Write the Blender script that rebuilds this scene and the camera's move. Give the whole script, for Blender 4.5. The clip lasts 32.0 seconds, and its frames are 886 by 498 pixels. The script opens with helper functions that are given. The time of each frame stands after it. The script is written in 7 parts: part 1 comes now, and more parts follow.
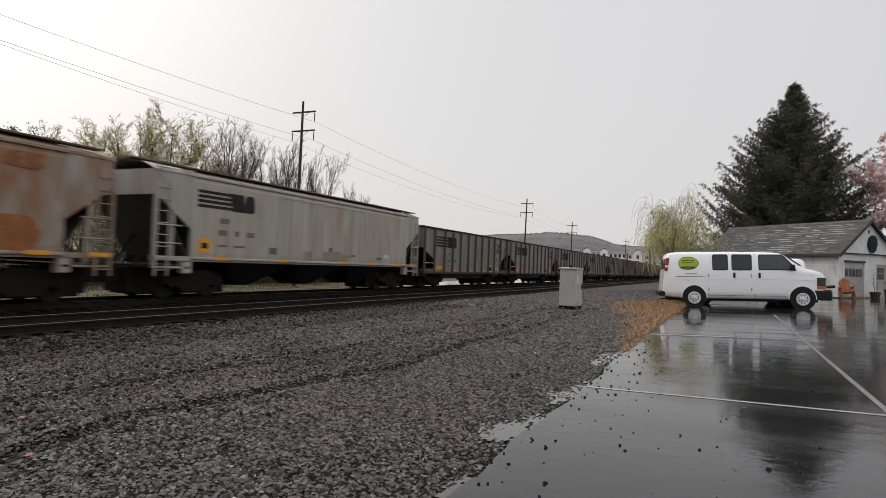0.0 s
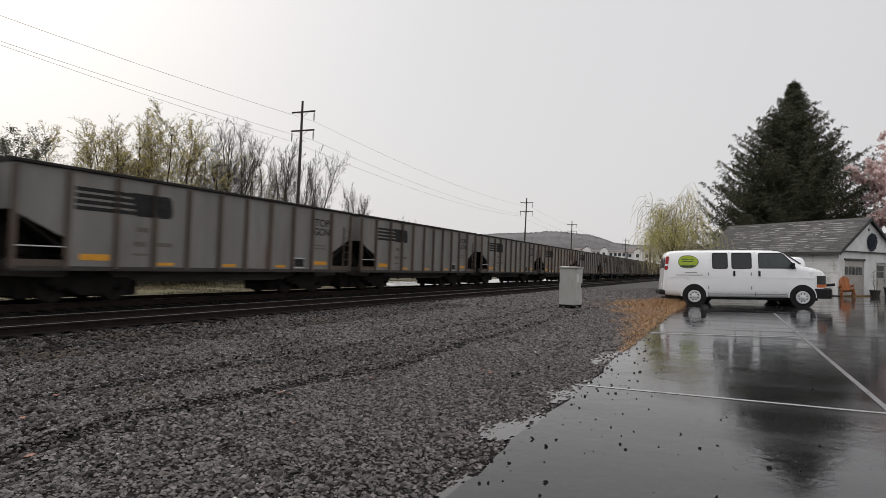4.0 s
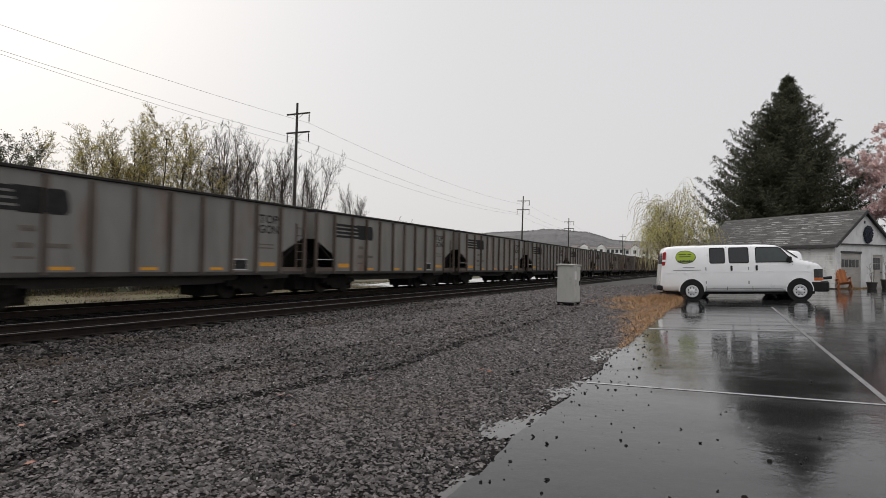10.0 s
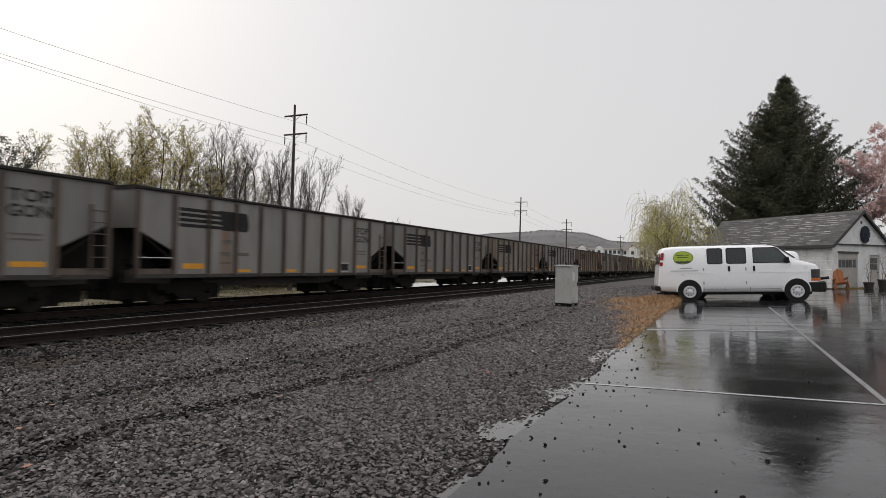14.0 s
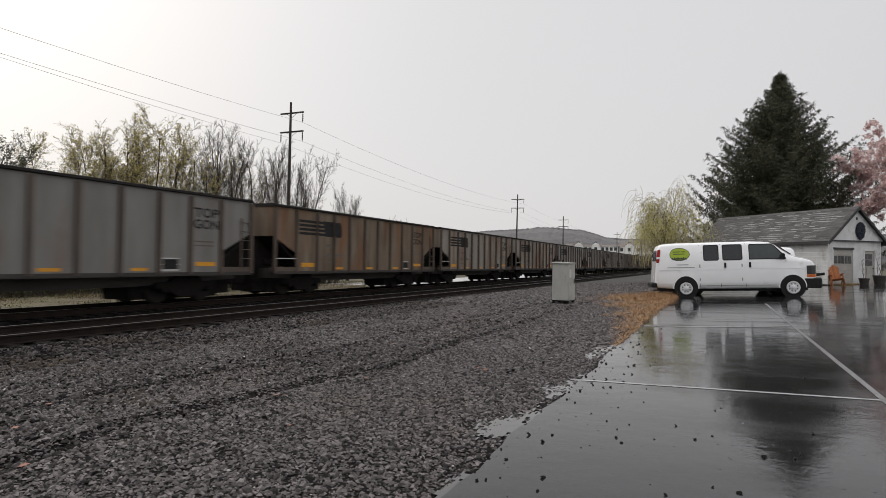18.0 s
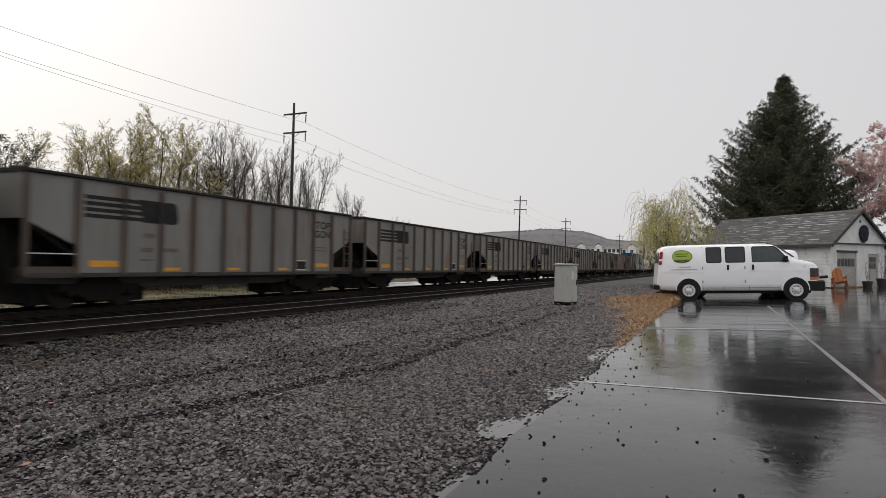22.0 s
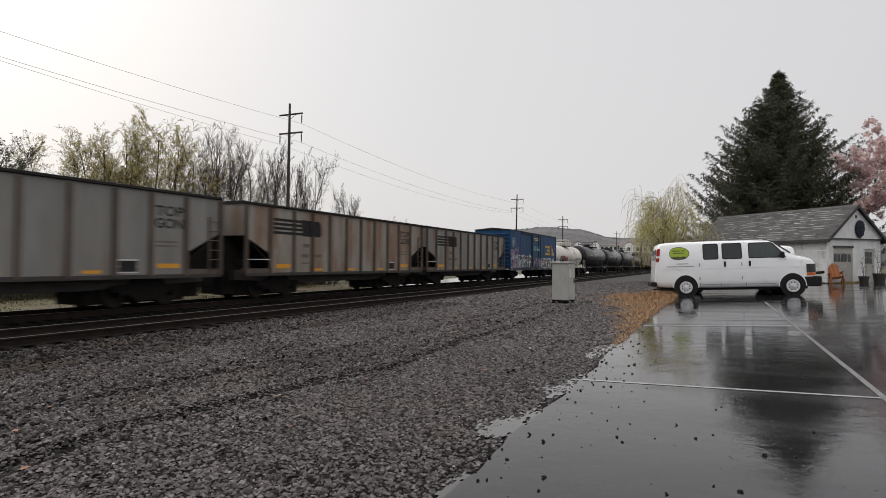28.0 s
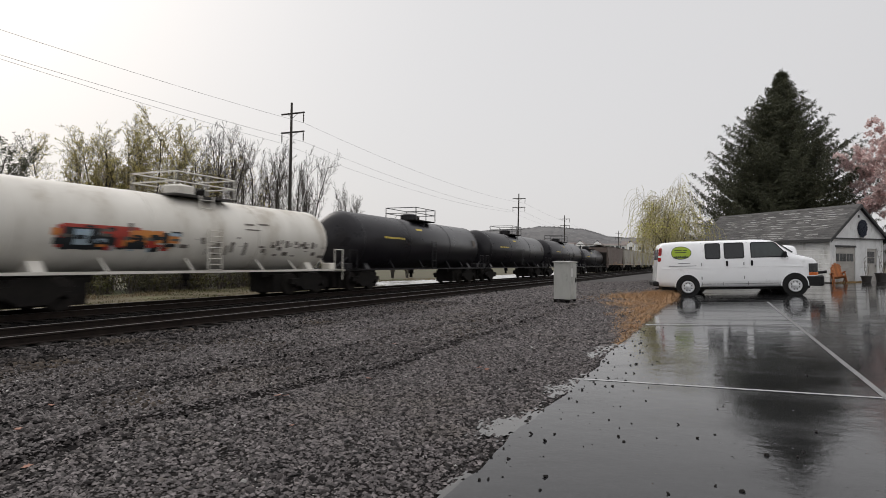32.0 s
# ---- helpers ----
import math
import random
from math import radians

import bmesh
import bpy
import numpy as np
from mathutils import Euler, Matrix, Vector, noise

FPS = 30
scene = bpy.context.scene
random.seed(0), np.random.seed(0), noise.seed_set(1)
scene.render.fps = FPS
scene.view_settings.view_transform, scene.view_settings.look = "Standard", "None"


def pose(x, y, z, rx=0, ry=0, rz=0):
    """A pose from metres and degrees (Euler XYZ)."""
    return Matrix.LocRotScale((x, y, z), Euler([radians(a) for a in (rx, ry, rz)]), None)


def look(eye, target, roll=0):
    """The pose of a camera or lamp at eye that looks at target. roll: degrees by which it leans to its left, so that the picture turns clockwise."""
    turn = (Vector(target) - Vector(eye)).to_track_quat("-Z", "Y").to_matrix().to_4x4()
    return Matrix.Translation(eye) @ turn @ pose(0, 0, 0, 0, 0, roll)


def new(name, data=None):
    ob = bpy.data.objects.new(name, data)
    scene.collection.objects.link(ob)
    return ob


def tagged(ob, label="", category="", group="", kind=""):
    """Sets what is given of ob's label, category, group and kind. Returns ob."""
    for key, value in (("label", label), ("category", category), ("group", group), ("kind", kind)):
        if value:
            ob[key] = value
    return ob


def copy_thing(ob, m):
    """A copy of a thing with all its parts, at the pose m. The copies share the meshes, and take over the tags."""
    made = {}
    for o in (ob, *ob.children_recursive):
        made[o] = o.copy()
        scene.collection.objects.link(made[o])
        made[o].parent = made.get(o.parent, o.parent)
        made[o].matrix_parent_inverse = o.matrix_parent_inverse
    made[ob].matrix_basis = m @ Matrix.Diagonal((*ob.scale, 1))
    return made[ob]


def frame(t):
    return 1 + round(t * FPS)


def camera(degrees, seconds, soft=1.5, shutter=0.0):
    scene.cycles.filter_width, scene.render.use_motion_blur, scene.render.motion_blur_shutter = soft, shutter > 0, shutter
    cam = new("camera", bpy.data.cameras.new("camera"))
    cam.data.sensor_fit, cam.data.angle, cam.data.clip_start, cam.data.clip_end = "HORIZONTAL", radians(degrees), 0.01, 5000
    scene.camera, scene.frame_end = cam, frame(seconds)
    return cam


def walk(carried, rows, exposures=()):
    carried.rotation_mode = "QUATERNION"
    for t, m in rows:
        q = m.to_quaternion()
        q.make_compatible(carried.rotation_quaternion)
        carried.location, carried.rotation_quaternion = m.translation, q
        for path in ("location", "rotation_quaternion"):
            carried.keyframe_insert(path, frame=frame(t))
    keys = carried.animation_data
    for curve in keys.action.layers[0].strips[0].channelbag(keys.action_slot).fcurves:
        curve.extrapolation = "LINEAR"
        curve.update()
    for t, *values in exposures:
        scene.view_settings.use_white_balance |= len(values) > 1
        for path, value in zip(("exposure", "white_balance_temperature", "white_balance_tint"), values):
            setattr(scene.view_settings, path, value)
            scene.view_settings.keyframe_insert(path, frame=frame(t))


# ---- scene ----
# Plan: rails run along +Y, rail top at z = 0, the camera stands still at X = 0, Y = 0 and only turns a little.
EYE = (0.0, 0.0, 1.44)
TRACK_NEAR, TRACK_FAR = -12.45, -16.85
# seconds, turn to the left of +Y, tilt up, roll, all in degrees
PATH = [
    (0.0, 25.055, 1.478, 2.366), (0.5, 25.078, 1.440, 2.319), (1.0, 25.053, 1.456, 2.244),
    (1.5, 25.054, 1.452, 2.306), (2.0, 25.051, 1.426, 2.038), (2.5, 25.034, 1.418, 2.350),
    (3.0, 25.053, 1.438, 2.279), (3.5, 25.038, 1.408, 2.169), (5.5, 25.040, 1.440, 2.321),
    (6.0, 25.009, 1.479, 2.083), (6.5, 24.992, 1.502, 2.296), (7.0, 24.960, 1.506, 2.313),
    (7.5, 24.919, 1.505, 1.774), (8.0, 24.810, 1.451, 1.522), (8.5, 24.741, 1.434, 1.268),
    (9.0, 24.703, 1.419, 1.442), (9.5, 24.690, 1.393, 1.579), (10.0, 24.795, 1.383, 1.196),
    (10.5, 24.979, 1.378, 2.132), (11.0, 24.968, 1.459, 1.823), (11.5, 24.942, 1.479, 1.734),
    (12.0, 24.919, 1.511, 1.629), (12.5, 24.849, 1.531, 1.237), (13.0, 24.728, 1.553, 1.148),
    (13.5, 24.667, 1.568, 1.144), (14.0, 24.596, 1.515, 1.030), (14.5, 24.540, 1.547, 0.926),
    (16.5, 24.348, 1.463, 0.749), (17.0, 24.288, 1.433, 0.774), (17.5, 24.310, 1.358, 1.007),
    (18.0, 24.297, 1.278, 0.844), (18.5, 24.283, 1.252, 1.092), (19.0, 24.484, 1.294, 1.019),
    (19.5, 24.467, 1.290, 1.131), (20.0, 24.484, 1.306, 1.027), (20.5, 24.490, 1.322, 1.114),
    (21.0, 24.527, 1.387, 1.169), (21.5, 24.512, 1.367, 1.020), (22.0, 24.520, 1.380, 1.091),
    (22.5, 24.493, 1.370, 0.885), (23.0, 24.463, 1.368, 0.718), (23.5, 24.424, 1.389, 0.545),
    (24.0, 24.386, 1.375, 0.421), (24.5, 24.341, 1.330, 0.673), (25.0, 24.304, 1.346, 0.320),
    (25.5, 24.285, 1.317, 0.596), (27.5, 24.267, 1.333, 0.362), (28.0, 24.266, 1.318, 0.516),
    (28.5, 24.256, 1.342, 0.310), (29.0, 24.266, 1.318, 0.516), (29.5, 24.277, 1.288, 0.695),
    (30.0, 24.266, 1.313, 0.461), (30.5, 24.294, 1.294, 0.569), (31.0, 24.379, 1.315, 0.820),
    (31.5, 24.416, 1.281, 0.883), (32.0, 24.429, 1.241, 0.578),
]

def view(yaw, pitch, roll):
    a, b = radians(yaw), radians(pitch)
    ahead = Vector((-math.sin(a) * math.cos(b), math.cos(a) * math.cos(b), math.sin(b)))
    return look(EYE, Vector(EYE) + ahead * 10, roll)


cam = camera(72.97, 32.0, soft=0.8, shutter=0.45)
walk(cam, [(t, view(y, p, r)) for t, y, p, r in PATH], exposures=[(0.0, 0.0), (32.0, 0.0)])

# ---- light: overcast sky, brighter where the sun stands behind the cloud ----
SUN_AZ, SUN_EL = 72.0, 34.0        # degrees to the left of +Y, and up
sun_way = Vector((-math.sin(radians(SUN_AZ)) * math.cos(radians(SUN_EL)), math.cos(radians(SUN_AZ)) * math.cos(radians(SUN_EL)), math.sin(radians(SUN_EL))))


def make_world():
    w = bpy.data.worlds.new("overcast_sky")
    w.use_nodes = True
    scene.world = w
    nt = w.node_tree
    nt.nodes.clear()
    N, L = nt.nodes.new, nt.links.new
    out, bg = N("ShaderNodeOutputWorld"), N("ShaderNodeBackground")
    sky = N("ShaderNodeTexSky")
    sky.sky_type, sky.sun_disc = "NISHITA", False
    sky.sun_elevation, sky.sun_rotation = radians(SUN_EL), radians(-SUN_AZ)
    sky.dust_density = 6.0
    dim = N("ShaderNodeVectorMath")
    dim.operation = "SCALE"
    dim.inputs["Scale"].default_value = 0.012
    L(sky.outputs[0], dim.inputs[0])
    geo = N("ShaderNodeTexCoord")
    dot = N("ShaderNodeVectorMath")
    dot.operation = "DOT_PRODUCT"
    dot.inputs[1].default_value = sun_way
    L(geo.outputs["Generated"], dot.inputs[0])
    ramp = N("ShaderNodeValToRGB")
    ramp.color_ramp.interpolation = "B_SPLINE"
    els = ramp.color_ramp.elements
    els[0].position, els[0].color = 0.0, (0.82, 0.812, 0.816, 1)
    els[1].position, els[1].color = 1.0, (0.86, 0.845, 0.845, 1)
    for p, c in ((0.3, (0.70, 0.692, 0.70)), (0.42, (0.60, 0.592, 0.60)), (0.5, (0.60, 0.592, 0.598)), (0.66, (0.672, 0.662, 0.667)), (0.82, (0.685, 0.675, 0.677)), (0.92, (0.715, 0.705, 0.705))):
        els.new(p).color = (*c, 1)
    half = N("ShaderNodeMath")
    half.operation = "MULTIPLY_ADD"
    half.inputs[1].default_value, half.inputs[2].default_value = 0.5, 0.5
    L(dot.outputs["Value"], half.inputs[0])
    # soft cloud mottling
    cloud = N("ShaderNodeTexNoise")
    cloud.inputs["Scale"].default_value, cloud.inputs["Detail"].default_value = 1.6, 4
    L(geo.outputs["Generated"], cloud.inputs["Vector"])
    mott = N("ShaderNodeMath")
    mott.operation = "MULTIPLY_ADD"
    mott.inputs[1].default_value, mott.inputs[2].default_value = 0.05, -0.025
    L(cloud.outputs["Fac"], mott.inputs[0])
    both = N("ShaderNodeMath")
    L(half.outputs[0], both.inputs[0]), L(mott.outputs[0], both.inputs[1])
    L(both.outputs[0], ramp.inputs[0])
    add = N("ShaderNodeVectorMath")
    L(ramp.outputs[0], add.inputs[0]), L(dim.outputs[0], add.inputs[1])
    L(add.outputs[0], bg.inputs[0])
    # an overcast sky is brighter overhead
    sep, lift = N("ShaderNodeSeparateXYZ"), N("ShaderNodeMapRange")
    L(geo.outputs["Generated"], sep.inputs[0]), L(sep.outputs["Z"], lift.inputs[0])
    lift.interpolation_type = "SMOOTHSTEP"
    lift.inputs["From Min"].default_value, lift.inputs["From Max"].default_value = 0.42, 0.95
    lift.inputs["To Min"].default_value, lift.inputs["To Max"].default_value = 1.0, 1.95
    L(lift.outputs[0], bg.inputs[1])
    L(bg.outputs[0], out.inputs[0])


make_world()
sun = new("sun", bpy.data.lights.new("sun", "SUN"))
sun.data.energy, sun.data.angle, sun.data.color = 0.4, radians(25), (1.0, 0.97, 0.93)
sun.matrix_world = look(sun_way * 100, (0, 0, 0))


# ---- materials ----
def mat(name, c1, c2=None, scale=8.0, rough=0.6, rough2=None, metal=0.0, bump=0.0, bscale=None, stretch=(1, 1, 1), c3=None, scale3=0.7,
        amount3=0.5, coords="Object", spec=0.5, rnd=0.0, island=0.0, coat=0.0, dist=0.01, thin=0.0):
    """A surface with colour that varies at two scales, fine relief, and a shift of value from piece to piece."""
    m = bpy.data.materials.new(name)
    m.use_nodes = True
    nt = m.node_tree
    N, L = nt.nodes.new, nt.links.new
    b = nt.nodes["Principled BSDF"]
    c2 = c2 or tuple(v * 0.82 for v in c1)
    tc = N("ShaderNodeTexCoord")
    mp = N("ShaderNodeMapping")
    mp.inputs["Scale"].default_value = stretch
    if coords == "World":
        L(N("ShaderNodeNewGeometry").outputs["Position"], mp.inputs[0])
    else:
        L(tc.outputs[coords], mp.inputs[0])
    oi = N("ShaderNodeObjectInfo")
    n1 = N("ShaderNodeTexNoise")
    n1.noise_dimensions = "4D"
    n1.inputs["Scale"].default_value, n1.inputs["Detail"].default_value, n1.inputs["Roughness"].default_value = scale, 6, 0.6
    L(mp.outputs[0], n1.inputs["Vector"])
    wv = N("ShaderNodeMath")
    wv.operation = "MULTIPLY"
    wv.inputs[1].default_value = 37.0
    L(oi.outputs["Random"], wv.inputs[0])
    L(wv.outputs[0], n1.inputs["W"])
    r1 = N("ShaderNodeValToRGB")
    r1.color_ramp.elements[0].position, r1.color_ramp.elements[1].position = 0.35, 0.68
    r1.color_ramp.elements[0].color, r1.color_ramp.elements[1].color = (*c1, 1), (*c2, 1)
    L(n1.outputs["Fac"], r1.inputs[0])
    col = r1.outputs[0]
    if c3:
        n3 = N("ShaderNodeTexNoise")
        n3.noise_dimensions = "4D"
        n3.inputs["Scale"].default_value, n3.inputs["Detail"].default_value, n3.inputs["Roughness"].default_value = scale3, 7, 0.68
        L(mp.outputs[0], n3.inputs["Vector"])
        L(wv.outputs[0], n3.inputs["W"])
        r3 = N("ShaderNodeValToRGB")
        r3.color_ramp.elements[0].position, r3.color_ramp.elements[1].position = 0.62 - amount3 * 0.3, 0.74 - amount3 * 0.16
        L(n3.outputs["Fac"], r3.inputs[0])
        mx = N("ShaderNodeMix")
        mx.data_type = "RGBA"
        L(r3.outputs[0], mx.inputs[0]), L(col, mx.inputs[6])
        mx.inputs[7].default_value = (*c3, 1)
        col = mx.outputs[2]
    for k, src in ((rnd, oi.outputs["Random"]), (island, None)):
        if k:
            src = src or N("ShaderNodeNewGeometry").outputs["Random Per Island"]
            hv = N("ShaderNodeHueSaturation")
            ml = N("ShaderNodeMath")
            ml.operation = "MULTIPLY_ADD"
            ml.inputs[1].default_value, ml.inputs[2].default_value = 2 * k, 1 - k
            L(src, ml.inputs[0]), L(ml.outputs[0], hv.inputs["Value"]), L(col, hv.inputs["Color"])
            col = hv.outputs[0]
    L(col, b.inputs["Base Color"])
    b.inputs["Metallic"].default_value, b.inputs["Specular IOR Level"].default_value = metal, spec
    b.inputs["Roughness"].default_value = rough
    if coat:
        b.inputs["Coat Weight"].default_value, b.inputs["Coat Roughness"].default_value = coat, 0.08
    if rough2 is not None:
        rr = N("ShaderNodeMapRange")
        rr.inputs["To Min"].default_value, rr.inputs["To Max"].default_value = rough, rough2
        L(n1.outputs["Fac"], rr.inputs[0]), L(rr.outputs[0], b.inputs["Roughness"])
    if thin:                              # leaves let light through
        tr, mixs = N("ShaderNodeBsdfTranslucent"), N("ShaderNodeMixShader")
        L(col, tr.inputs["Color"])
        mixs.inputs[0].default_value = thin
        L(b.outputs[0], mixs.inputs[1]), L(tr.outputs[0], mixs.inputs[2]), L(mixs.outputs[0], nt.nodes["Material Output"].inputs[0])
    if bump:
        bn = N("ShaderNodeTexNoise")
        bn.inputs["Scale"].default_value, bn.inputs["Detail"].default_value = bscale or scale * 4, 5
        L(mp.outputs[0], bn.inputs["Vector"])
        bp = N("ShaderNodeBump")
        bp.inputs["Strength"].default_value, bp.inputs["Distance"].default_value = bump, dist
        L(bn.outputs["Fac"], bp.inputs["Height"]), L(bp.outputs[0], b.inputs["Normal"])
    return m


def part(name, bm, material, parent=None, label="", smooth=False, m=None):
    """Links a bmesh as one mesh object, under a thing or a part."""
    me = bpy.data.meshes.new(name)
    bm.to_mesh(me)
    bm.free()
    me.materials.append(material)
    if smooth:
        me.shade_smooth()
    ob = new(name, me)
    if parent:
        ob.parent = parent
    if m is not None:
        ob.matrix_basis = m
    if label:
        ob["label"] = label
    return ob


def raw(name, verts, faces, material, parent=None, label="", smooth=False):
    me = bpy.data.meshes.new(name)
    me.from_pydata(verts, [], faces)
    me.materials.append(material)
    if smooth:
        me.shade_smooth()
    ob = new(name, me)
    if parent:
        ob.parent = parent
    if label:
        ob["label"] = label
    return ob


def sharing(name, ob, parent, m, label=""):
    """Another object on the same mesh."""
    o = new(name, ob.data)
    o.parent = parent
    o.matrix_basis = m
    if label:
        o["label"] = label
    return o


def thing(name, label, category, m=None, group="", kind=""):
    ob = new(name)
    ob.empty_display_size = 0.3
    if m is not None:
        ob.matrix_basis = m
    return tagged(ob, label, category, group, kind)


def box(x0, x1, y0, y1, z0, z1, bevel=0.0, bm=None):
    own = bm is None
    bm = bm or bmesh.new()
    r = bmesh.ops.create_cube(bm, size=1, matrix=Matrix.LocRotScale(((x0 + x1) / 2, (y0 + y1) / 2, (z0 + z1) / 2), None, (abs(x1 - x0), abs(y1 - y0), abs(z1 - z0))))
    if bevel:
        es = list({e for v in r["verts"] for e in v.link_edges})
        bmesh.ops.bevel(bm, geom=es, offset=bevel, segments=1, affect="EDGES")
    return bm


def rod(a, b, r0, r1=None, n=8, bm=None, caps=True):
    bm = bm or bmesh.new()
    a, b = Vector(a), Vector(b)
    d = b - a
    q = d.to_track_quat("Z", "Y").to_matrix().to_4x4()
    bmesh.ops.create_cone(bm, cap_ends=caps, segments=n, radius1=r0, radius2=r0 if r1 is None else r1, depth=d.length, matrix=Matrix.Translation((a + b) / 2) @ q)
    return bm


def pipe(points, r, n=6, bm=None):
    bm = bm or bmesh.new()
    for a, b in zip(points, points[1:]):
        rod(a, b, r, r, n, bm)
    return bm


def prism(outline, x0, x1, bm=None, axis="X"):
    """An outline in (y, z) pushed along X, or in (x, z) along Y, or in (x, y) along Z."""
    bm = bm or bmesh.new()
    put = {"X": lambda p, s: (s, p[0], p[1]), "Y": lambda p, s: (p[0], s, p[1]), "Z": lambda p, s: (p[0], p[1], s)}[axis]
    a, b = ([bm.verts.new(put(p, s)) for p in outline] for s in (x0, x1))
    n = len(outline)
    fs = [bm.faces.new(a), bm.faces.new(b[::-1])]
    fs += [bm.faces.new((a[i], b[i], b[(i + 1) % n], a[(i + 1) % n])) for i in range(n)]
    bmesh.ops.recalc_face_normals(bm, faces=fs)
    return bm


def loft(rings, bm=None, close=True, caps=True):
    """Skin over rings of equal length."""
    bm = bm or bmesh.new()
    vs = [[bm.verts.new(p) for p in r] for r in rings]
    n = len(rings[0])
    for a, b in zip(vs, vs[1:]):
        for i in range(n if close else n - 1):
            j = (i + 1) % n
            bm.faces.new((a[i], a[j], b[j], b[i]))
    if caps:
        bm.faces.new(vs[0][::-1]), bm.faces.new(vs[-1])
    bmesh.ops.recalc_face_normals(bm, faces=bm.faces[:])
    return bm


def ring(c, r, axis, n=16, k=1.0):
    pts = []
    for i in range(n):
        a = 2 * math.pi * i / n
        u, v = math.cos(a) * r, math.sin(a) * r * k
        pts.append({"X": (c[0], c[1] + u, c[2] + v), "Y": (c[0] + u, c[1], c[2] + v), "Z": (c[0] + u, c[1] + v, c[2])}[axis])
    return pts


def spin(profile, axis="X", n=20, at=(0, 0, 0), bm=None):
    """A lathe: profile of (along, radius)."""
    rings = []
    for s, r in profile:
        c = {"X": (at[0] + s, at[1], at[2]), "Y": (at[0], at[1] + s, at[2]), "Z": (at[0], at[1], at[2] + s)}[axis]
        rings.append(ring(c, max(r, 0.001), axis, n))
    return loft(rings, bm)


def smoothstep(a, b, x):
    t = min(1.0, max(0.0, (x - a) / (b - a)))
    return t * t * (3 - 2 * t)


def lot_z(x, y):
    return 0.05 + 0.036 * min(x, 14) + 0.005 * min(max(y, -20), 60)


def rut_x(y):
    """Where the wheel rut runs in the gravel."""
    return -4.66 + 0.45 * smoothstep(4, 8, y) + 0.07 * math.sin(y * 1.1) + 0.05 * math.sin(y * 2.7 + 1)


def ground_z(x, y):
    """Height of the bare ground."""
    if x > -1.5:
        z = lot_z(x, y) - 0.03
    else:
        z = lot_z(-1.5, y) - 0.03 + (-0.2 - lot_z(-1.5, y) + 0.03) * smoothstep(-1.5, -9.8, x)
    if x < -19.5:
        z -= 0.25 * smoothstep(-19.5, -22.0, x)
    if y > 60:
        z = z * (1 - smoothstep(60, 140, y)) - 0.25 * smoothstep(60, 140, y)
    if -8 < x < -2 and -2 < y < 30:          # wheel ruts in the gravel
        for xr, d in ((rut_x(y), 0.05), (rut_x(y) - 1.75, 0.03)):
            k = x - xr
            z += d * (0.75 * math.exp(-((k + 0.22) / 0.13) ** 2) + 0.45 * math.exp(-((k - 0.2) / 0.12) ** 2) - math.exp(-(k / 0.12) ** 2))
    return z + (0.022 if x < -2 else 0.006) * noise.noise((x * 0.7, y * 0.7, 0)) + 0.008 * noise.noise((x * 2.3, y * 2.3, 4))


M = {}
M["gon"] = mat("weathered_grey_car_paint", (0.222, 0.213, 0.197), (0.155, 0.146, 0.132), 1.6, 0.36, 0.6, bump=0.1, bscale=30, stretch=(1, 1, 0.22), c3=(0.15, 0.062, 0.024), scale3=0.7, amount3=0.17, rnd=0.12)
M["gon_rust"] = mat("rust_streaked_grey_car_paint", (0.26, 0.24, 0.208), (0.15, 0.117, 0.087), 1.8, 0.42, 0.7, bump=0.2, bscale=30, stretch=(1, 1, 0.2), c3=(0.165, 0.066, 0.024), scale3=0.9, amount3=0.52, rnd=0.15)
M["hopper_grey"] = mat("light_grey_hopper_paint", (0.40, 0.38, 0.335), (0.28, 0.255, 0.21), 1.8, 0.4, 0.62, bump=0.12, bscale=30, stretch=(1, 1, 0.18), c3=(0.30, 0.20, 0.13), scale3=1.3, amount3=0.25, rnd=0.08)
M["hopper_rust"] = mat("rusting_buff_hopper_paint", (0.33, 0.30, 0.26), (0.20, 0.145, 0.10), 2.2, 0.6, 0.85, bump=0.2, bscale=30, stretch=(1, 1, 0.35), c3=(0.24, 0.088, 0.024), scale3=1.5, amount3=0.55)
M["hopper_brown"] = mat("dull_brown_hopper_paint", (0.17, 0.13, 0.11), (0.12, 0.095, 0.08), 1.0, 0.6, 0.75, stretch=(1, 1, 0.3), bump=0.1)
M["post"] = mat("dirty_post_steel", (0.115, 0.084, 0.063), (0.065, 0.05, 0.041), 2.0, 0.6, 0.8, stretch=(1, 1, 0.3), bump=0.1, rnd=0.15)
M["chord"] = mat("sooty_top_chord", (0.024, 0.021, 0.0195), (0.014, 0.0125, 0.0118), 3, 0.65, 0.85, spec=0.25)
# Grime, with the shade under the wagons also put into this colour.
M["black"] = mat("grimy_shaded_underframe", (0.010, 0.0092, 0.0086), (0.018, 0.0155, 0.0135), 5, 0.75, 0.95, spec=0.15, bump=0.2, bscale=40)
M["sill"] = mat("dusty_sill_steel", (0.045, 0.039, 0.034), (0.024, 0.021, 0.018), 2.5, 0.6, 0.8, stretch=(1, 0.4, 1), bump=0.1)
M["wheel"] = mat("oily_wheel_steel", (0.014, 0.0125, 0.0115), (0.024, 0.02, 0.017), 6, 0.7, 0.85, spec=0.2)
M["ink"] = mat("faded_black_stencil", (0.014, 0.014, 0.015), (0.03, 0.029, 0.028), 6, 0.7, 0.85, spec=0.2)
M["faint"] = mat("faded_brown_stencil", (0.085, 0.07, 0.058), (0.15, 0.13, 0.11), 9, 0.6, 0.7)
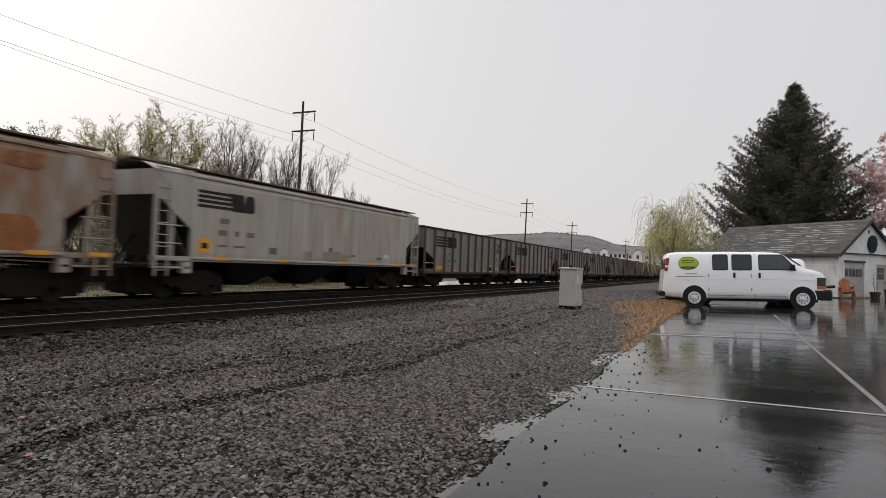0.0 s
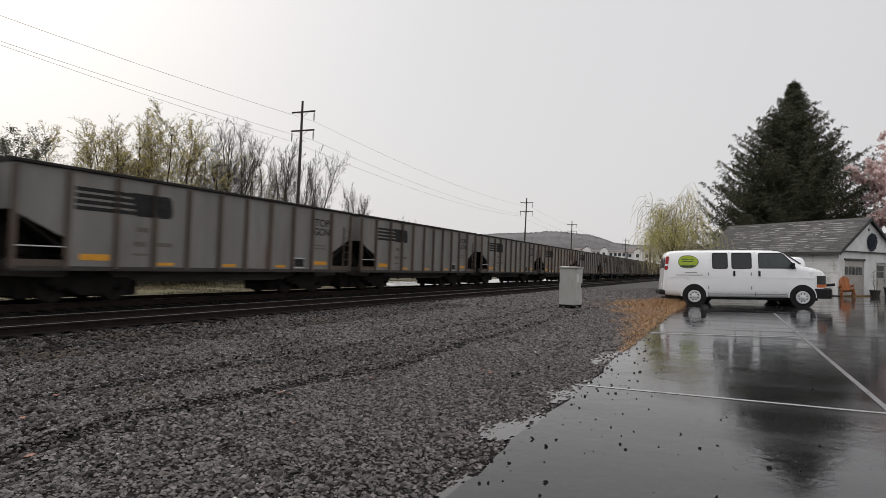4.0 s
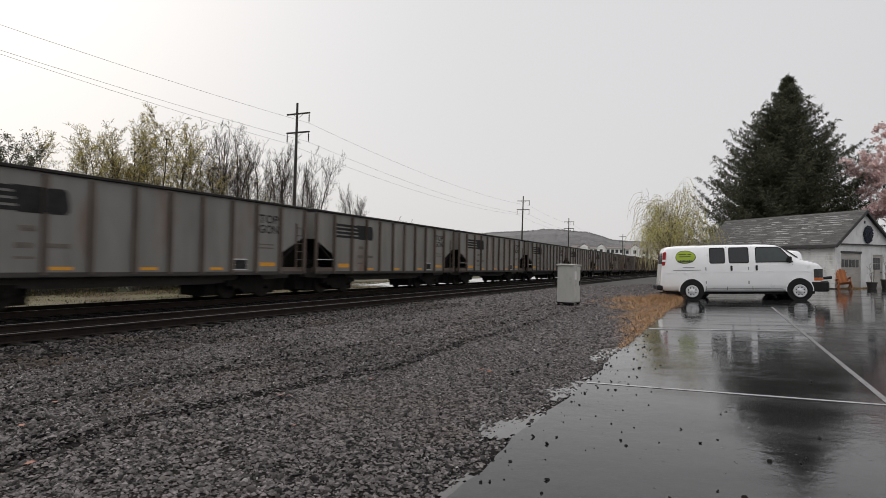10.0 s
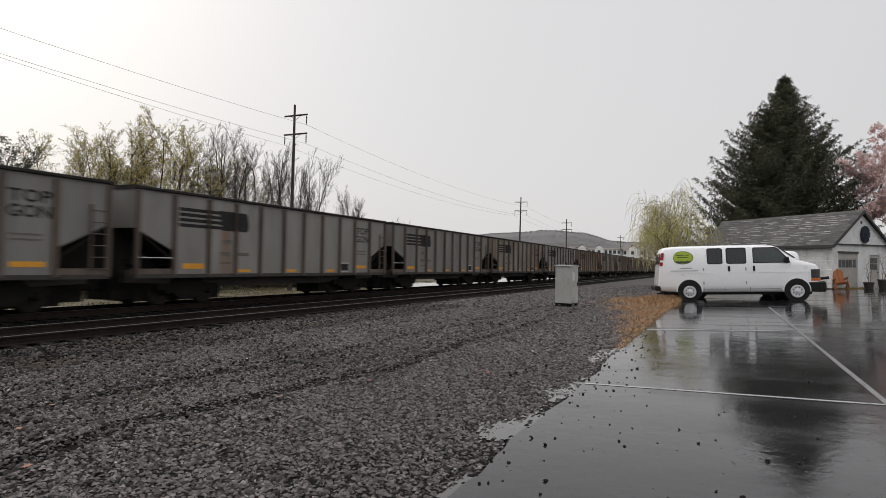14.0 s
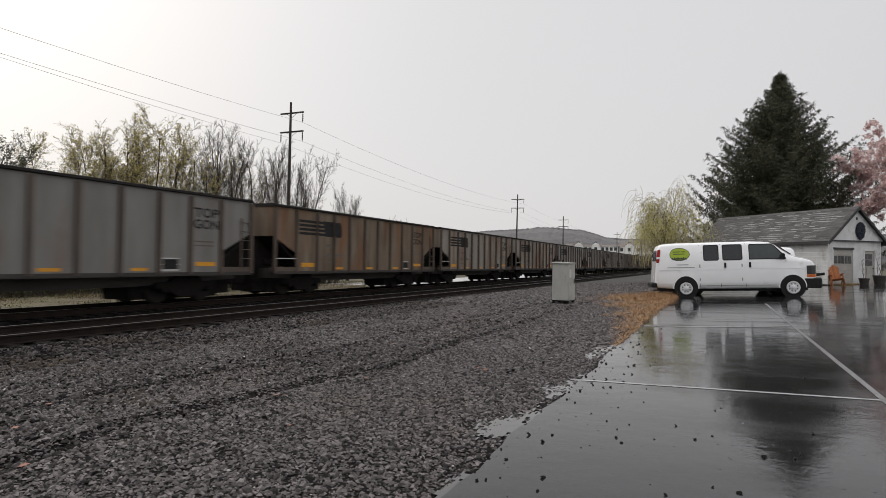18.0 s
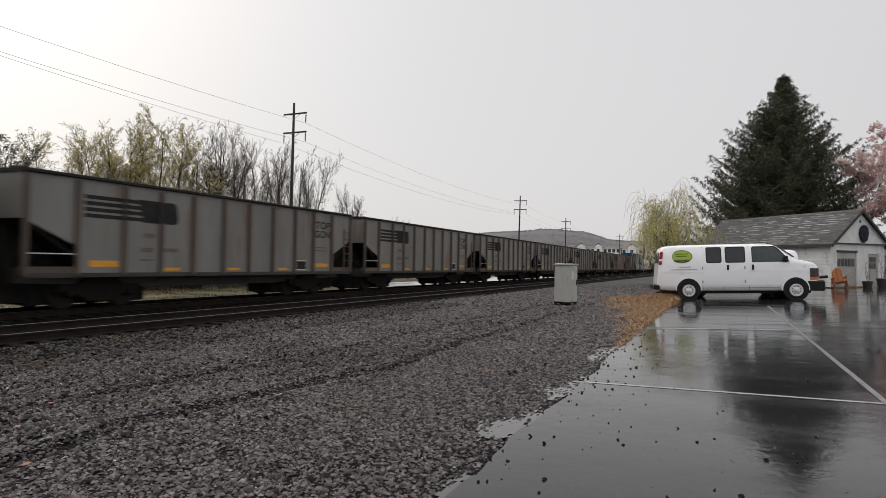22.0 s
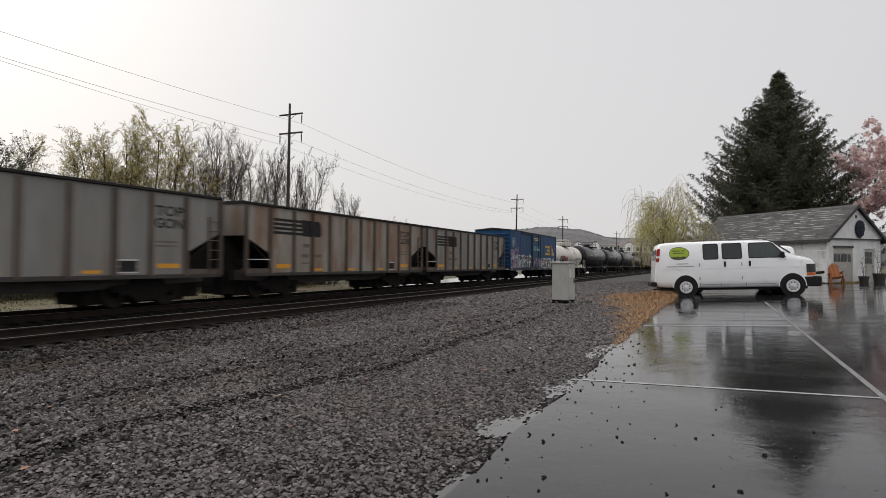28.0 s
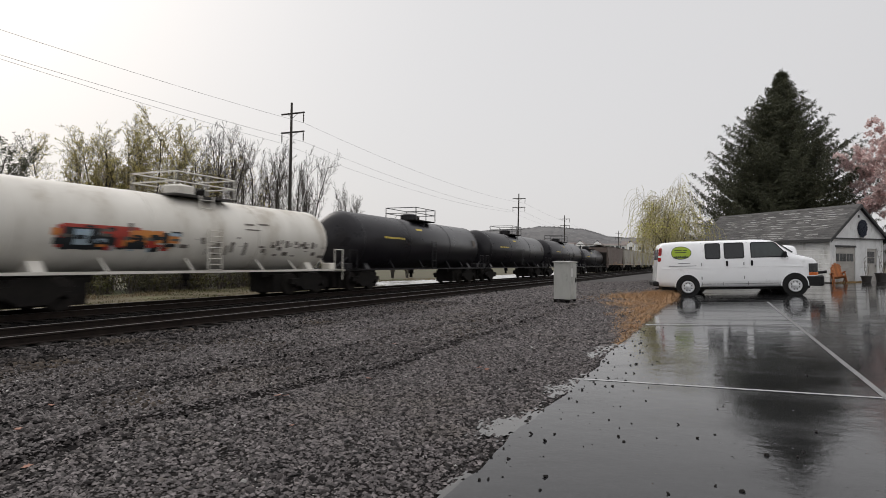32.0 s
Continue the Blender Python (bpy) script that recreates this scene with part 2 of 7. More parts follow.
M["orange"] = mat("yellow_orange_reflector", (0.72, 0.33, 0.02), (0.58, 0.25, 0.02), 9, 0.4, 0.55)
M["white_mark"] = mat("white_stencil", (0.62, 0.62, 0.6), (0.5, 0.5, 0.48), 9, 0.55)
M["blue"] = mat("faded_blue_boxcar_paint", (0.009, 0.056, 0.142), (0.013, 0.070, 0.165), 0.9, 0.5, 0.7, spec=0.3, bump=0.1, bscale=25, stretch=(1, 1, 0.25), c3=(0.010, 0.036, 0.09), scale3=1.4, amount3=0.5)
M["blue_dark"] = mat("shaded_blue_steel", (0.008, 0.024, 0.055), (0.012, 0.032, 0.07), 1.4, 0.5, 0.7)
M["yellow"] = mat("yellow_lettering_paint", (0.62, 0.47, 0.07), (0.5, 0.37, 0.06), 8, 0.55)
M["red"] = mat("red_emblem_paint", (0.42, 0.05, 0.03), (0.34, 0.04, 0.03), 8, 0.55)
M["spray_white"] = mat("white_spray_paint", (0.66, 0.66, 0.66), (0.46, 0.47, 0.49), 3.0, 0.55, 0.7)
M["spray_dark"] = mat("black_spray_paint", (0.008, 0.010, 0.012), (0.018, 0.024, 0.028), 3.0, 0.55)
M["spray_teal"] = mat("teal_spray_paint", (0.03, 0.20, 0.21), (0.05, 0.27, 0.27), 3.0, 0.55)
M["spray_violet"] = mat("violet_spray_paint", (0.22, 0.17, 0.27), (0.30, 0.25, 0.34), 2.4, 0.6)
M["spray_pink"] = mat("pink_spray_paint", (0.32, 0.14, 0.21), (0.24, 0.12, 0.20), 2.4, 0.6)
M["spray_orange"] = mat("orange_spray_paint", (0.62, 0.25, 0.05), (0.55, 0.18, 0.05), 3.0, 0.55)
M["spray_sky"] = mat("pale_blue_spray_paint", (0.32, 0.42, 0.50), (0.40, 0.48, 0.53), 2.4, 0.6)
M["tank_white"] = mat("dirty_white_tank_paint", (0.70, 0.672, 0.61), (0.56, 0.53, 0.47), 0.9, 0.42, 0.6, bump=0.05, bscale=20, stretch=(1, 1, 0.3), c3=(0.40, 0.35, 0.28), scale3=0.9, amount3=0.24)
M["tank_black"] = mat("black_tank_paint", (0.010, 0.0092, 0.0115), (0.019, 0.0175, 0.0195), 0.8, 0.22, 0.36, spec=0.28, bump=0.05, bscale=20, rnd=0.2)
M["rail"] = mat("worn_rail_steel", (0.20, 0.19, 0.185), (0.13, 0.122, 0.118), 3, 0.32, 0.5, metal=1.0, stretch=(6, 0.3, 6), coords="World")
M["rail_side"] = mat("rusty_rail_side", (0.024, 0.018, 0.015), (0.014, 0.011, 0.01), 4, 0.8, 0.95, spec=0.1, coords="World")
M["tie"] = mat("dark_wet_tie_timber", (0.010, 0.009, 0.008), (0.019, 0.0165, 0.0145), 5, 0.8, 0.95, spec=0.1, bump=0.5, stretch=(0.3, 3, 3), rnd=0.2)
M["stone"] = mat("wet_ballast_stone", (0.034, 0.0305, 0.0305), (0.15, 0.1345, 0.133), 22, 0.5, 0.85, spec=0.14, coords="World", island=0.95, c3=(0.095, 0.083, 0.074), scale3=0.5, amount3=0.3)
M["stone_dark"] = mat("dark_coarse_stone", (0.02, 0.018, 0.0178), (0.095, 0.085, 0.083), 16, 0.6, 0.9, spec=0.06, coords="World", island=0.95, c3=(0.062, 0.049, 0.037), scale3=0.5, amount3=0.3)
M["pale_chip"] = mat("pale_stone_chip", (0.42, 0.41, 0.39), (0.28, 0.27, 0.25), 9, 0.5, 0.7, coords="World", island=0.4)
# Gravel sheet under the stones, coloured near black as shade in their gaps.
M["gravel"] = mat("gap_shaded_wet_gravel", (0.007, 0.0062, 0.006), (0.022, 0.0193, 0.0188), 20, 0.85, 1.0, spec=0.08, bump=1.0, bscale=26, dist=0.05, coords="World", c3=(0.018, 0.015, 0.0132), scale3=0.35, amount3=0.4)
M["gon_heavy"] = mat("heavily_rusted_car_paint", (0.205, 0.165, 0.117), (0.095, 0.06, 0.038), 2.0, 0.65, 0.9, bump=0.2, bscale=30, stretch=(1, 1, 0.2), c3=(0.20, 0.078, 0.026), scale3=0.9, amount3=0.42)
# Near-black ballast and bed for the whole zone of both tracks.
M["track_stone"] = mat("near_black_ballast", (0.007, 0.0065, 0.0062), (0.016, 0.0148, 0.014), 9, 0.85, 1.0, spec=0.06, bump=0.2, bscale=60, coords="World", island=0.5)
M["track_gravel"] = mat("near_black_track_bed", (0.005, 0.0048, 0.0046), (0.011, 0.0104, 0.0098), 16, 0.9, 1.0, spec=0.05, bump=1.0, bscale=26, dist=0.05, coords="World")
M["mud"] = mat("wet_silt_puddle", (0.075, 0.072, 0.068), (0.055, 0.053, 0.05), 6, 0.06, 0.16, coords="World", spec=0.6, bump=0.03, bscale=20)
M["deep_rust"] = mat("flaking_orange_rust", (0.30, 0.105, 0.025), (0.17, 0.07, 0.03), 3.5, 0.75, 0.9, bump=0.3, bscale=30, c3=(0.34, 0.27, 0.2), scale3=2.2, amount3=0.25)


# ---- the train: each wagon is a thing; its own Y runs along the rails, z = 0 is the rail top ----
HALF = 1.58


def truck(parent, y, base=1.78, r=0.457):
    """A two-axle bogie; returns its wheelsets."""
    bm = box(-1.0, 1.0, y - 0.2, y + 0.2, 0.42, 0.8)
    t = part("bogie", bm, M["black"], parent)
    for s in (-1, 1):
        x = s * 1.02
        out = [(-1.25, 0.5), (-1.2, 0.68), (-0.65, 0.70), (-0.4, 0.92), (0.4, 0.92), (0.65, 0.70), (1.2, 0.68), (1.25, 0.5), (0.75, 0.46), (0.4, 0.22), (-0.4, 0.22), (-0.75, 0.46)]
        part("side_frame", prism([(y + a, b) for a, b in out], x - 0.08, x + 0.08), M["black"], t)
        bm = bmesh.new()
        for k in (-0.16, 0.0, 0.16):
            rod((x, y + k, 0.3), (x, y + k, 0.62), 0.07, 0.07, 8, bm)
        part("spring_nest", bm, M["sill"], t)
    # Solid dark block stands in for shade among the brake gear.
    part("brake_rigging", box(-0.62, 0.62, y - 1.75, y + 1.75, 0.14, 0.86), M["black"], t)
    sets = []
    for d in (-base / 2, base / 2):
        bm = spin([(-0.93, 0.07), (-0.79, 0.08), (-0.79, r - 0.02), (-0.76, r), (-0.68, r + 0.005), (-0.66, r + 0.03), (-0.64, r + 0.03), (-0.64, r - 0.1), (-0.66, 0.2), (-0.64, 0.1), (0.64, 0.1), (0.66, 0.2),
                   (0.64, r - 0.1), (0.64, r + 0.03), (0.66, r + 0.03), (0.68, r + 0.005), (0.76, r), (0.79, r - 0.02), (0.79, 0.08), (0.93, 0.07)], "X", 18)
        w = part("wheelset", bm, M["wheel"], t, "dark steel wheels on their axle", m=Matrix.Translation((0, y + d, r)))
        sets.append(w)
        for s in (-1, 1):
            part("bearing_cap", rod((s * 0.93, y + d, r), (s * 1.16, y + d, r), 0.13, 0.1, 10), M["black"], t)
    return t


def ladder(parent, x, y0, y1, z0, z1, n, material):
    """Two side bars and their rungs; the bars carry the rungs."""
    rail = part("ladder", box(x, x + 0.03, y0 - 0.025, y0 + 0.025, z0, z1), material, parent)
    part("ladder_bar", box(x, x + 0.03, y1 - 0.025, y1 + 0.025, z0, z1), material, rail)
    first = None
    for i in range(n):
        m = Matrix.Translation((x + 0.04, 0, z0 + (z1 - z0) * (i + 0.5) / n))
        if first is None:
            first = part("rung", rod((0, y0, 0), (0, y1, 0), 0.014, 0.014, 6), material, rail, m=m)
        else:
            sharing("rung", first, rail, m)


def coupler(parent, y, s):
    # Sill and head drawn deep so that solid black replaces shade between wagons.
    part("draft_sill", box(-0.55, 0.55, y - s * 1.5, y - s * 0.02, 0.22, 0.95), M["black"], parent)
    bm = box(-0.13, 0.13, y, y + s * 0.35, 0.78, 1.0)
    box(-0.2, 0.2, y + s * 0.02, y + s * 0.56, 0.5, 1.04, 0.05, bm)
    part("coupler", bm, M["black"], parent)
    part("air_hose", pipe([(0.25, y + s * 0.1, 0.8), (0.3, y + s * 0.3, 0.55), (0.22, y + s * 0.5, 0.52)], 0.025), M["black"], parent)


def plate(parent, name, rects, x, y0, material, label=""):
    """Flat marks on the side: rectangles (y0, y1, z0, z1) from the left end, or outlines of (y, z)."""
    for r in rects:
        out = [(r[0], r[2]), (r[1], r[2]), (r[1], r[3]), (r[0], r[3])] if not isinstance(r[0], tuple) else r
        part(name, prism([(y0 + a, b) for a, b in out], x, x + 0.004), material, parent, label)


def emblem(parent, x, y0, ya, yb, z0, z1, material, over=()):
    """Four bars that run into a two-block emblem; where posts stand before the sheet, the paint goes over them too."""
    h = (z1 - z0) / 7.5
    ym = ya + (yb - ya) * 0.55
    w, H = yb - ym, z1 - z0
    slant = lambda z: 0.14 * w * (z1 - z) / H
    for i in range(4):
        z = z0 + h * (0.3 + 1.9 * i)
        plate(parent, "emblem_bar", [[(ya, z), (ym + slant(z) - 0.06, z), (ym + slant(z + h) - 0.06, z + h * 1.2), (ya, z + h * 1.2)]], x, y0, material, "black painted bar")
        for p, face, half in over:
            if ya + 0.1 < p < ym:
                plate(parent, "emblem_bar", [(p - half, p + half, z, z + h * 1.2)], face, y0, material, "black painted bar")
    lean = [(ym - 0.06 + slant(z0), z0), (ym + 0.44 * w + slant(z0), z0), (ym + 0.52 * w, z1), (ym - 0.06, z1)]
    plate(parent, "emblem_block", [lean], x, y0, material, "plain black emblem block")
    rest = [(0.54, 0.12), (0.62, 0.0), (0.93, 0.0), (1.0, 0.14), (1.0, 0.42), (0.96, 0.86), (0.9, 1.0), (0.66, 1.0), (0.585, 0.86), (0.565, 0.5)]
    plate(parent, "emblem_block", [[(ym + a * w, z0 + b * H) for a, b in rest]], x, y0, material, "plain black emblem block")
    for p, face, half in over:
        if ym - 0.05 < p < yb:
            plate(parent, "emblem_block", [(p - half, p + half, z0 + 0.03, z1 - 0.03)], face, y0, material, "plain black emblem block")


def stencil(parent, words, x, y, z, wide, high, material, label):
    """Painted words on the side, wide by high, starting at y on the base line z."""
    cu = bpy.data.curves.new("stencil", "FONT")
    cu.body, cu.offset = words, 0.022
    ob = bpy.data.objects.new("stencil", cu)
    me = bpy.data.meshes.new_from_object(ob)
    bpy.data.objects.remove(ob)
    xs, ys = [v.co.x for v in me.vertices], [v.co.y for v in me.vertices]
    kx, ky = wide / (max(xs) - min(xs)), high / (max(ys) - min(ys))
    ox, oy = min(xs), min(ys)
    for v in me.vertices:
        v.co = (x, y + (v.co.x - ox) * kx, z + (v.co.y - oy) * ky)
    bm = bmesh.new()
    bm.from_mesh(me)
    bpy.data.meshes.remove(me)
    return part("lettering", bm, material, parent, label)


def wagon(name, label, category, group=""):
    return thing(name, label, category, None, group)


POSTS = (0.05, 1.36, 2.75, 3.98, 5.21, 6.52, 7.74, 9.0, 10.3, 11.5, 12.8, 14.25)


def gondola(paint, label):
    LEN, TOP, LOW = 14.3, 3.55, 0.95
    c = wagon("coal_gondola", label, "freight wagon", "coal gondolas of the train")
    y0 = -LEN / 2
    side = [(0, TOP), (LEN, TOP), (LEN, 2.4), (LEN - 1.45, 1.68), (LEN - 1.45, LOW), (1.36, LOW), (1.36, 1.72), (0, 2.36)]
    for s in (-1, 1):
        part("side_sheet", prism([(y0 + a, b) for a, b in side], s * (HALF - 0.05), s * (HALF - 0.04)), paint, c)
        part("top_chord", box(s * (HALF - 0.1), s * (HALF + 0.05), y0 - 0.03, -y0 + 0.03, TOP - 0.045, TOP + 0.045, 0.015), M["chord"], c)
        part("side_sill", box(s * (HALF - 0.12), s * (HALF + 0.02), y0, -y0, LOW - 0.06, LOW + 0.06), M["sill"], c)
        first = None
        for p in POSTS:
            w = 0.05 if p in (POSTS[0], POSTS[-1]) else 0.065
            if first is None:
                first = part("post", prism([(-w, LOW), (w, LOW), (w, TOP - 0.1), (-w, TOP - 0.1)], 0, 0.11), M["post"], c, m=Matrix.Translation((s * (HALF - 0.04) - (0.11 if s < 0 else 0), y0 + p, 0)))
            else:
                sharing("post", first, c, Matrix.Translation((s * (HALF - 0.04) - (0.11 if s < 0 else 0), y0 + p, 0)))
        part("end_sill_beam", box(s * (HALF - 0.16), s * (HALF + 0.01), y0, y0 + 1.4, LOW, LOW + 0.22), M["post"], c)
        part("end_sill_beam", box(s * (HALF - 0.16), s * (HALF + 0.01), -y0 - 1.4, -y0, LOW, LOW + 0.22), M["post"], c)
        part("grab_rail", pipe([(s * (HALF + 0.02), y0 + 0.1, 1.5), (s * (HALF + 0.02), y0 + 1.3, 1.5)], 0.016), M["white_mark"], c)
        if s > 0:
            ladder(c, HALF, -y0 - 0.55, -y0 - 0.1, 1.0, 2.9, 6, M["post"])
    for e in (-1, 1):
        part("end_wall", box(-HALF + 0.05, HALF - 0.05, e * (-y0) - 0.03, e * (-y0) + 0.03, 2.36, TOP), paint, c)
        part("end_chord", box(-HALF, HALF, e * (-y0) - 0.07, e * (-y0) + 0.07, TOP - 0.06, TOP + 0.06), M["chord"], c)
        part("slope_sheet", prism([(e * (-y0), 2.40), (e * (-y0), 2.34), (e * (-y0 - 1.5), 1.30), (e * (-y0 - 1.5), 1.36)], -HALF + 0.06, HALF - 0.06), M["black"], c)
        # Solid black blocks close the recess under the slope sheet.
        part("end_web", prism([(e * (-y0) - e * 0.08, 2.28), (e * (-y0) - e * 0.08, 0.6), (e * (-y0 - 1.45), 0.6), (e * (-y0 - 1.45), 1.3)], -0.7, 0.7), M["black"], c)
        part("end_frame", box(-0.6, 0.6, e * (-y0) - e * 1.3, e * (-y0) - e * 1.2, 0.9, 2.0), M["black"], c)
        coupler(c, e * (-y0), e)
        truck(c, e * (-y0 - 2.45))
    part("brake_cylinder", rod((0.7, y0 + 0.35, 1.35), (0.7, y0 + 0.85, 1.35), 0.14, 0.14, 12), M["black"], c)
    part("floor", box(-HALF + 0.1, HALF - 0.1, y0 + 1.5, -y0 - 1.5, 1.26, 1.32), M["black"], c)
    part("coal_load", prism([(-HALF + 0.1, 2.3), (HALF - 0.1, 2.3), (HALF - 0.1, 2.9), (0, 3.25), (-HALF + 0.1, 2.9)], y0 + 0.3, -y0 - 0.3, axis="Y"), M["black"], c)
    part("center_sill", prism([(y0 + 0.2, 0.74), (y0 + 3.4, 0.62), (y0 + 4.4, 0.56), (-y0 - 4.4, 0.56), (-y0 - 3.4, 0.62), (-y0 - 0.2, 0.74), (-y0 - 0.2, 1.1), (y0 + 0.2, 1.1)], -0.95, 0.95), M["sill"], c)
    x = HALF - 0.038
    emblem(c, x, y0, 1.56, 4.62, 2.47, 3.13, M["ink"], [(p, HALF + 0.072, 0.066) for p in POSTS[2:4]])
    stencil(c, "TOP", x + 0.003, y0 + 11.66, 2.80, 1.05, 0.31, M["ink"], "faded black stencilled word")
    stencil(c, "GON", x + 0.003, y0 + 11.66, 2.42, 1.05, 0.31, M["ink"], "faded black stencilled word")
    plate(c, "number_bar", [(3.4, 3.8, 2.02, 2.16), (3.3, 3.75, 1.6, 1.74), (4.1, 4.65, 1.62, 1.74), (3.3, 3.8, 1.34, 1.4), (11.7, 12.5, 1.98, 2.03), (11.7, 12.5, 1.85, 1.9)], x, y0, M["faint"], "faded grey number bars")
    part("data_panel", prism([(y0 + 10.5, 1.1), (y0 + 11.05, 1.1), (y0 + 11.05, 1.42), (y0 + 10.5, 1.42)], x, x + 0.006), M["ink"], c)
    plate(c, "data_frame_bar", [(10.46, 11.09, 1.06, 1.1), (10.46, 11.09, 1.42, 1.46), (10.46, 11.09, 1.24, 1.27)], x, y0, M["white_mark"])
    for a, b, z0, z1 in ((1.75, 2.6, 1.17, 1.34), (4.15, 4.75, 1.06, 1.15), (6.75, 7.35, 1.06, 1.15), (9.4, 9.95, 1.06, 1.15), (11.75, 12.6, 1.2, 1.34)):
        plate(c, "reflector", [(a, b, z0, z1)], x, y0, M["orange"])
    return c


def covered_hopper(paint, LEN, label, logo=True):
    TOP, LOW = 4.02, 1.2
    c = wagon("covered_hopper", label, "freight wagon")
    y0 = -LEN / 2
    sect = [(-1.55, LOW), (-1.58, 1.5), (-1.58, 3.75), (-1.5, TOP), (-0.9, 4.25), (0, 4.34), (0.9, 4.25), (1.5, TOP), (1.58, 3.75), (1.58, 1.5), (1.55, LOW)]
    IN = 1.38                              # how far the end is cut back
    rings = [[(x, y, z) for x, z in sect] for y in (y0 + IN, -y0 - IN)]
    part("body", loft(rings), paint, c)
    for e in (-1, 1):
        end, ys = e * -y0, e * (-y0 - IN)
        for s in (-1, 1):
            # the side sheet runs on over the open end and is cut off on a slant
            out = [(ys, 2.2), (end - e * 0.1, 3.14), (end - e * 0.1, 3.95), (ys, 3.95)]
            part("end_gusset", prism(out, s * 1.55, s * 1.58), paint, c)
            part("corner_post", box(s * 1.47, s * 1.57, end - e * 0.1, end, 1.05, 3.2), paint, c)
            part("end_beam", box(s * 1.4, s * 1.58, end - e * IN, end, 1.22, 1.36), paint, c)
            part("end_step", box(s * 1.3, s * 1.56, end - e * IN, end, 0.98, 1.04), paint, c)
            for z in (1.75, 2.3):
                part("grab_rail", rod((s * 1.6, end - e * 0.05, z), (s * 1.6, end - e * 0.95, z), 0.022), paint, c)
            part("mid_post", box(s * 1.5, s * 1.57, end - e * 0.72, end - e * 0.64, 1.3, 2.75), paint, c)
            if s > 0:
                ladder(c, 1.58, end - e * 0.5, end - e * 0.06, 0.75, 3.6, 8, paint)
        part("end_hood", prism([(end - e * 0.1, 3.2), (end - e * 0.1, 3.98), (ys, 4.1), (ys, 3.2)], -1.55, 1.55), paint, c)
        part("hood_roof", loft([[(x, y, z) for x, z in ((-1.56, 3.93), (-0.9, 4.2), (0, 4.3), (0.9, 4.2), (1.56, 3.93))] for y in (ys, end)], caps=False, close=False), paint, c)
        # Recess behind the cut end: shade is put in as dark sheets.
        part("slope_sheet", prism([(ys, 1.3), (ys, 1.38), (end - e * 0.14, 3.26), (end - e * 0.14, 3.18)], -1.45, 1.45), M["sill"], c)
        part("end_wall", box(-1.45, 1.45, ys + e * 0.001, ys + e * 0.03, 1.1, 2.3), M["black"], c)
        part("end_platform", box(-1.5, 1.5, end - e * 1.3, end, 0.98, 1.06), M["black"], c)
        coupler(c, end, e)
        truck(c, e * (-y0 - 2.0))
        for s in (-0.5, 0.5):
            part("brace", rod((s, end - e * 0.25, 1.1), (s, ys, 2.6), 0.06), M["black"], c)
        part("jacking_pad", box(1.3, 1.56, ys - e * 0.1, ys + e * 0.25, 0.82, 1.2, 0.02), paint, c)
    n = 9
    for i in range(n + 1):
        y = y0 + 5.45 + (LEN - 10.6) * i / n
        part("side_rib", box(1.575, 1.592, y - 0.045, y + 0.045, LOW + 0.3, 3.72), paint, c)
    part("side_flange", box(1.575, 1.60, y0 + 5.4, -y0 - 5.15, 3.72, 3.79), paint, c)
    part("eave_rail", box(1.5, 1.6, y0 + 0.1, -y0 - 0.1, 3.9, 3.99, 0.01), paint, c)
    part("side_sill", box(1.4, 1.63, y0 + IN, -y0 - IN, LOW + 0.06, LOW + 0.15, 0.02), paint, c)
    part("roof_walk", box(-0.35, 0.35, y0 + 0.1, -y0 - 0.1, 4.36, 4.4), M["faint"], c)
    part("roof_edge_walk", box(1.1, 1.45, y0 + 0.3, -y0 - 0.3, 4.16, 4.2), M["post"], c)
    for i in range(5):
        y = y0 + 2.5 + (LEN - 5) * i / 4
        part("roof_hatch", spin([(0, 0.38), (0.1, 0.38), (0.14, 0.3), (0.16, 0.02)], "Z", 14, (0, y, 4.3)), paint, c)
    for i in range(3):
        y = (i - 1) * (LEN - 6.5) / 3 * 1.06
        w = (LEN - 6.5) / 6
        part("hopper_bay", loft([[(-1.4, y - w, LOW), (1.4, y - w, LOW), (1.4, y + w, LOW), (-1.4, y + w, LOW)], [(-0.5, y - 0.35, 0.36), (0.5, y - 0.35, 0.36), (0.5, y + 0.35, 0.36), (-0.5, y + 0.35, 0.36)]]), M["black"], c)
    x = 1.602
    if logo:
        emblem(c, x - 0.02, y0, 1.55, 4.15, 2.95, 3.56, M["ink"])
        part("placard", box(1.578, 1.59, y0 + 1.66, y0 + 2.16, 1.5, 1.98), M["orange"], c, "orange placard with a dark field")
        part("placard_field", box(1.59, 1.594, y0 + 1.78, y0 + 2.04, 1.64, 1.82), M["ink"], c)
    plate(c, "number_bar", [(2.55 + a, 2.72 + a, 2.5, 2.68) for a in (0, 0.22)] + [(2.5 + a, 2.66 + a, 2.1, 2.28) for a in (0, 0.2, 0.75, 1.3, 1.5)] + [(2.5, 2.9, 1.72, 1.79), (3.2, 3.75, 1.72, 1.79), (5.0, 5.5, 1.55, 1.8), (8.7, 9.05, 1.72, 1.96), (8.65, 9.1, 1.5, 1.54), (10.3, 10.75, 1.6, 1.7), (12.6, 13.1, 1.52, 1.64)], x - 0.018, y0, M["faint"], "faded grey number bars")
    plate(c, "data_panel", [(13.3, 13.75, 1.62, 1.78)], x - 0.018, y0, M["white_mark"], "small white data panel")
    plate(c, "stain_patch", [[(8.2, 1.45), (9.9, 1.42), (10.3, 1.6), (9.4, 1.82), (8.3, 1.75)], [(7.0, 1.4), (7.5, 1.4), (7.5, 1.75), (7.0, 1.72)]], x, y0, M["hopper_rust"], "rust-brown stain")
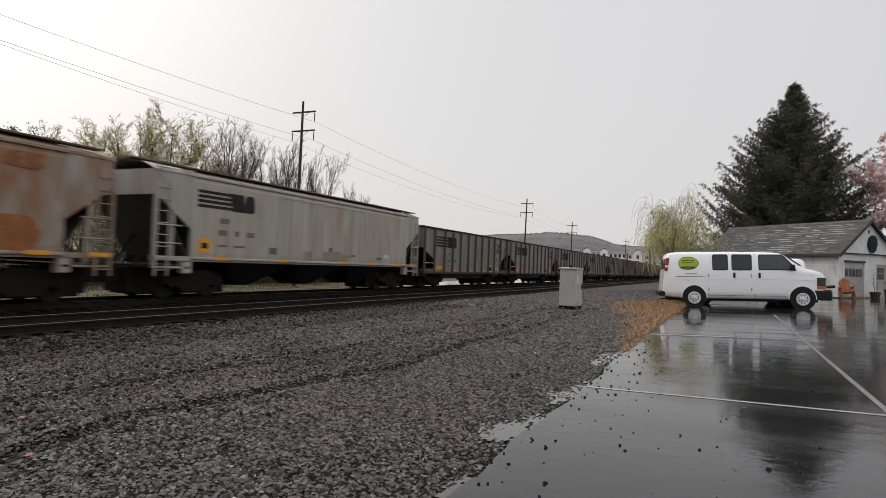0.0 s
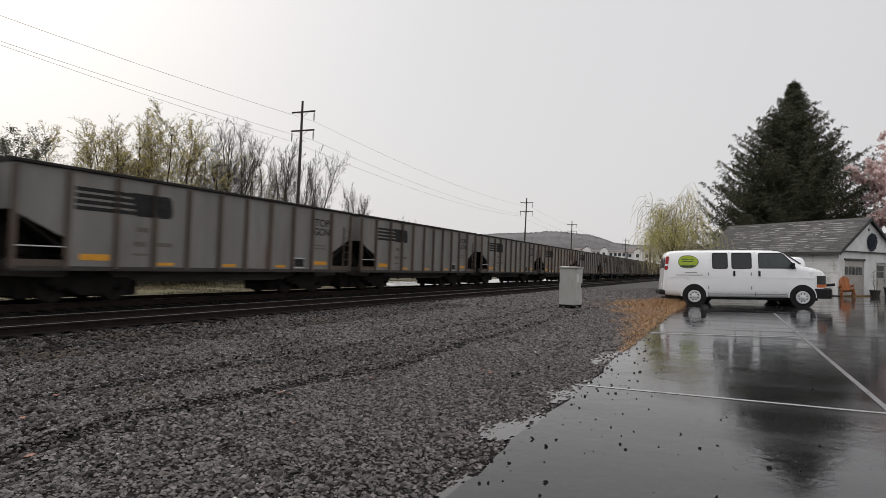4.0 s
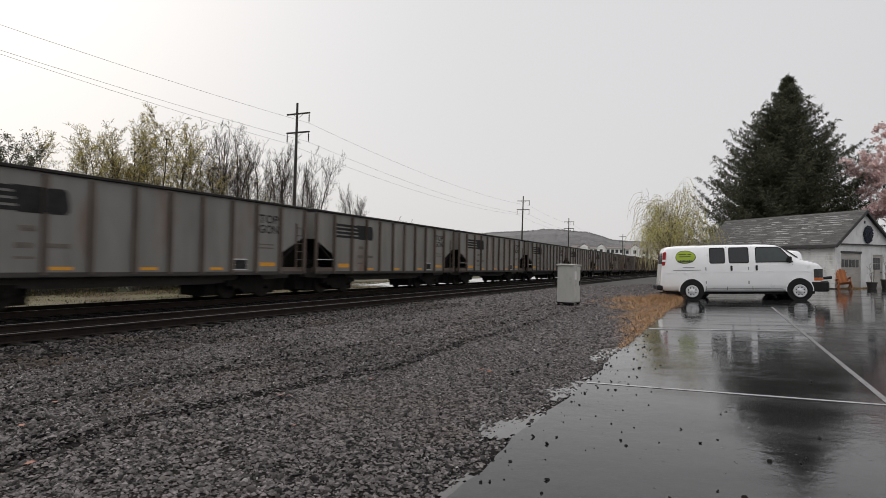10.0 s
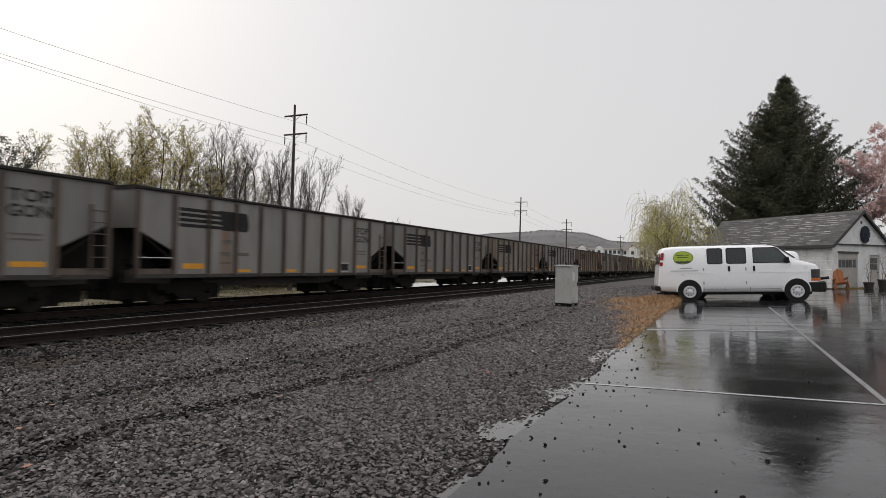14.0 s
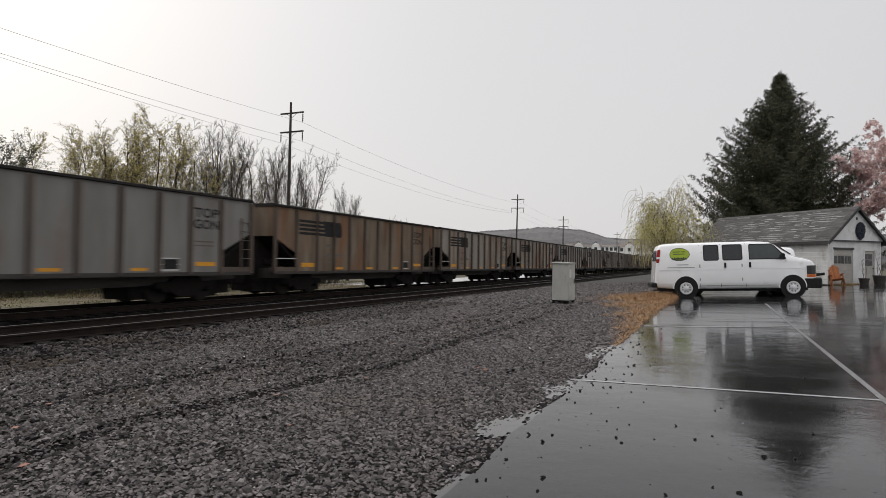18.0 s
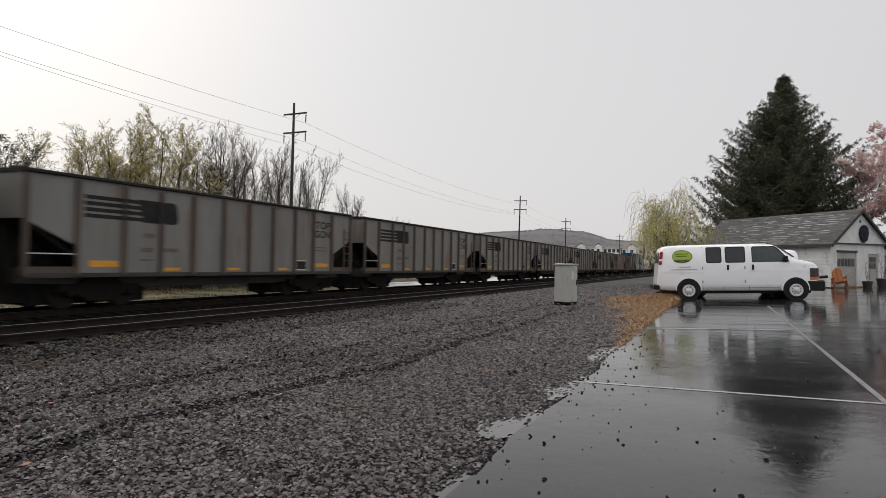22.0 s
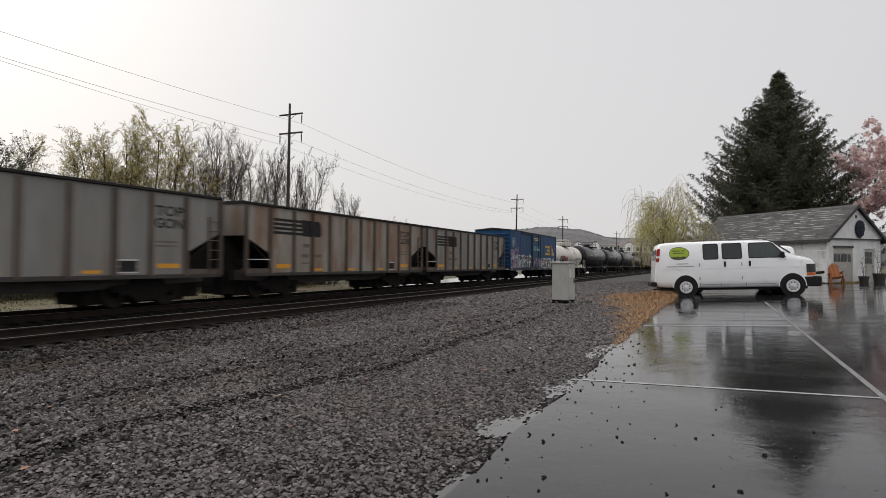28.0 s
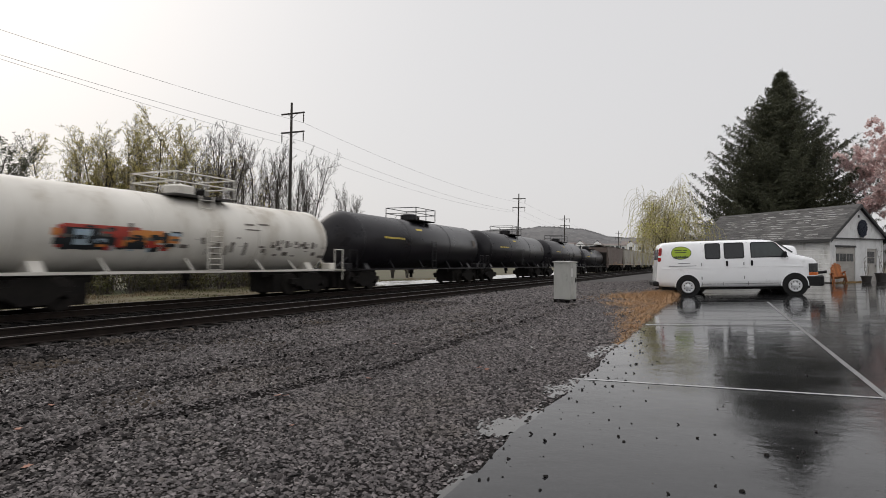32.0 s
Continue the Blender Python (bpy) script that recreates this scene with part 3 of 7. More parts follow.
    if not logo and paint == M["hopper_rust"]:
        rng = random.Random(6)
        for cy, cz, ry, rz in ((14.0, 1.78, 0.62, 0.42), (12.5, 1.7, 0.6, 0.35), (8.6, 1.8, 0.9, 0.45), (14.2, 3.55, 0.5, 0.2), (11.4, 3.6, 1.0, 0.18), (6.0, 2.2, 0.6, 0.7), (12.6, 2.9, 0.3, 0.25), (9.6, 3.2, 0.5, 0.3), (3.5, 1.8, 0.8, 0.5)):
            out = [(cy + ry * max(-1, min(1, 1.25 * math.cos(6.283 * i / 16))) * rng.uniform(0.8, 1.1), cz + rz * max(-1, min(1, 1.25 * math.sin(6.283 * i / 16))) * rng.uniform(0.8, 1.1)) for i in range(16)]
            plate(c, "rust_patch", [out], x - 0.003, y0, M["deep_rust"], "flaking orange rust")
    for k in (2.6, 5.7, 9.8, 12.1, 14.6, 16.2):
        if k < LEN - 0.4:
            plate(c, "reflector", [(k - 0.3, k + 0.3, 1.27, 1.38)], 1.634, y0, M["orange"])
    return c


def boxcar():
    LEN, TOP, LOW = 15.82, 4.22, 1.0
    c = wagon("boxcar", "blue boxcar with spray-painted graffiti and a sliding door", "freight wagon")
    y0 = -LEN / 2
    part("body", box(-1.56, 1.56, y0, -y0, LOW, TOP, 0.02), M["blue"], c)
    part("roof", prism([(-1.6, TOP), (1.6, TOP), (1.6, TOP + 0.05), (0, TOP + 0.2), (-1.6, TOP + 0.05)], y0 - 0.05, -y0 + 0.05, axis="Y"), M["chord"], c)
    part("side_sill", box(1.45, 1.6, y0, -y0, LOW - 0.16, LOW + 0.06), M["blue_dark"], c)
    for e in (-1, 1):
        for i in range(9):
            z = 1.3 + i * 0.32
            part("end_rib", prism([(e * -y0, z - 0.1), (e * (-y0 + 0.09), z - 0.03), (e * (-y0 + 0.09), z + 0.03), (e * -y0, z + 0.1)], -1.45, 1.45), M["blue"], c)
        coupler(c, e * -y0, e)
        truck(c, e * (-y0 - 2.5))
        ladder(c, 1.58, e * -y0 - e * 0.55, e * -y0 - e * 0.1, 0.8, 2.2, 4, M["blue"])
        part("corner_post", box(1.54, 1.6, e * -y0 - e * 0.1, e * -y0, LOW, TOP), M["blue"], c)
    ya, yb = 6.4, 9.5
    d = part("sliding_door", box(1.56, 1.62, y0 + ya, y0 + yb, LOW + 0.08, TOP - 0.12, 0.01), M["blue"], c, "ribbed blue sliding door")
    for z in (1.5, 2.05, 2.6, 3.15):
        part("door_rib", box(1.62, 1.65, y0 + ya, y0 + yb, z - 0.035, z + 0.035), M["blue_dark"], d)
    for y in (ya + 0.12, yb - 0.9, yb - 0.12):
        part("door_bar", box(1.62, 1.67, y0 + y - 0.04, y0 + y + 0.04, LOW + 0.1, TOP - 0.15), M["blue_dark"], d)
    part("door_rail", box(1.56, 1.68, y0 + 3.2, y0 + yb + 0.2, TOP - 0.14, TOP - 0.06), M["blue_dark"], c)
    part("door_rail", box(1.56, 1.68, y0 + 3.2, y0 + yb + 0.2, LOW + 0.0, LOW + 0.08), M["blue_dark"], c)
    for i in range(8):
        y = 0.9 + i * 1.98
        if not ya - 0.2 < y < yb + 0.2:
            part("side_seam", box(1.56, 1.572, y0 + y - 0.03, y0 + y + 0.03, LOW, TOP - 0.15), M["blue"], c)
    x = 1.575
    bars = [(11.42 + 0.3 * i, 11.66 + 0.3 * i, 3.0, 3.24) for i in range(6)] + [(12.02 + 0.3 * i, 12.26 + 0.3 * i, 2.64, 2.88) for i in range(4)] + [(11.42 + 0.257 * i, 11.62 + 0.257 * i, 2.3, 2.52) for i in range(7)]
    plate(c, "yellow_lettering", bars, x, y0, M["yellow"], "yellow painted bars")
    plate(c, "red_emblem", [(13.58, 13.95, z, z + 0.34) for z in (2.28, 2.66, 3.04)], x, y0, M["red"], "red painted squares")
    plate(c, "yellow_emblem", [(14.04, 14.4, 2.28, 2.62), (14.04, 14.4, 2.66, 3.0), (14.5, 14.84, 2.28, 2.62)], x, y0, M["yellow"], "yellow painted squares")
    plate(d, "door_lettering", [(7.1, 8.9, 3.74, 3.84), (7.3, 8.8, 3.6, 3.68)], 1.622, y0, M["yellow"])
    plate(c, "door_post", [(ya - 0.12, ya - 0.03, LOW, TOP - 0.1), (yb + 0.03, yb + 0.12, LOW, TOP - 0.1)], 1.6, y0, M["blue_dark"])
    # graffiti: plain painted shapes
    rng = random.Random(5)

    def blob(cy, cz, ry, rz, n=11):
        return [(cy + ry * math.cos(6.283 * i / n) * rng.uniform(0.75, 1.15), max(LOW + 0.03, cz + rz * math.sin(6.283 * i / n) * rng.uniform(0.75, 1.15))) for i in range(n)]

    plate(c, "graffiti_ground", [[(0.05, LOW + 0.02), (2.42, LOW + 0.02), (2.42, 2.1), (1.4, 2.16), (1.2, 2.6), (0.2, 2.62), (0.05, 2.0)]], x, y0, M["spray_violet"], "violet spray-painted patch")
    plate(c, "graffiti_patch", [blob(0.55, 2.2, 0.42, 0.42), blob(0.9, 1.6, 0.4, 0.25), blob(1.7, 1.25, 0.5, 0.2)], x + 0.004, y0, M["spray_pink"], "pink spray-painted patch")
    plate(c, "graffiti_patch", [blob(1.8, 1.85, 0.55, 0.25), blob(1.3, 1.3, 0.3, 0.2), blob(0.5, 1.3, 0.3, 0.25)], x + 0.006, y0, M["spray_sky"], "pale blue spray-painted patch")
    # a pale tangle of thin strokes near the roof corner
    for k in range(46):
        a, r = rng.uniform(0, 6.283), rng.uniform(0.1, 0.8)
        p, q = 0.95 + 0.8 * r * math.cos(a), 3.2 + 0.6 * r * math.sin(a)
        u, w = rng.uniform(-0.28, 0.28), rng.uniform(-0.22, 0.22)
        n = math.hypot(u, w) + 1e-6
        tx, tz = -w / n * 0.018, u / n * 0.018
        plate(c, "graffiti_stroke", [[(p - tx, q - tz), (p + u - tx, q + w - tz), (p + u + tx, q + w + tz), (p + tx, q + tz)]], x + 0.0004 * k, y0, M["spray_sky"])

    def block_row(a, b, n, za, zb, lift):
        w = (b - a) / n
        back = [(a - 0.1, za), (b + 0.1, za)] + [(b + 0.1 - (b - a + 0.2) * i / 12, zb + 0.06 + rng.uniform(-0.05, 0.07)) for i in range(13)]
        plate(c, "graffiti_backing", [back], x + lift, y0, M["spray_white"], "white spray-painted outline")
        core = [(a, za + 0.06), (b, za + 0.06)] + [(b - (b - a) * i / 12, zb + rng.uniform(-0.08, 0.04)) for i in range(13)]
        plate(c, "graffiti_fill", [core], x + lift + 0.004, y0, M["spray_dark"], "black spray-painted fill")
        for i in range(n):
            o, k = a + w * i, rng.random()
            st = [[(o + w * 0.14, za + 0.1), (o + w * 0.34, za + 0.1), (o + w * (0.3 + 0.1 * k), zb - 0.1), (o + w * (0.1 + 0.1 * k), zb - 0.1)]]
            st.append([(o + w * 0.34, za + (zb - za) * (0.35 + 0.3 * k)), (o + w * 0.8, za + (zb - za) * (0.45 + 0.3 * k)), (o + w * 0.8, za + (zb - za) * (0.62 + 0.3 * k)), (o + w * 0.34, za + (zb - za) * (0.5 + 0.3 * k))])
            if k > 0.35:
                st.append([(o + w * 0.6, za + 0.1), (o + w * 0.8, za + 0.1), (o + w * 0.82, za + (zb - za) * 0.7), (o + w * 0.64, za + (zb - za) * 0.7)])
            plate(c, "graffiti_block", st, x + lift + 0.008, y0, M["spray_white"])
            if i % 2:
                plate(c, "graffiti_accent", [blob(o + w * 0.5, za + (zb - za) * 0.3, w * 0.18, 0.18, 8)], x + lift + 0.006, y0, M["spray_teal"])

    block_row(2.45, 6.3, 5, LOW + 0.02, 2.08, 0.0)
    block_row(9.7, 13.6, 6, LOW + 0.05, 1.9, 0.0)
    def scribble(a, b, za, zb, n, inks, lift):
        """Small slanted strokes of several colours."""
        for i in range(n):
            ink = rng.choice(inks)
            w, h = rng.uniform(0.05, 0.3), rng.uniform(0.08, 0.5)
            p, q = rng.uniform(a, b - w), rng.uniform(za, max(za + 0.01, zb - h))
            k = rng.uniform(-0.15, 0.15)
            plate(c, "graffiti_stroke", [[(p, q), (p + w, q + rng.uniform(-0.04, 0.04)), (p + w + k, q + h), (p + k, q + h + rng.uniform(-0.04, 0.04))]], lift + 0.0006 * i, y0, M[ink])

    scribble(6.5, 9.5, LOW + 0.1, 2.05, 60, ("spray_violet", "spray_pink", "spray_white", "spray_violet", "spray_dark", "faint"), 1.655)
    scribble(0.2, 2.4, LOW + 0.05, 2.9, 34, ("spray_violet", "spray_sky", "spray_pink", "blue_dark", "spray_white", "blue_dark"), x + 0.012)
    scribble(13.8, 14.9, LOW + 0.05, 2.3, 18, ("spray_violet", "spray_white", "spray_dark", "blue_dark"), x + 0.006)
    scribble(2.6, 6.2, LOW + 0.08, 2.3, 26, ("spray_dark", "faint", "spray_white", "spray_sky", "spray_teal"), x + 0.014)
    scribble(9.9, 13.5, LOW + 0.08, 2.0, 20, ("spray_dark", "faint", "spray_white", "spray_teal"), x + 0.014)
    plate(c, "graffiti_patch", [(6.95, 7.9, 2.62, 3.06), (8.2, 9.0, 2.62, 3.0)], 1.622, y0, M["spray_teal"])
    plate(c, "graffiti_patch", [(8.35, 8.6, 2.64, 2.84), (8.7, 8.95, 2.64, 2.84)], 1.627, y0, M["spray_white"])
    plate(c, "graffiti_ground", [blob(14.5, 1.6, 0.5, 0.5)], x, y0, M["spray_violet"])
    for k in (0.4, 6.6, 9.0, 11.3, 13.9, 15.2):
        plate(c, "reflector", [(k - 0.25, k + 0.25, LOW - 0.1, LOW + 0.02)], 1.602, y0, M["orange"])
    return c


def tank_car(paint, LEN, R, zc, label, white=False):
    c = wagon("tank_car", label, "freight wagon")
    y0 = -LEN / 2
    b = -y0 - 0.75
    prof = [(-b, 0.02), (-b + 0.04, R * 0.45), (-b + 0.16, R * 0.75), (-b + 0.34, R * 0.93), (-b + 0.55, R), (0, R), (b - 0.55, R), (b - 0.34, R * 0.93), (b - 0.16, R * 0.75), (b - 0.04, R * 0.45), (b, 0.02)]
    part("tank", spin(prof, "Y", 36, (0, 0, zc)), paint, c, smooth=True)
    for y in (-b + 0.6, -b * 0.33, b * 0.33, b - 0.6):
        part("tank_seam", spin([(-0.03, R), (-0.02, R + 0.012), (0.02, R + 0.012), (0.03, R)], "Y", 36, (0, y, zc)), paint, c, smooth=True)
    for e in (-1, 1):
        part("saddle", prism([(-1.2, 1.0), (1.2, 1.0), (0.95, zc - R * 0.72), (-0.95, zc - R * 0.72)], e * (b - 1.6), e * (b - 1.2), axis="Y"), paint, c)
        part("stub_sill", box(-0.35, 0.35, e * (-y0 - 4.2), e * -y0, 0.75, 1.05), M["black"], c)
        part("end_platform", box(-1.45, 1.45, e * (-y0 - 0.9), e * -y0, 0.98, 1.05), paint, c)
        for s in (-1, 1):
            part("handrail", pipe([(s * 1.4, e * (-y0 - 0.75), 1.05), (s * 1.4, e * (-y0 - 0.75), 1.95), (s * 1.4, e * (-y0 - 0.12), 1.95), (s * 1.4, e * (-y0 - 0.12), 0.6)], 0.022), paint, c)
            part("brace", rod((s * 0.5, e * (-y0 - 0.1), 1.05), (s * 0.9, e * (b - 1.0), zc - 0.3), 0.05), paint, c)
        part("end_box", box(0.7, 1.15, e * (-y0 - 0.75), e * (-y0 - 0.3), 1.05, 1.35, 0.03), paint, c)
        coupler(c, e * -y0, e)
        truck(c, e * (-y0 - 2.1))
    for s in (-1, 1):
        part("running_rail", box(s * 1.38, s * 1.45, y0 + 0.1, -y0 - 0.1, 1.0, 1.08), paint, c)
    for y in (-b * 0.55, -b * 0.12, b * 0.35, b * 0.62):
        part("strut", rod((1.4, y, 1.04), (R * 0.72, y, zc - R * 0.62), 0.035), paint, c)
    # dome platform
    zt = zc + R
    part("platform", box(-1.0, 1.0, -1.3, 1.3, zt - 0.06, zt), M["sill"] if white else M["black"], c)
    for px, py in ((-1, -1.3), (1, -1.3), (1, 1.3), (-1, 1.3), (1, 0)):
        part("rail_post", rod((px, py, zt), (px, py, zt + 0.7), 0.025, 0.025, 6), paint, c)
    for zz in (0.38, 0.7):
        part("guard_rail", pipe([(-1, -1.3, zt + zz), (1, -1.3, zt + zz), (1, 1.3, zt + zz), (-1, 1.3, zt + zz), (-1, -1.3, zt + zz)], 0.022, 6), paint, c)
    part("manway", spin([(0, 0.5), (0.32, 0.5), (0.36, 0.46), (0.4, 0.3), (0.42, 0.05)], "Z", 18, (0, -0.3, zt)), paint, c)
    part("valve_housing", spin([(0, 0.2), (0.3, 0.2), (0.36, 0.12)], "Z", 12, (0, 0.7, zt)), M["black"], c)
    ladder(c, R + 0.12, -0.28, 0.28, 1.0, zc + 0.2, 8, paint)
    ladder(c, 1.0, -0.28, 0.28, zc + 0.2, zt, 4, paint)
    part("bottom_outlet", spin([(0, 0.16), (-0.25, 0.16), (-0.3, 0.09), (-0.5, 0.09)], "Z", 12, (0, 0.1, zc - R)), M["black"], c)

    def curved(name, rects, material, lift, lab=""):
        bm = bmesh.new()
        for ya, yb, a0, a1 in rects:
            n = 6
            vs = []
            for i in range(n + 1):
                a = radians(a0 + (a1 - a0) * i / n)
                vs.append([bm.verts.new(((R + lift) * math.cos(a), y, zc + (R + lift) * math.sin(a))) for y in (ya, yb)])
            for p, q in zip(vs, vs[1:]):
                bm.faces.new((p[0], p[1], q[1], q[0]))
        bmesh.ops.recalc_face_normals(bm, faces=bm.faces[:])
        part(name, bm, material, c, lab)

    if white:
        curved("graffiti_fill", [(-5.16, -3.62, -28, 0), (-3.5, -2.55, -26, -4)], M["spray_dark"], 0.006, "dark spray-painted patch")
        curved("graffiti_patch", [(-4.81, -4.33, -22, -3), (-4.09, -3.86, -18, -6)], M["spray_sky"], 0.010)
        curved("graffiti_edge", [(-5.16, -2.79, -1, 3), (-3.62, -3.27, -24, 0), (-5.28, -5.11, -26, 1)], M["red"], 0.010, "red spray-painted edge")
        curved("graffiti_patch", [(-2.67, -1.37, -16, -4), (-3.15, -1.96, -10, 0)], M["spray_orange"], 0.010, "orange spray-painted patch")
        curved("graffiti_tag", [(-0.2 + 0.22 * i, -0.16 + 0.22 * i + 0.05 * (i % 3), -32 + 5 * (i % 4), -22 + 6 * (i % 3)) for i in range(9)], M["faint"], 0.008)
        curved("graffiti_tag", [(3.0 + 0.28 * i, 3.08 + 0.28 * i + 0.09 * (i % 2), -16 + 3 * (i % 3), -7 + 3 * (i % 2)) for i in range(11)], M["faint"], 0.008)
        rng = random.Random(23)
        for i in range(52):
            ink = rng.choice(("spray_dark", "spray_dark", "red", "spray_orange", "spray_sky", "faint"))
            p, q, w = rng.uniform(-5.5, -1.6), rng.uniform(-30, 0), rng.uniform(0.08, 0.42)
            curved("graffiti_stroke", [(p, p + w, q, q + rng.uniform(2, 10))], M[ink], 0.011 + 0.0004 * i)
        for i in range(26):
            p, q = rng.uniform(-1.6, 6.4), rng.uniform(-34, -4)
            curved("graffiti_stroke", [(p, p + rng.uniform(0.03, 0.35), q, q + rng.uniform(1, 7))], M["faint"], 0.011 + 0.0004 * i)
        curved("number_bar", [(1.6, 2.1, 18, 21), (2.3, 2.9, 20, 23), (1.6, 2.4, 10, 12)], M["faint"], 0.008)
    else:
        curved("lettering_bar", [(-5.6 + 0.22 * i, -5.44 + 0.22 * i, 7, 11) for i in range(10)], M["yellow"], 0.006, "dull yellow lettering bars")
        curved("number_bar", [(-1.7, -0.9, 32, 37)], M["yellow"], 0.006)
        curved("data_panel", [(b - 1.6, b - 1.1, 4, 20)], M["faint"], 0.006)
    return c


# make-up of the train: left end of each wagon along the rails at 0 s
U0, PITCH, COUNT = 30.67, 15.2, 26
TRAIN = []


def make_train():
    clean = gondola(M["gon"], "grey steel coal gondola with ribbed sides and black emblem bars")
    rusty = gondola(M["gon_rust"], "grey coal gondola streaked with orange rust")
    heavy = gondola(M["gon_heavy"], "coal gondola rusted brown and orange all over")
    TRAIN.append((clean, U0 + 7.15))
    TRAIN.append((rusty, U0 + PITCH * RUSTY[0] + SLACK[RUSTY[0]] + 7.15))
    for k in range(1, COUNT):
        if k != RUSTY[0]:
            TRAIN.append((heavy if k == 15 else copy_thing(rusty if k in RUSTY else clean, Matrix()), U0 + PITCH * k + SLACK[k] + 7.15))
    g = covered_hopper(M["hopper_grey"], 17.0, "light grey covered hopper with black emblem and three bays")
    TRAIN.append((g, 12.95 + 8.5))
    r = covered_hopper(M["hopper_rust"], 16.6, "buff covered hopper eaten by orange rust", False)
    TRAIN.append((r, -4.95 + 8.3))
    TRAIN.append((boxcar(), 426.28 + 7.91))
    TRAIN.append((tank_car(M["tank_white"], 15.6, 1.3, 2.3, "dirty white tank car with spray-painted graffiti", True), 442.9 + 7.8))
    big = tank_car(M["tank_black"], 17.8, 1.46, 2.45, "black tank car with a railed dome platform")
    low = tank_car(M["tank_black"], 16.2, 1.25, 2.2, "glossy black low tank car")
    TRAIN.append((big, 458.85 + 8.9))
    TRAIN.append((copy_thing(big, Matrix()), 477.0 + 8.9))
    TRAIN.append((copy_thing(big, Matrix()), 495.4 + 8.9))
    TRAIN.append((low, 513.9 + 8.1))
    TRAIN.append((covered_hopper(M["hopper_brown"], 17.6, "dull brown covered hopper", False), 530.9 + 8.8))
    g2 = covered_hopper(M["hopper_grey"], 15.0, "short light grey covered hopper", False)
    TRAIN.append((g2, 549.3 + 7.5))
    for k in (564.7, 580.5, 596.3):
        TRAIN.append((copy_thing(g2, Matrix()), k + 7.5))


def rolled(t):
    """How far the train has gone at t seconds."""
    return 0.515 + t * (12.9609 + t * (-0.00638 + t * (0.004689 + t * (-0.00030171 + t * (8.3613e-6 - 8.4894e-8 * t)))))


# slack in the couplers: how far each gondola stands off the even spacing
SLACK = (0.02, -0.06, -0.1, -0.17, 0.04, 0.03, 0.11, 0.23, 0.01, -0.09, 0.1, 0.0, -0.15, -0.27, -0.48, -0.18, -0.08, 0.08, -0.03, 0.22, 0.42, 0.2, 0.0, -0.18, 0.05, -0.25)
RUSTY = (5, 13, 16, 17, 24)
make_train()
for ob, u in TRAIN:
    ob.matrix_basis = Matrix.Translation((TRACK_FAR, u, 0))


# ---- ground: one sheet from here to the horizon ----
def axis(parts):
    out = []
    for a, b, n in parts:
        out += [a + (b - a) * i / n for i in range(n)]
    return out + [parts[-1][1]]


def make_ground():
    xs = axis([(-1500, -200, 8), (-200, -40, 16), (-40, -28.5, 6), (-28.5, -21, 6), (-21, -9, 24), (-9, -1, 80), (-1, 14, 20), (14, 60, 14), (60, 1500, 10)])
    ys = axis([(-600, -60, 10), (-60, 0, 20), (0, 40, 120), (40, 140, 40), (140, 500, 20), (500, 3000, 10)])
    verts = [(x, y, ground_z(x, y)) for y in ys for x in xs]
    n = len(xs)
    faces = [(j * n + i, j * n + i + 1, (j + 1) * n + i + 1, (j + 1) * n + i) for j in range(len(ys) - 1) for i in range(n - 1)]
    g = raw("ground", verts, faces, M["gravel"], smooth=True)
    g.data.materials.append(mat("rough_winter_grass", (0.055, 0.05, 0.025), (0.09, 0.07, 0.038), 2.0, 0.85, 0.95, coords="World", bump=0.6, bscale=12, c3=(0.07, 0.085, 0.035), scale3=0.2, amount3=0.5))
    g.data.materials.append(M["track_gravel"])
    g.data.materials.append(mat("tan_dirt_and_dead_grass", (0.15, 0.122, 0.075), (0.085, 0.07, 0.04), 1.4, 0.8, 0.95, coords="World", bump=0.6, bscale=14, c3=(0.15, 0.15, 0.07), scale3=0.35, amount3=0.4))
    g.data.materials.append(mat("far_wet_gravel", (0.036, 0.0325, 0.032), (0.062, 0.056, 0.055), 9, 0.6, 0.85, spec=0.15, coords="World", bump=0.6, bscale=12, c3=(0.09, 0.08, 0.073), scale3=0.3, amount3=0.4))
    for p in g.data.polygons:
        if p.center.x < -20.3 or p.center.y > 150 or p.center.x > 26:
            p.material_index = 1
            if -28.5 < p.center.x and p.center.x < -20 and p.center.y < 120:
                p.material_index = 3
        elif -10.9 < p.center.x < 0 and not 0.5 < p.center.y < 40:
            p.material_index = 4
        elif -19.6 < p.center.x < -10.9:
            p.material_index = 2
    return tagged(g, "wet gravel ground beside the tracks, darkened as shade between stones", "ground", kind="structure")


make_ground()


def edge_x(y):
    """The ragged left edge of the asphalt."""
    return -1.52 + 0.10 * noise.noise((y * 0.55, 3.1, 0)) + 0.05 * noise.noise((y * 2.3, 1.7, 0)) + 0.03 * noise.noise((y * 7, 5, 0))


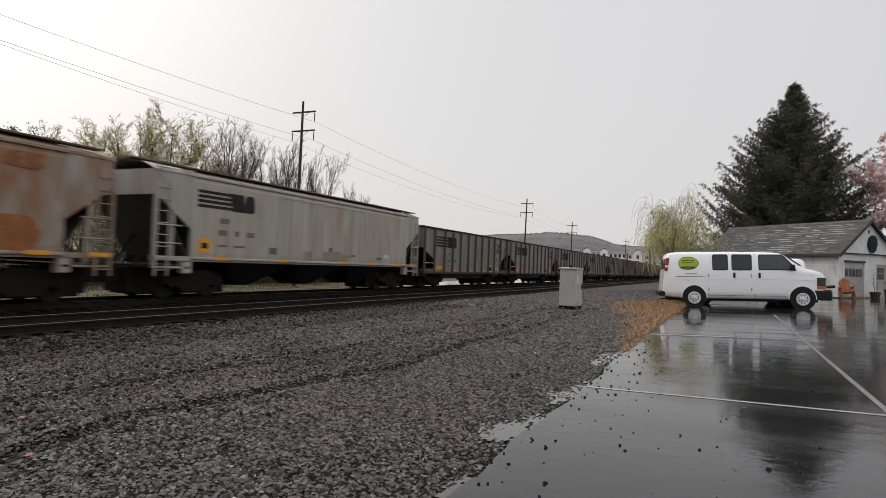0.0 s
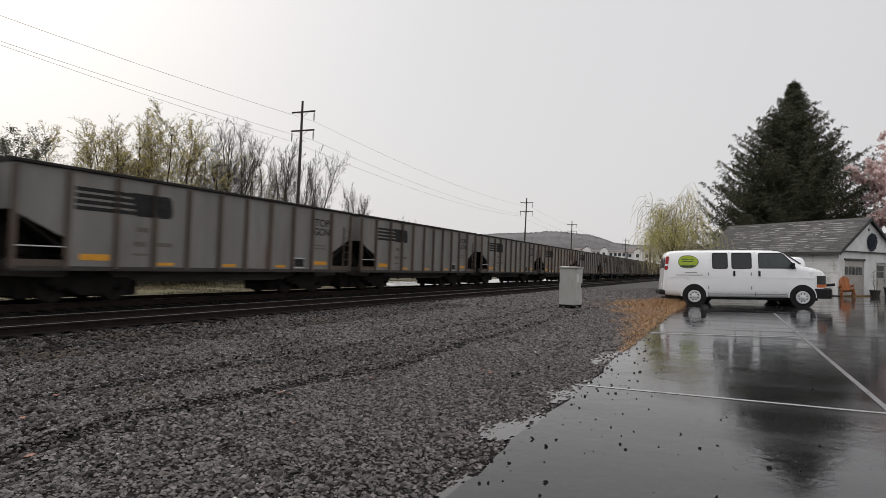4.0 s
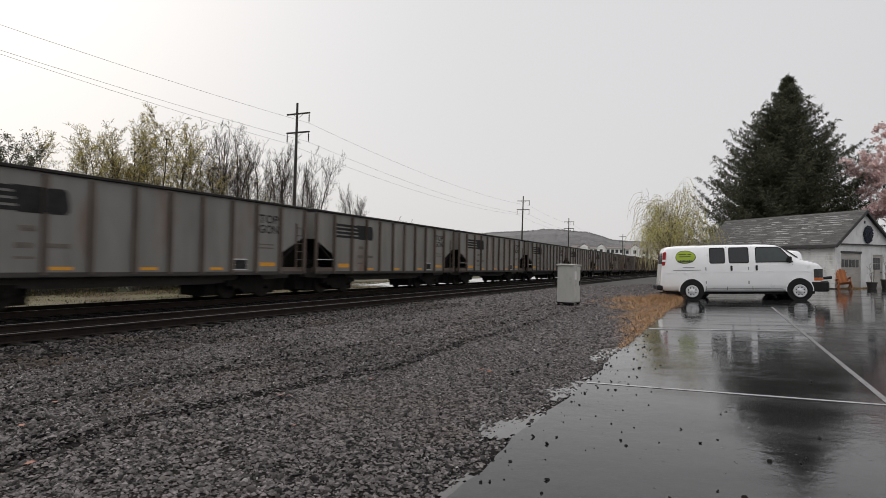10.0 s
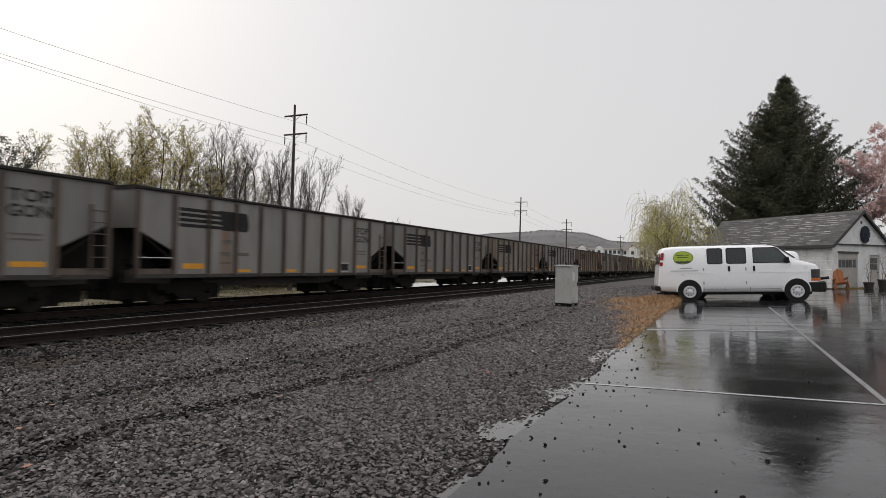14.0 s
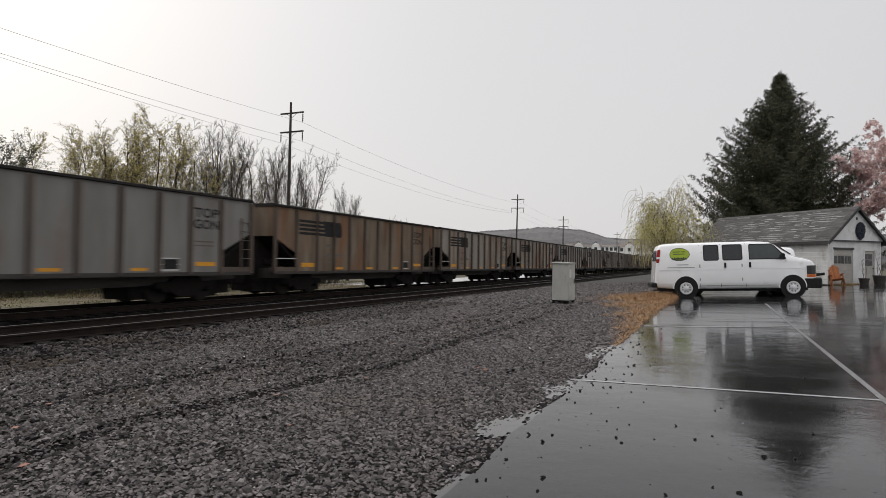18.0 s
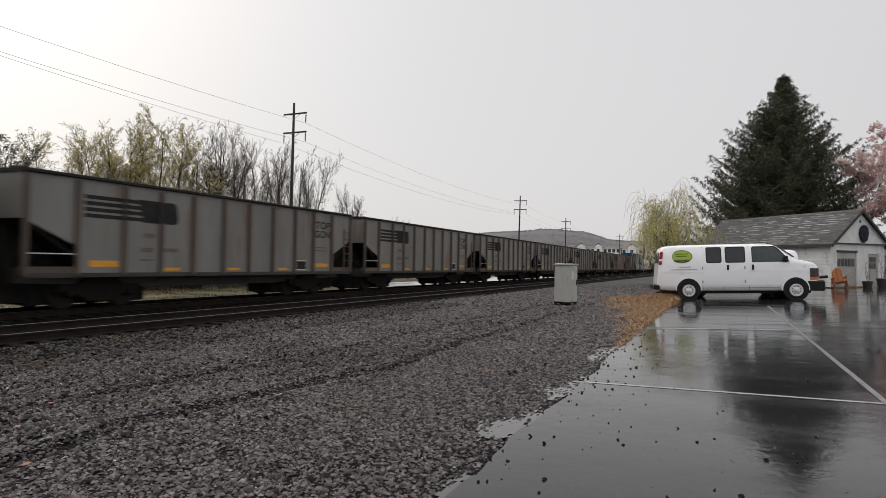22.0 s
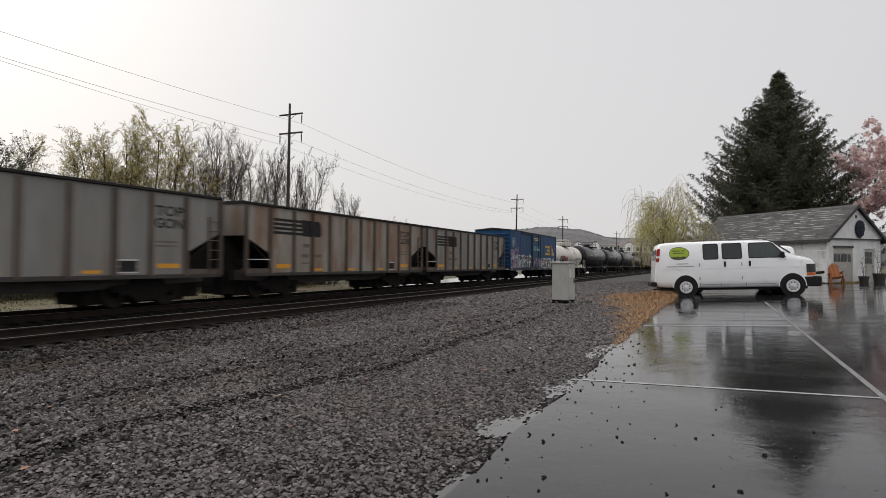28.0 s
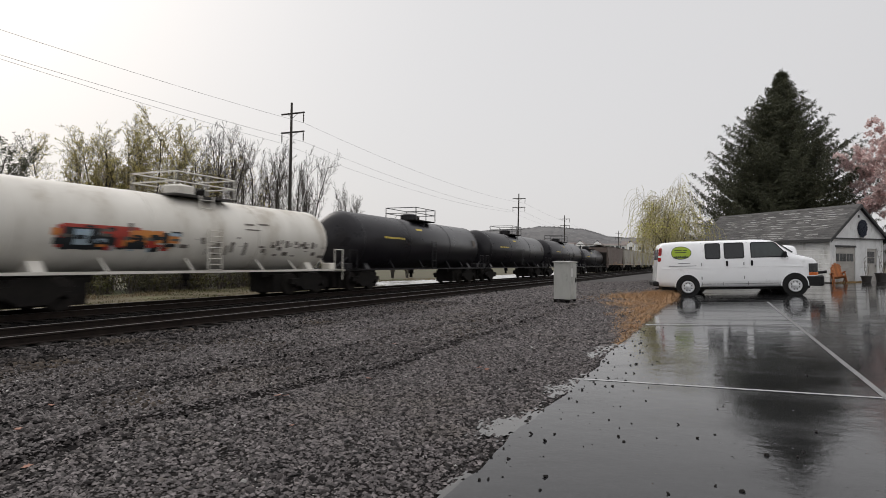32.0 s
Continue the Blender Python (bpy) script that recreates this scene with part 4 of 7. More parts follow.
def make_lot():
    m = bpy.data.materials.new("wet_asphalt")
    m.use_nodes = True
    nt = m.node_tree
    N, L = nt.nodes.new, nt.links.new
    b = nt.nodes["Principled BSDF"]
    pos = N("ShaderNodeNewGeometry").outputs["Position"]

    def nz(scale, detail=4, rough=0.55):
        n = N("ShaderNodeTexNoise")
        n.inputs["Scale"].default_value, n.inputs["Detail"].default_value, n.inputs["Roughness"].default_value = scale, detail, rough
        L(pos, n.inputs["Vector"])
        return n.outputs["Fac"]

    def ramp(src, a, c, p=0.4, q=0.6):
        r = N("ShaderNodeValToRGB")
        r.color_ramp.elements[0].position, r.color_ramp.elements[1].position = p, q
        r.color_ramp.elements[0].color, r.color_ramp.elements[1].color = (*a, 1), (*c, 1)
        L(src, r.inputs[0])
        return r.outputs[0]

    big, fine = nz(0.5, 5), nz(90, 3)
    c1 = ramp(fine, (0.008, 0.0082, 0.009), (0.05, 0.05, 0.052), 0.38, 0.74)
    c2 = ramp(big, (0.75, 0.75, 0.76), (1.1, 1.1, 1.1), 0.35, 0.7)
    mul = N("ShaderNodeMix")
    mul.data_type, mul.blend_type = "RGBA", "MULTIPLY"
    mul.inputs[0].default_value = 1
    L(c1, mul.inputs[6]), L(c2, mul.inputs[7])
    L(mul.outputs[2], b.inputs["Base Color"])
    # standing water: smooth where deep, a little broken where the stones come through
    mp = N("ShaderNodeMapping")
    mp.inputs["Scale"].default_value = (0.28, 1.0, 1.0)
    L(pos, mp.inputs[0])
    film = nz(1.1, 7, 0.65)
    L(mp.outputs[0], film.node.inputs["Vector"])
    wet = ramp(film, (0.04, 0.04, 0.04), (0.22, 0.22, 0.22), 0.45, 0.68)
    L(wet, b.inputs["Roughness"])
    b.inputs["IOR"].default_value = 1.5
    b.inputs["Specular IOR Level"].default_value = 0.30
    bp1 = N("ShaderNodeBump")
    bp1.inputs["Strength"].default_value, bp1.inputs["Distance"].default_value = 0.12, 0.003
    L(nz(38, 3), bp1.inputs["Height"])
    bp2 = N("ShaderNodeBump")
    bp2.inputs["Strength"].default_value, bp2.inputs["Distance"].default_value = 0.20, 0.010
    L(nz(5, 3), bp2.inputs["Height"]), L(bp1.outputs[0], bp2.inputs["Normal"])
    # drops striking the water film
    vo = N("ShaderNodeTexVoronoi")
    vo.inputs["Scale"].default_value = 8
    L(pos, vo.inputs["Vector"])
    dr = N("ShaderNodeValToRGB")
    dr.color_ramp.elements[0].position, dr.color_ramp.elements[1].position = 0.0, 0.09
    dr.color_ramp.elements[0].color, dr.color_ramp.elements[1].color = (1, 1, 1, 1), (0, 0, 0, 1)
    L(vo.outputs["Distance"], dr.inputs[0])
    bp3 = N("ShaderNodeBump")
    bp3.inputs["Strength"].default_value, bp3.inputs["Distance"].default_value = 0.6, 0.005
    L(dr.outputs[0], bp3.inputs["Height"]), L(bp2.outputs[0], bp3.inputs["Normal"])
    L(bp3.outputs[0], b.inputs["Normal"])
    M["asphalt"] = m
    ys = axis([(-14, 0, 20), (0, 26, 180), (26, 40, 20), (40, 60, 8)])
    verts, faces = [], []
    cols = [0, 0.0012, 0.1, 0.25, 0.5, 0.75, 1]
    for y in ys:
        left = edge_x(y) if y < 25 else edge_x(25) + min(1.0, (y - 25) * 0.05)
        for k in cols:
            x = left + (22 - left) * k
            verts.append((x, y, lot_z(x, y) if k > 0 else ground_z(x, y) - 0.02))
    n = len(cols)
    faces = [(j * n + i, j * n + i + 1, (j + 1) * n + i + 1, (j + 1) * n + i) for j in range(len(ys) - 1) for i in range(n - 1)]
    lot = raw("parking_lot", verts, faces, m)
    tagged(lot, "dark wet asphalt parking lot with puddled rain", "parking lot", kind="structure")
    paint = mat("worn_white_road_paint", (0.38, 0.38, 0.38), (0.26, 0.26, 0.26), 14, 0.25, 0.5, coords="World", c3=(0.10, 0.10, 0.10), scale3=9, amount3=0.35)

    def line(a, c, w, paint=paint):
        a, c = Vector(a), Vector(c)
        k = 24
        side = Vector((-(c - a).y, (c - a).x)).normalized() * w / 2
        vs = []
        for i in range(k + 1):
            p = a.lerp(c, i / k)
            for s in (-1, 1):
                q = p + side * s * (1 + 0.12 * noise.noise((p.x * 3, p.y * 3, s)))
                vs.append((q.x, q.y, lot_z(q.x, q.y) + 0.004))
        fs = [(2 * i, 2 * i + 2, 2 * i + 3, 2 * i + 1) for i in range(k)]
        tagged(raw("parking_line", vs, fs, paint), "worn white painted parking line", "road marking", kind="structure")

    line((-1.44, 7.36), (4.6, 7.05), 0.066)
    line((-1.42, 14.22), (1.50, 14.58), 0.12)
    paint = mat("dull_worn_road_paint", (0.21, 0.21, 0.21), (0.14, 0.14, 0.14), 14, 0.25, 0.5, coords="World", c3=(0.07, 0.07, 0.07), scale3=9, amount3=0.45)
    line((1.53, 2.0), (1.59, 22.7), 0.062, paint)


make_lot()


def make_puddles():
    """Silty water that stands in the low, ragged strip beside the asphalt."""
    for y0, y1, wide in ((2.6, 4.0, 0.13), (4.3, 6.1, 0.42), (6.15, 7.9, 0.40), (8.6, 11.2, 0.36)):
        nx, ny = 40, int((y1 - y0) / 0.035)
        verts, faces, seen = [], [], {}

        def at(i, j):
            if (i, j) not in seen:
                x, y = -2.05 + i * 0.018, y0 + j * 0.035
                seen[i, j] = len(verts)
                verts.append((x, y, lot_z(-1.5, y) - 0.012))
            return seen[i, j]

        for j in range(ny):
            y = y0 + j * 0.035
            e = edge_x(y)
            fade = min(1.0, 3 * j / ny, 3 * (ny - j) / ny)
            for i in range(nx):
                x = -2.05 + i * 0.018
                k = (e - x) / wide
                f = 0.55 * noise.noise((x * 3, y * 1.3, 2)) + 0.4 * noise.noise((x * 9, y * 4, 5)) + 0.5 * noise.noise((x * 24, y * 11, 9))
                if -0.35 < k and f + 0.22 - 0.75 * abs(k - 0.15) - 0.6 * (1 - fade) > 0:
                    faces.append((at(i, j), at(i + 1, j), at(i + 1, j + 1), at(i, j + 1)))
        tagged(raw("puddle", verts, faces, M["mud"]), "shallow silty puddle at the asphalt edge", "puddle", "puddles along the lot", "structure")


make_puddles()


# ---- two tracks ----
def make_track(x0, label):
    t = thing("railway_track", label, "railway track", Matrix.Translation((x0, 0, 0)), "parallel railway tracks")
    prof = [(-0.07, -0.17), (0.07, -0.17), (0.07, -0.155), (0.015, -0.14), (0.015, -0.045), (0.036, -0.035), (0.036, -0.008), (0.028, 0), (-0.028, 0), (-0.036, -0.008), (-0.036, -0.035), (-0.015, -0.045), (-0.015, -0.14), (-0.07, -0.155)]
    for s in (-1, 1):
        bm = prism([(s * 0.753 + a, b) for a, b in prof], -500, 700, axis="Y")
        r = part("rail", bm, M["rail_side"], t, "long steel rail with a bright worn head")
        bm = prism([(s * 0.753 + a, b) for a, b in ((-0.03, 0.0), (0.03, 0.0), (0.026, 0.003), (-0.026, 0.003))], -500, 700, axis="Y")
        part("rail_head", bm, M["rail"], r, "bright worn rail head")
    first = part("tie", box(-1.3, 1.3, -0.115, 0.115, -0.34, -0.172, 0.012), M["tie"], t, m=Matrix.Translation((0, 3.0, 0)))
    rng = random.Random(int(-x0))
    for i in range(1, 120):
        sharing("tie", first, t, pose(rng.uniform(-0.03, 0.03), 3.0 + i * 0.53, rng.uniform(-0.008, 0.004), 0, 0, rng.uniform(-0.6, 0.6)))
    verts, faces = [], []
    for i in [k for k in range(-120, 420) if not 0 <= k < 120]:
        y, o = 3.0 + i * 0.53, len(verts)
        verts += [(a, y + b, c) for c in (-0.3, -0.172) for a, b in ((-1.3, -0.115), (1.3, -0.115), (1.3, 0.115), (-1.3, 0.115))]
        faces += [tuple(o + q for q in f) for f in ((4, 5, 6, 7), (0, 1, 5, 4), (1, 2, 6, 5), (2, 3, 7, 6), (3, 0, 4, 7))]
    tagged(raw("far_ties", verts, faces, M["tie"], t), kind="stuff")
    plate_m = M["rail_side"]
    pl = None
    for i in range(0, 100):
        for s in (-1, 1):
            mm = Matrix.Translation((s * 0.753, 3.0 + i * 0.53, -0.168))
            if pl is None:
                pl = part("tie_plate", box(-0.17, 0.17, -0.09, 0.09, -0.006, 0.006), plate_m, t, m=mm)
            else:
                sharing("tie_plate", pl, t, mm)
    return t


make_track(TRACK_NEAR, "dark railway track with wet timber ties, empty")
make_track(TRACK_FAR, "dark railway track with wet timber ties under the train")


# ---- equipment box ----
def make_box():
    paint = mat("grey_cabinet_enamel", (0.44, 0.44, 0.41), (0.38, 0.38, 0.355), 5, 0.4, 0.55, bump=0.05, c3=(0.25, 0.245, 0.22), scale3=2.5, amount3=0.25, stretch=(1, 1, 0.4))
    dark = M["black"]
    z0 = ground_z(-5.08, 22.35)
    c = thing("signal_cabinet", "light grey steel signal cabinet on short legs in gravel", "cabinet", Matrix.Translation((-5.06, 22.1, z0 - 0.04)) @ pose(0, 0, 0, 0, 0, -14))
    part("body", box(-0.33, 0.33, -0.26, 0.26, 0.18, 1.53, 0.012), paint, c)
    part("roof", prism([(-0.30, 1.53), (0.30, 1.53), (0.30, 1.57), (0, 1.59), (-0.30, 1.57)], -0.365, 0.365), paint, c)
    for x in (-0.28, 0.28):
        for y in (-0.22, 0.22):
            part("leg", box(x - 0.035, x + 0.035, y - 0.035, y + 0.035, -0.08, 0.18), dark, c)
    part("base_rail", box(-0.33, 0.33, -0.27, -0.22, 0.13, 0.18), dark, c)
    part("base_rail", box(-0.33, 0.33, 0.22, 0.27, 0.13, 0.18), dark, c)
    for x in (-0.02,):
        part("lifting_eye", spin([(0, 0.05), (0.03, 0.05), (0.05, 0.03), (0.09, 0.03), (0.1, 0.01)], "Z", 8, (x, 0, 1.57)), dark, c)
    part("door", box(0.33, 0.345, -0.24, 0.24, 0.21, 1.5, 0.004), paint, c, "grey cabinet door")
    part("label_strip", box(0.345, 0.349, -0.2, -0.06, 1.02, 1.32), M["white_mark"], c, "white label strip")
    part("door_handle", box(0.345, 0.37, 0.14, 0.17, 0.8, 0.98), dark, c)
    part("conduit", rod((0.12, -0.1, -0.05), (0.12, -0.1, 0.18), 0.05), dark, c)


make_box()


# ---- line of poles beyond the tracks, with wires ----
POLES = [(-26.2, 32.5, 12.13, 0.3), (-26.2, 83.8, 11.5, 0.9), (-26.2, 113.7, 10.6, 0.1), (-26.2, 183.7, 11.24, 0.3)]


def make_poles():
    wood = mat("dark_weathered_pole_wood", (0.045, 0.038, 0.032), (0.03, 0.025, 0.022), 6, 0.7, 0.85, bump=0.3, stretch=(3, 3, 0.2))
    steel = mat("dull_wire", (0.34, 0.34, 0.34), (0.26, 0.26, 0.26), 5, 0.5, 0.6, metal=0.6)
    tops = []
    for x, y, z, lean in POLES:
        zb = ground_z(x, y) - 0.1
        h = z - zb
        p = thing("utility_pole", "dark wooden utility pole with two crossarms", "utility pole", Matrix.Translation((x, y, zb)) @ pose(0, 0, 0, 0, lean, 0), "utility poles along the tracks")
        part("shaft", rod((0, 0, 0), (0, 0, h), 0.155, 0.075, 10), wood, p)
        heads = []
        for k, dz in enumerate((0.7, 1.98)):
            arm = part("crossarm", box(-0.97, 0.97, 0.1, 0.19, h - dz - 0.05, h - dz + 0.05, 0.01), wood, p)
            for s in (-1, 1):
                part("arm_brace", rod((s * 0.5, 0.14, h - dz), (0, 0.14, h - dz - 0.3), 0.013), wood, p)
                if not (k == 0 and s < 0):
                    part("insulator", spin([(0, 0.012)] + [(-0.08 - 0.06 * q, 0.05 if q % 2 else 0.022) for q in range(9)] + [(-0.66, 0.012)], "Z", 8, (s * 0.9, 0.145, h - dz - 0.05)), wood, p)
                    heads.append(Vector((s * 0.9, 0.145, h - dz - 0.7)))
        mm = Matrix.Translation((x, y, zb)) @ pose(0, 0, 0, 0, lean, 0)
        tops.append([mm @ v for v in heads])
    before = [Vector((v.x - 0.2, v.y - 62, v.z + 1.8 + up)) for v, up in zip(tops[0], (0, 2.4, 1.0))]
    chain = [before] + tops
    for i in range(len(tops[0])):
        for a, b in zip(chain, chain[1:]):
            p, q = a[i], b[i]
            n, sag = 14, 0.0006 * (q - p).length ** 2
            pts = [p.lerp(q, k / n) - Vector((0, 0, sag * 4 * (k / n) * (1 - k / n) * 0.25 * 2)) for k in range(n + 1)]
            tagged(part("overhead_wire", loft([ring(c, 0.0085, "Y", 4) for c in pts]), steel), "thin grey overhead wire between poles", "wire", "overhead wires")


make_poles()


# ---- white passenger van (two of a kind, side by side) ----
def lot_pose(x, y, deg):
    n = Vector((-0.036, -0.005, 1)).normalized()
    f = Vector((math.cos(radians(deg)), math.sin(radians(deg)), 0))
    s = n.cross(f).normalized()
    f = s.cross(n)
    return Matrix(((f.x, s.x, n.x, x), (f.y, s.y, n.y, y), (f.z, s.z, n.z, lot_z(x, y)), (0, 0, 0, 1)))


def make_van():
    white = mat("white_van_enamel", (0.90, 0.905, 0.91), (0.87, 0.875, 0.88), 2, 0.22, 0.3, coat=0.5, c3=(0.60, 0.60, 0.59), scale3=1.2, amount3=0.15)
    trim = mat("black_van_plastic", (0.010, 0.010, 0.0105), (0.017, 0.017, 0.017), 8, 0.55, 0.7, spec=0.25)
    glass = mat("dark_tinted_glass", (0.012, 0.014, 0.016), (0.018, 0.02, 0.022), 2, 0.06, 0.1, spec=0.6)
    pale_glass = mat("grey_green_door_glass", (0.05, 0.065, 0.062), (0.03, 0.036, 0.036), 1.2, 0.05, 0.1, spec=0.6)
    rubber = mat("wet_tyre_rubber", (0.010, 0.010, 0.010), (0.018, 0.0175, 0.017), 9, 0.7, 0.85, spec=0.2, bump=0.2)
    alloy = mat("silver_wheel_alloy", (0.74, 0.74, 0.75), (0.6, 0.61, 0.62), 7, 0.3, 0.4, metal=0.3)
    redl = mat("red_lamp_lens", (0.38, 0.01, 0.012), (0.3, 0.01, 0.01), 5, 0.12, 0.2)
    amber = mat("amber_lamp_lens", (0.62, 0.14, 0.01), (0.5, 0.1, 0.01), 5, 0.12, 0.2)
    clear = mat("clear_lamp_lens", (0.03, 0.031, 0.033), (0.012, 0.012, 0.013), 12, 0.08, 0.15)
    green = mat("lime_green_decal", (0.40, 0.52, 0.03), (0.34, 0.46, 0.03), 4, 0.35, 0.45)
    dgreen = mat("dark_green_decal", (0.03, 0.045, 0.02), (0.04, 0.055, 0.02), 6, 0.4)
    grey = mat("grey_decal_ink", (0.25, 0.26, 0.27), (0.3, 0.3, 0.3), 6, 0.45)
    seam = mat("shut_line_black", (0.06, 0.06, 0.06), None, 6, 0.7)
    v = thing("van", "white extended passenger van with tinted windows and a green oval decal", "van", lot_pose(0.77, 27.85, 10.0), "white vans on the lot")
    # stations: x, roof z, half width at belt, half width at roof edge, floor z
    st = [(-3.27, 1.86, 0.90, 0.80, 0.50), (-3.22, 1.99, 0.955, 0.83, 0.46), (-3.10, 2.05, 0.985, 0.85, 0.40), (-2.6, 2.075, 0.995, 0.86, 0.36), (-1.0, 2.085, 1.0, 0.86, 0.34), (0.5, 2.08, 1.0, 0.86, 0.34), (0.95, 2.06, 1.0, 0.85, 0.34),
          (1.22, 2.045, 1.0, 0.85, 0.34), (1.40, 1.97, 1.0, 0.84, 0.34), (1.70, 1.76, 1.0, 0.86, 0.34), (1.99, 1.57, 0.995, 0.88, 0.34), (2.10, 1.52, 0.99, 0.90, 0.34), (2.45, 1.45, 0.97, 0.88, 0.36), (2.72, 1.385, 0.95, 0.85, 0.38), (2.86, 1.29, 0.91, 0.81, 0.40), (2.91, 0.95, 0.885, 0.79, 0.42)]
    rings = []
    for x, zt, w, wr, zf in st:
        belt = min(1.30, zt - 0.10)
        half = [(0.0, zf), (w * 0.88, zf), (w * 0.975, zf + 0.06), (w, min(0.62, zt - 0.3)), (w, min(0.95, zt - 0.2)), (w * 0.985, belt), (wr + 0.025 if zt > 1.6 else wr + 0.04, zt - 0.11 if zt > 1.6 else zt - 0.05), (wr - 0.05, zt - 0.035), (wr * 0.7, zt), (0.0, zt + 0.008)]
        rings.append([(x, -a, b) for a, b in half] + [(x, a, b) for a, b in half[-2:0:-1]])
    body = part("body", loft(rings), white, v, smooth=False)
    for p in body.data.polygons:
        p.use_smooth = abs(p.normal.x) < 0.9
    wr = lambda z: 0.985 + (0.86 + 0.025 - 0.985) * (z - 1.30) / 0.67      # half width over the belt

    def side_panel(name, outline, material, s, lift, parent=v, label=""):
        bm = bmesh.new()
        a = [bm.verts.new((x, s * (wr(z) + lift if z > 1.30 else 1.0 - (z - 0.95) * 0.043 + lift if z > 0.95 else 1.0 + lift), z)) for x, z in outline]
        b = [bm.verts.new((c.co.x, c.co.y - s * 0.03, c.co.z)) for c in a]
        n = len(a)
        bm.faces.new(a), bm.faces.new(b[::-1])
        for i in range(n):
            bm.faces.new((a[i], b[i], b[(i + 1) % n], a[(i + 1) % n]))
        bmesh.ops.recalc_face_normals(bm, faces=bm.faces[:])
        return part(name, bm, material, parent, label)

    def rounded(x0, x1, z0, z1, r=0.05):
        pts = []
        for cx, cz, a0 in ((x1 - r, z1 - r, 0), (x0 + r, z1 - r, 90), (x0 + r, z0 + r, 180), (x1 - r, z0 + r, 270)):
            pts += [(cx + r * math.cos(radians(a0 + 30 * i)), cz + r * math.sin(radians(a0 + 30 * i))) for i in range(4)]
        return pts

    for s in (-1, 1):
        for x0, x1 in ((-1.24, -0.72), (-0.52, 0.16)):
            w = side_panel("side_window", rounded(x0, x1, 1.44, 1.95), glass, s, 0.008, label="dark tinted side window")
            side_panel("window_gasket", rounded(x0 - 0.035, x1 + 0.035, 1.405, 1.985, 0.07), trim, s, 0.003, w)
        w = side_panel("front_window", [(0.46, 1.45), (1.70, 1.45), (1.66, 1.55), (1.33, 1.90), (1.25, 1.95), (0.50, 1.95), (0.46, 1.91)], pale_glass, s, 0.008, label="dark front door window")
        side_panel("window_gasket", [(0.43, 1.42), (1.78, 1.42), (1.71, 1.56), (1.36, 1.925), (1.26, 1.98), (0.48, 1.98), (0.43, 1.93)], trim, s, 0.003, w)
        for x in (-1.42, -0.63, 0.30, 1.76):
            side_panel("shut_line", [(x - 0.006, 0.42), (x + 0.006, 0.42), (x + 0.006, 1.36 if x > 1 else 2.0), (x - 0.006, 1.36 if x > 1 else 2.0)], seam, s, 0.002)
        side_panel("body_crease", [(-3.05, 1.085), (2.3, 1.085), (2.3, 1.10), (-3.05, 1.10)], white, s, 0.008)
        side_panel("rocker_line", [(-1.4, 0.47), (1.4, 0.47), (1.4, 0.48), (-1.4, 0.48)], seam, s, 0.002)
        for x in (-0.50, 0.42):
            side_panel("door_handle", rounded(x, x + 0.075, 1.14, 1.33, 0.02), trim, s, 0.025)
        for x, z in ((-1.42, 1.22), (-1.42, 0.72), (0.16, 1.22), (0.16, 0.72)):
            side_panel("hinge", rounded(x - 0.02, x + 0.02, z - 0.06, z + 0.06, 0.012), grey, s, 0.014)
        # wheel housings and lips
        for x in (-1.97, 1.97):
            part("wheel_housing", spin([(0, 0.01), (0, 0.455), (0.02, 0.46), (0.06, 0.01)], "Y", 28, (x, s * 1.0 - (0.045), 0.40)), trim, v)
            lip = [(x + 0.50 * math.cos(radians(a)), 0.40 + 0.50 * math.sin(radians(a))) for a in range(-5, 186, 10)] + [(x + 0.455 * math.cos(radians(a)), 0.40 + 0.455 * math.sin(radians(a))) for a in range(185, -6, -10)]
            side_panel("arch_lip", lip, white, s, 0.022)
            w = part("wheel", spin([(-0.12, 0.19), (-0.12, 0.31), (-0.10, 0.355), (-0.05, 0.37), (0.05, 0.37), (0.10, 0.355), (0.12, 0.31), (0.12, 0.19)], "Y", 28, (x, s * 0.93, 0.37)), rubber, v, "black tyre on a silver rim")
            part("rim", spin([(s * 0.012, 0.02), (s * 0.02, 0.10), (s * 0.008, 0.12), (s * 0.008, 0.185), (s * 0.03, 0.2), (s * 0.03, 0.235), (0, 0.25)], "Y", 24, (x, s * 1.05, 0.37)), alloy, w)
            for k in range(8):
                a = radians(22.5 + 45 * k)
                part("rim_hole", rod((x + 0.15 * math.cos(a), s * 1.05, 0.37 + 0.15 * math.sin(a)), (x + 0.15 * math.cos(a), s * 1.062, 0.37 + 0.15 * math.sin(a)), 0.026, 0.026, 8), trim, w)
            part("hub_cap", spin([(0, 0.085), (s * 0.03, 0.08), (s * 0.045, 0.05), (s * 0.05, 0.01)], "Y", 16, (x, s * 1.065, 0.37)), alloy, w)
        part("tail_lamp", box(-3.27, -3.13, s * 0.83, s * 0.975, 1.36, 1.86, 0.03), redl, v, "red tail lamp with a white band")
        part("tail_lamp_band", box(-3.274, -3.126, s * 0.84, s * 0.979, 1.5, 1.58, 0.01), white, v)
        corner = [(2.50, s * 0.975), (2.72, s * 0.958), (2.86, s * 0.922), (2.925, s * 0.86), (2.935, s * 0.60), (2.7, s * 0.60), (2.5, s * 0.85)]
        part("head_lamp", prism(corner, 0.865, 1.17, axis="Z"), clear, v, "dark clear head lamp")
        part("marker_lamp", prism([(p, q + s * 0.004) for p, q in corner], 0.765, 0.862, axis="Z"), amber, v, "amber marker lamp")
        part("mirror", box(1.58, 1.68, s * 1.02, s * 1.2, 1.40, 1.62, 0.03), trim, v, "black door mirror")
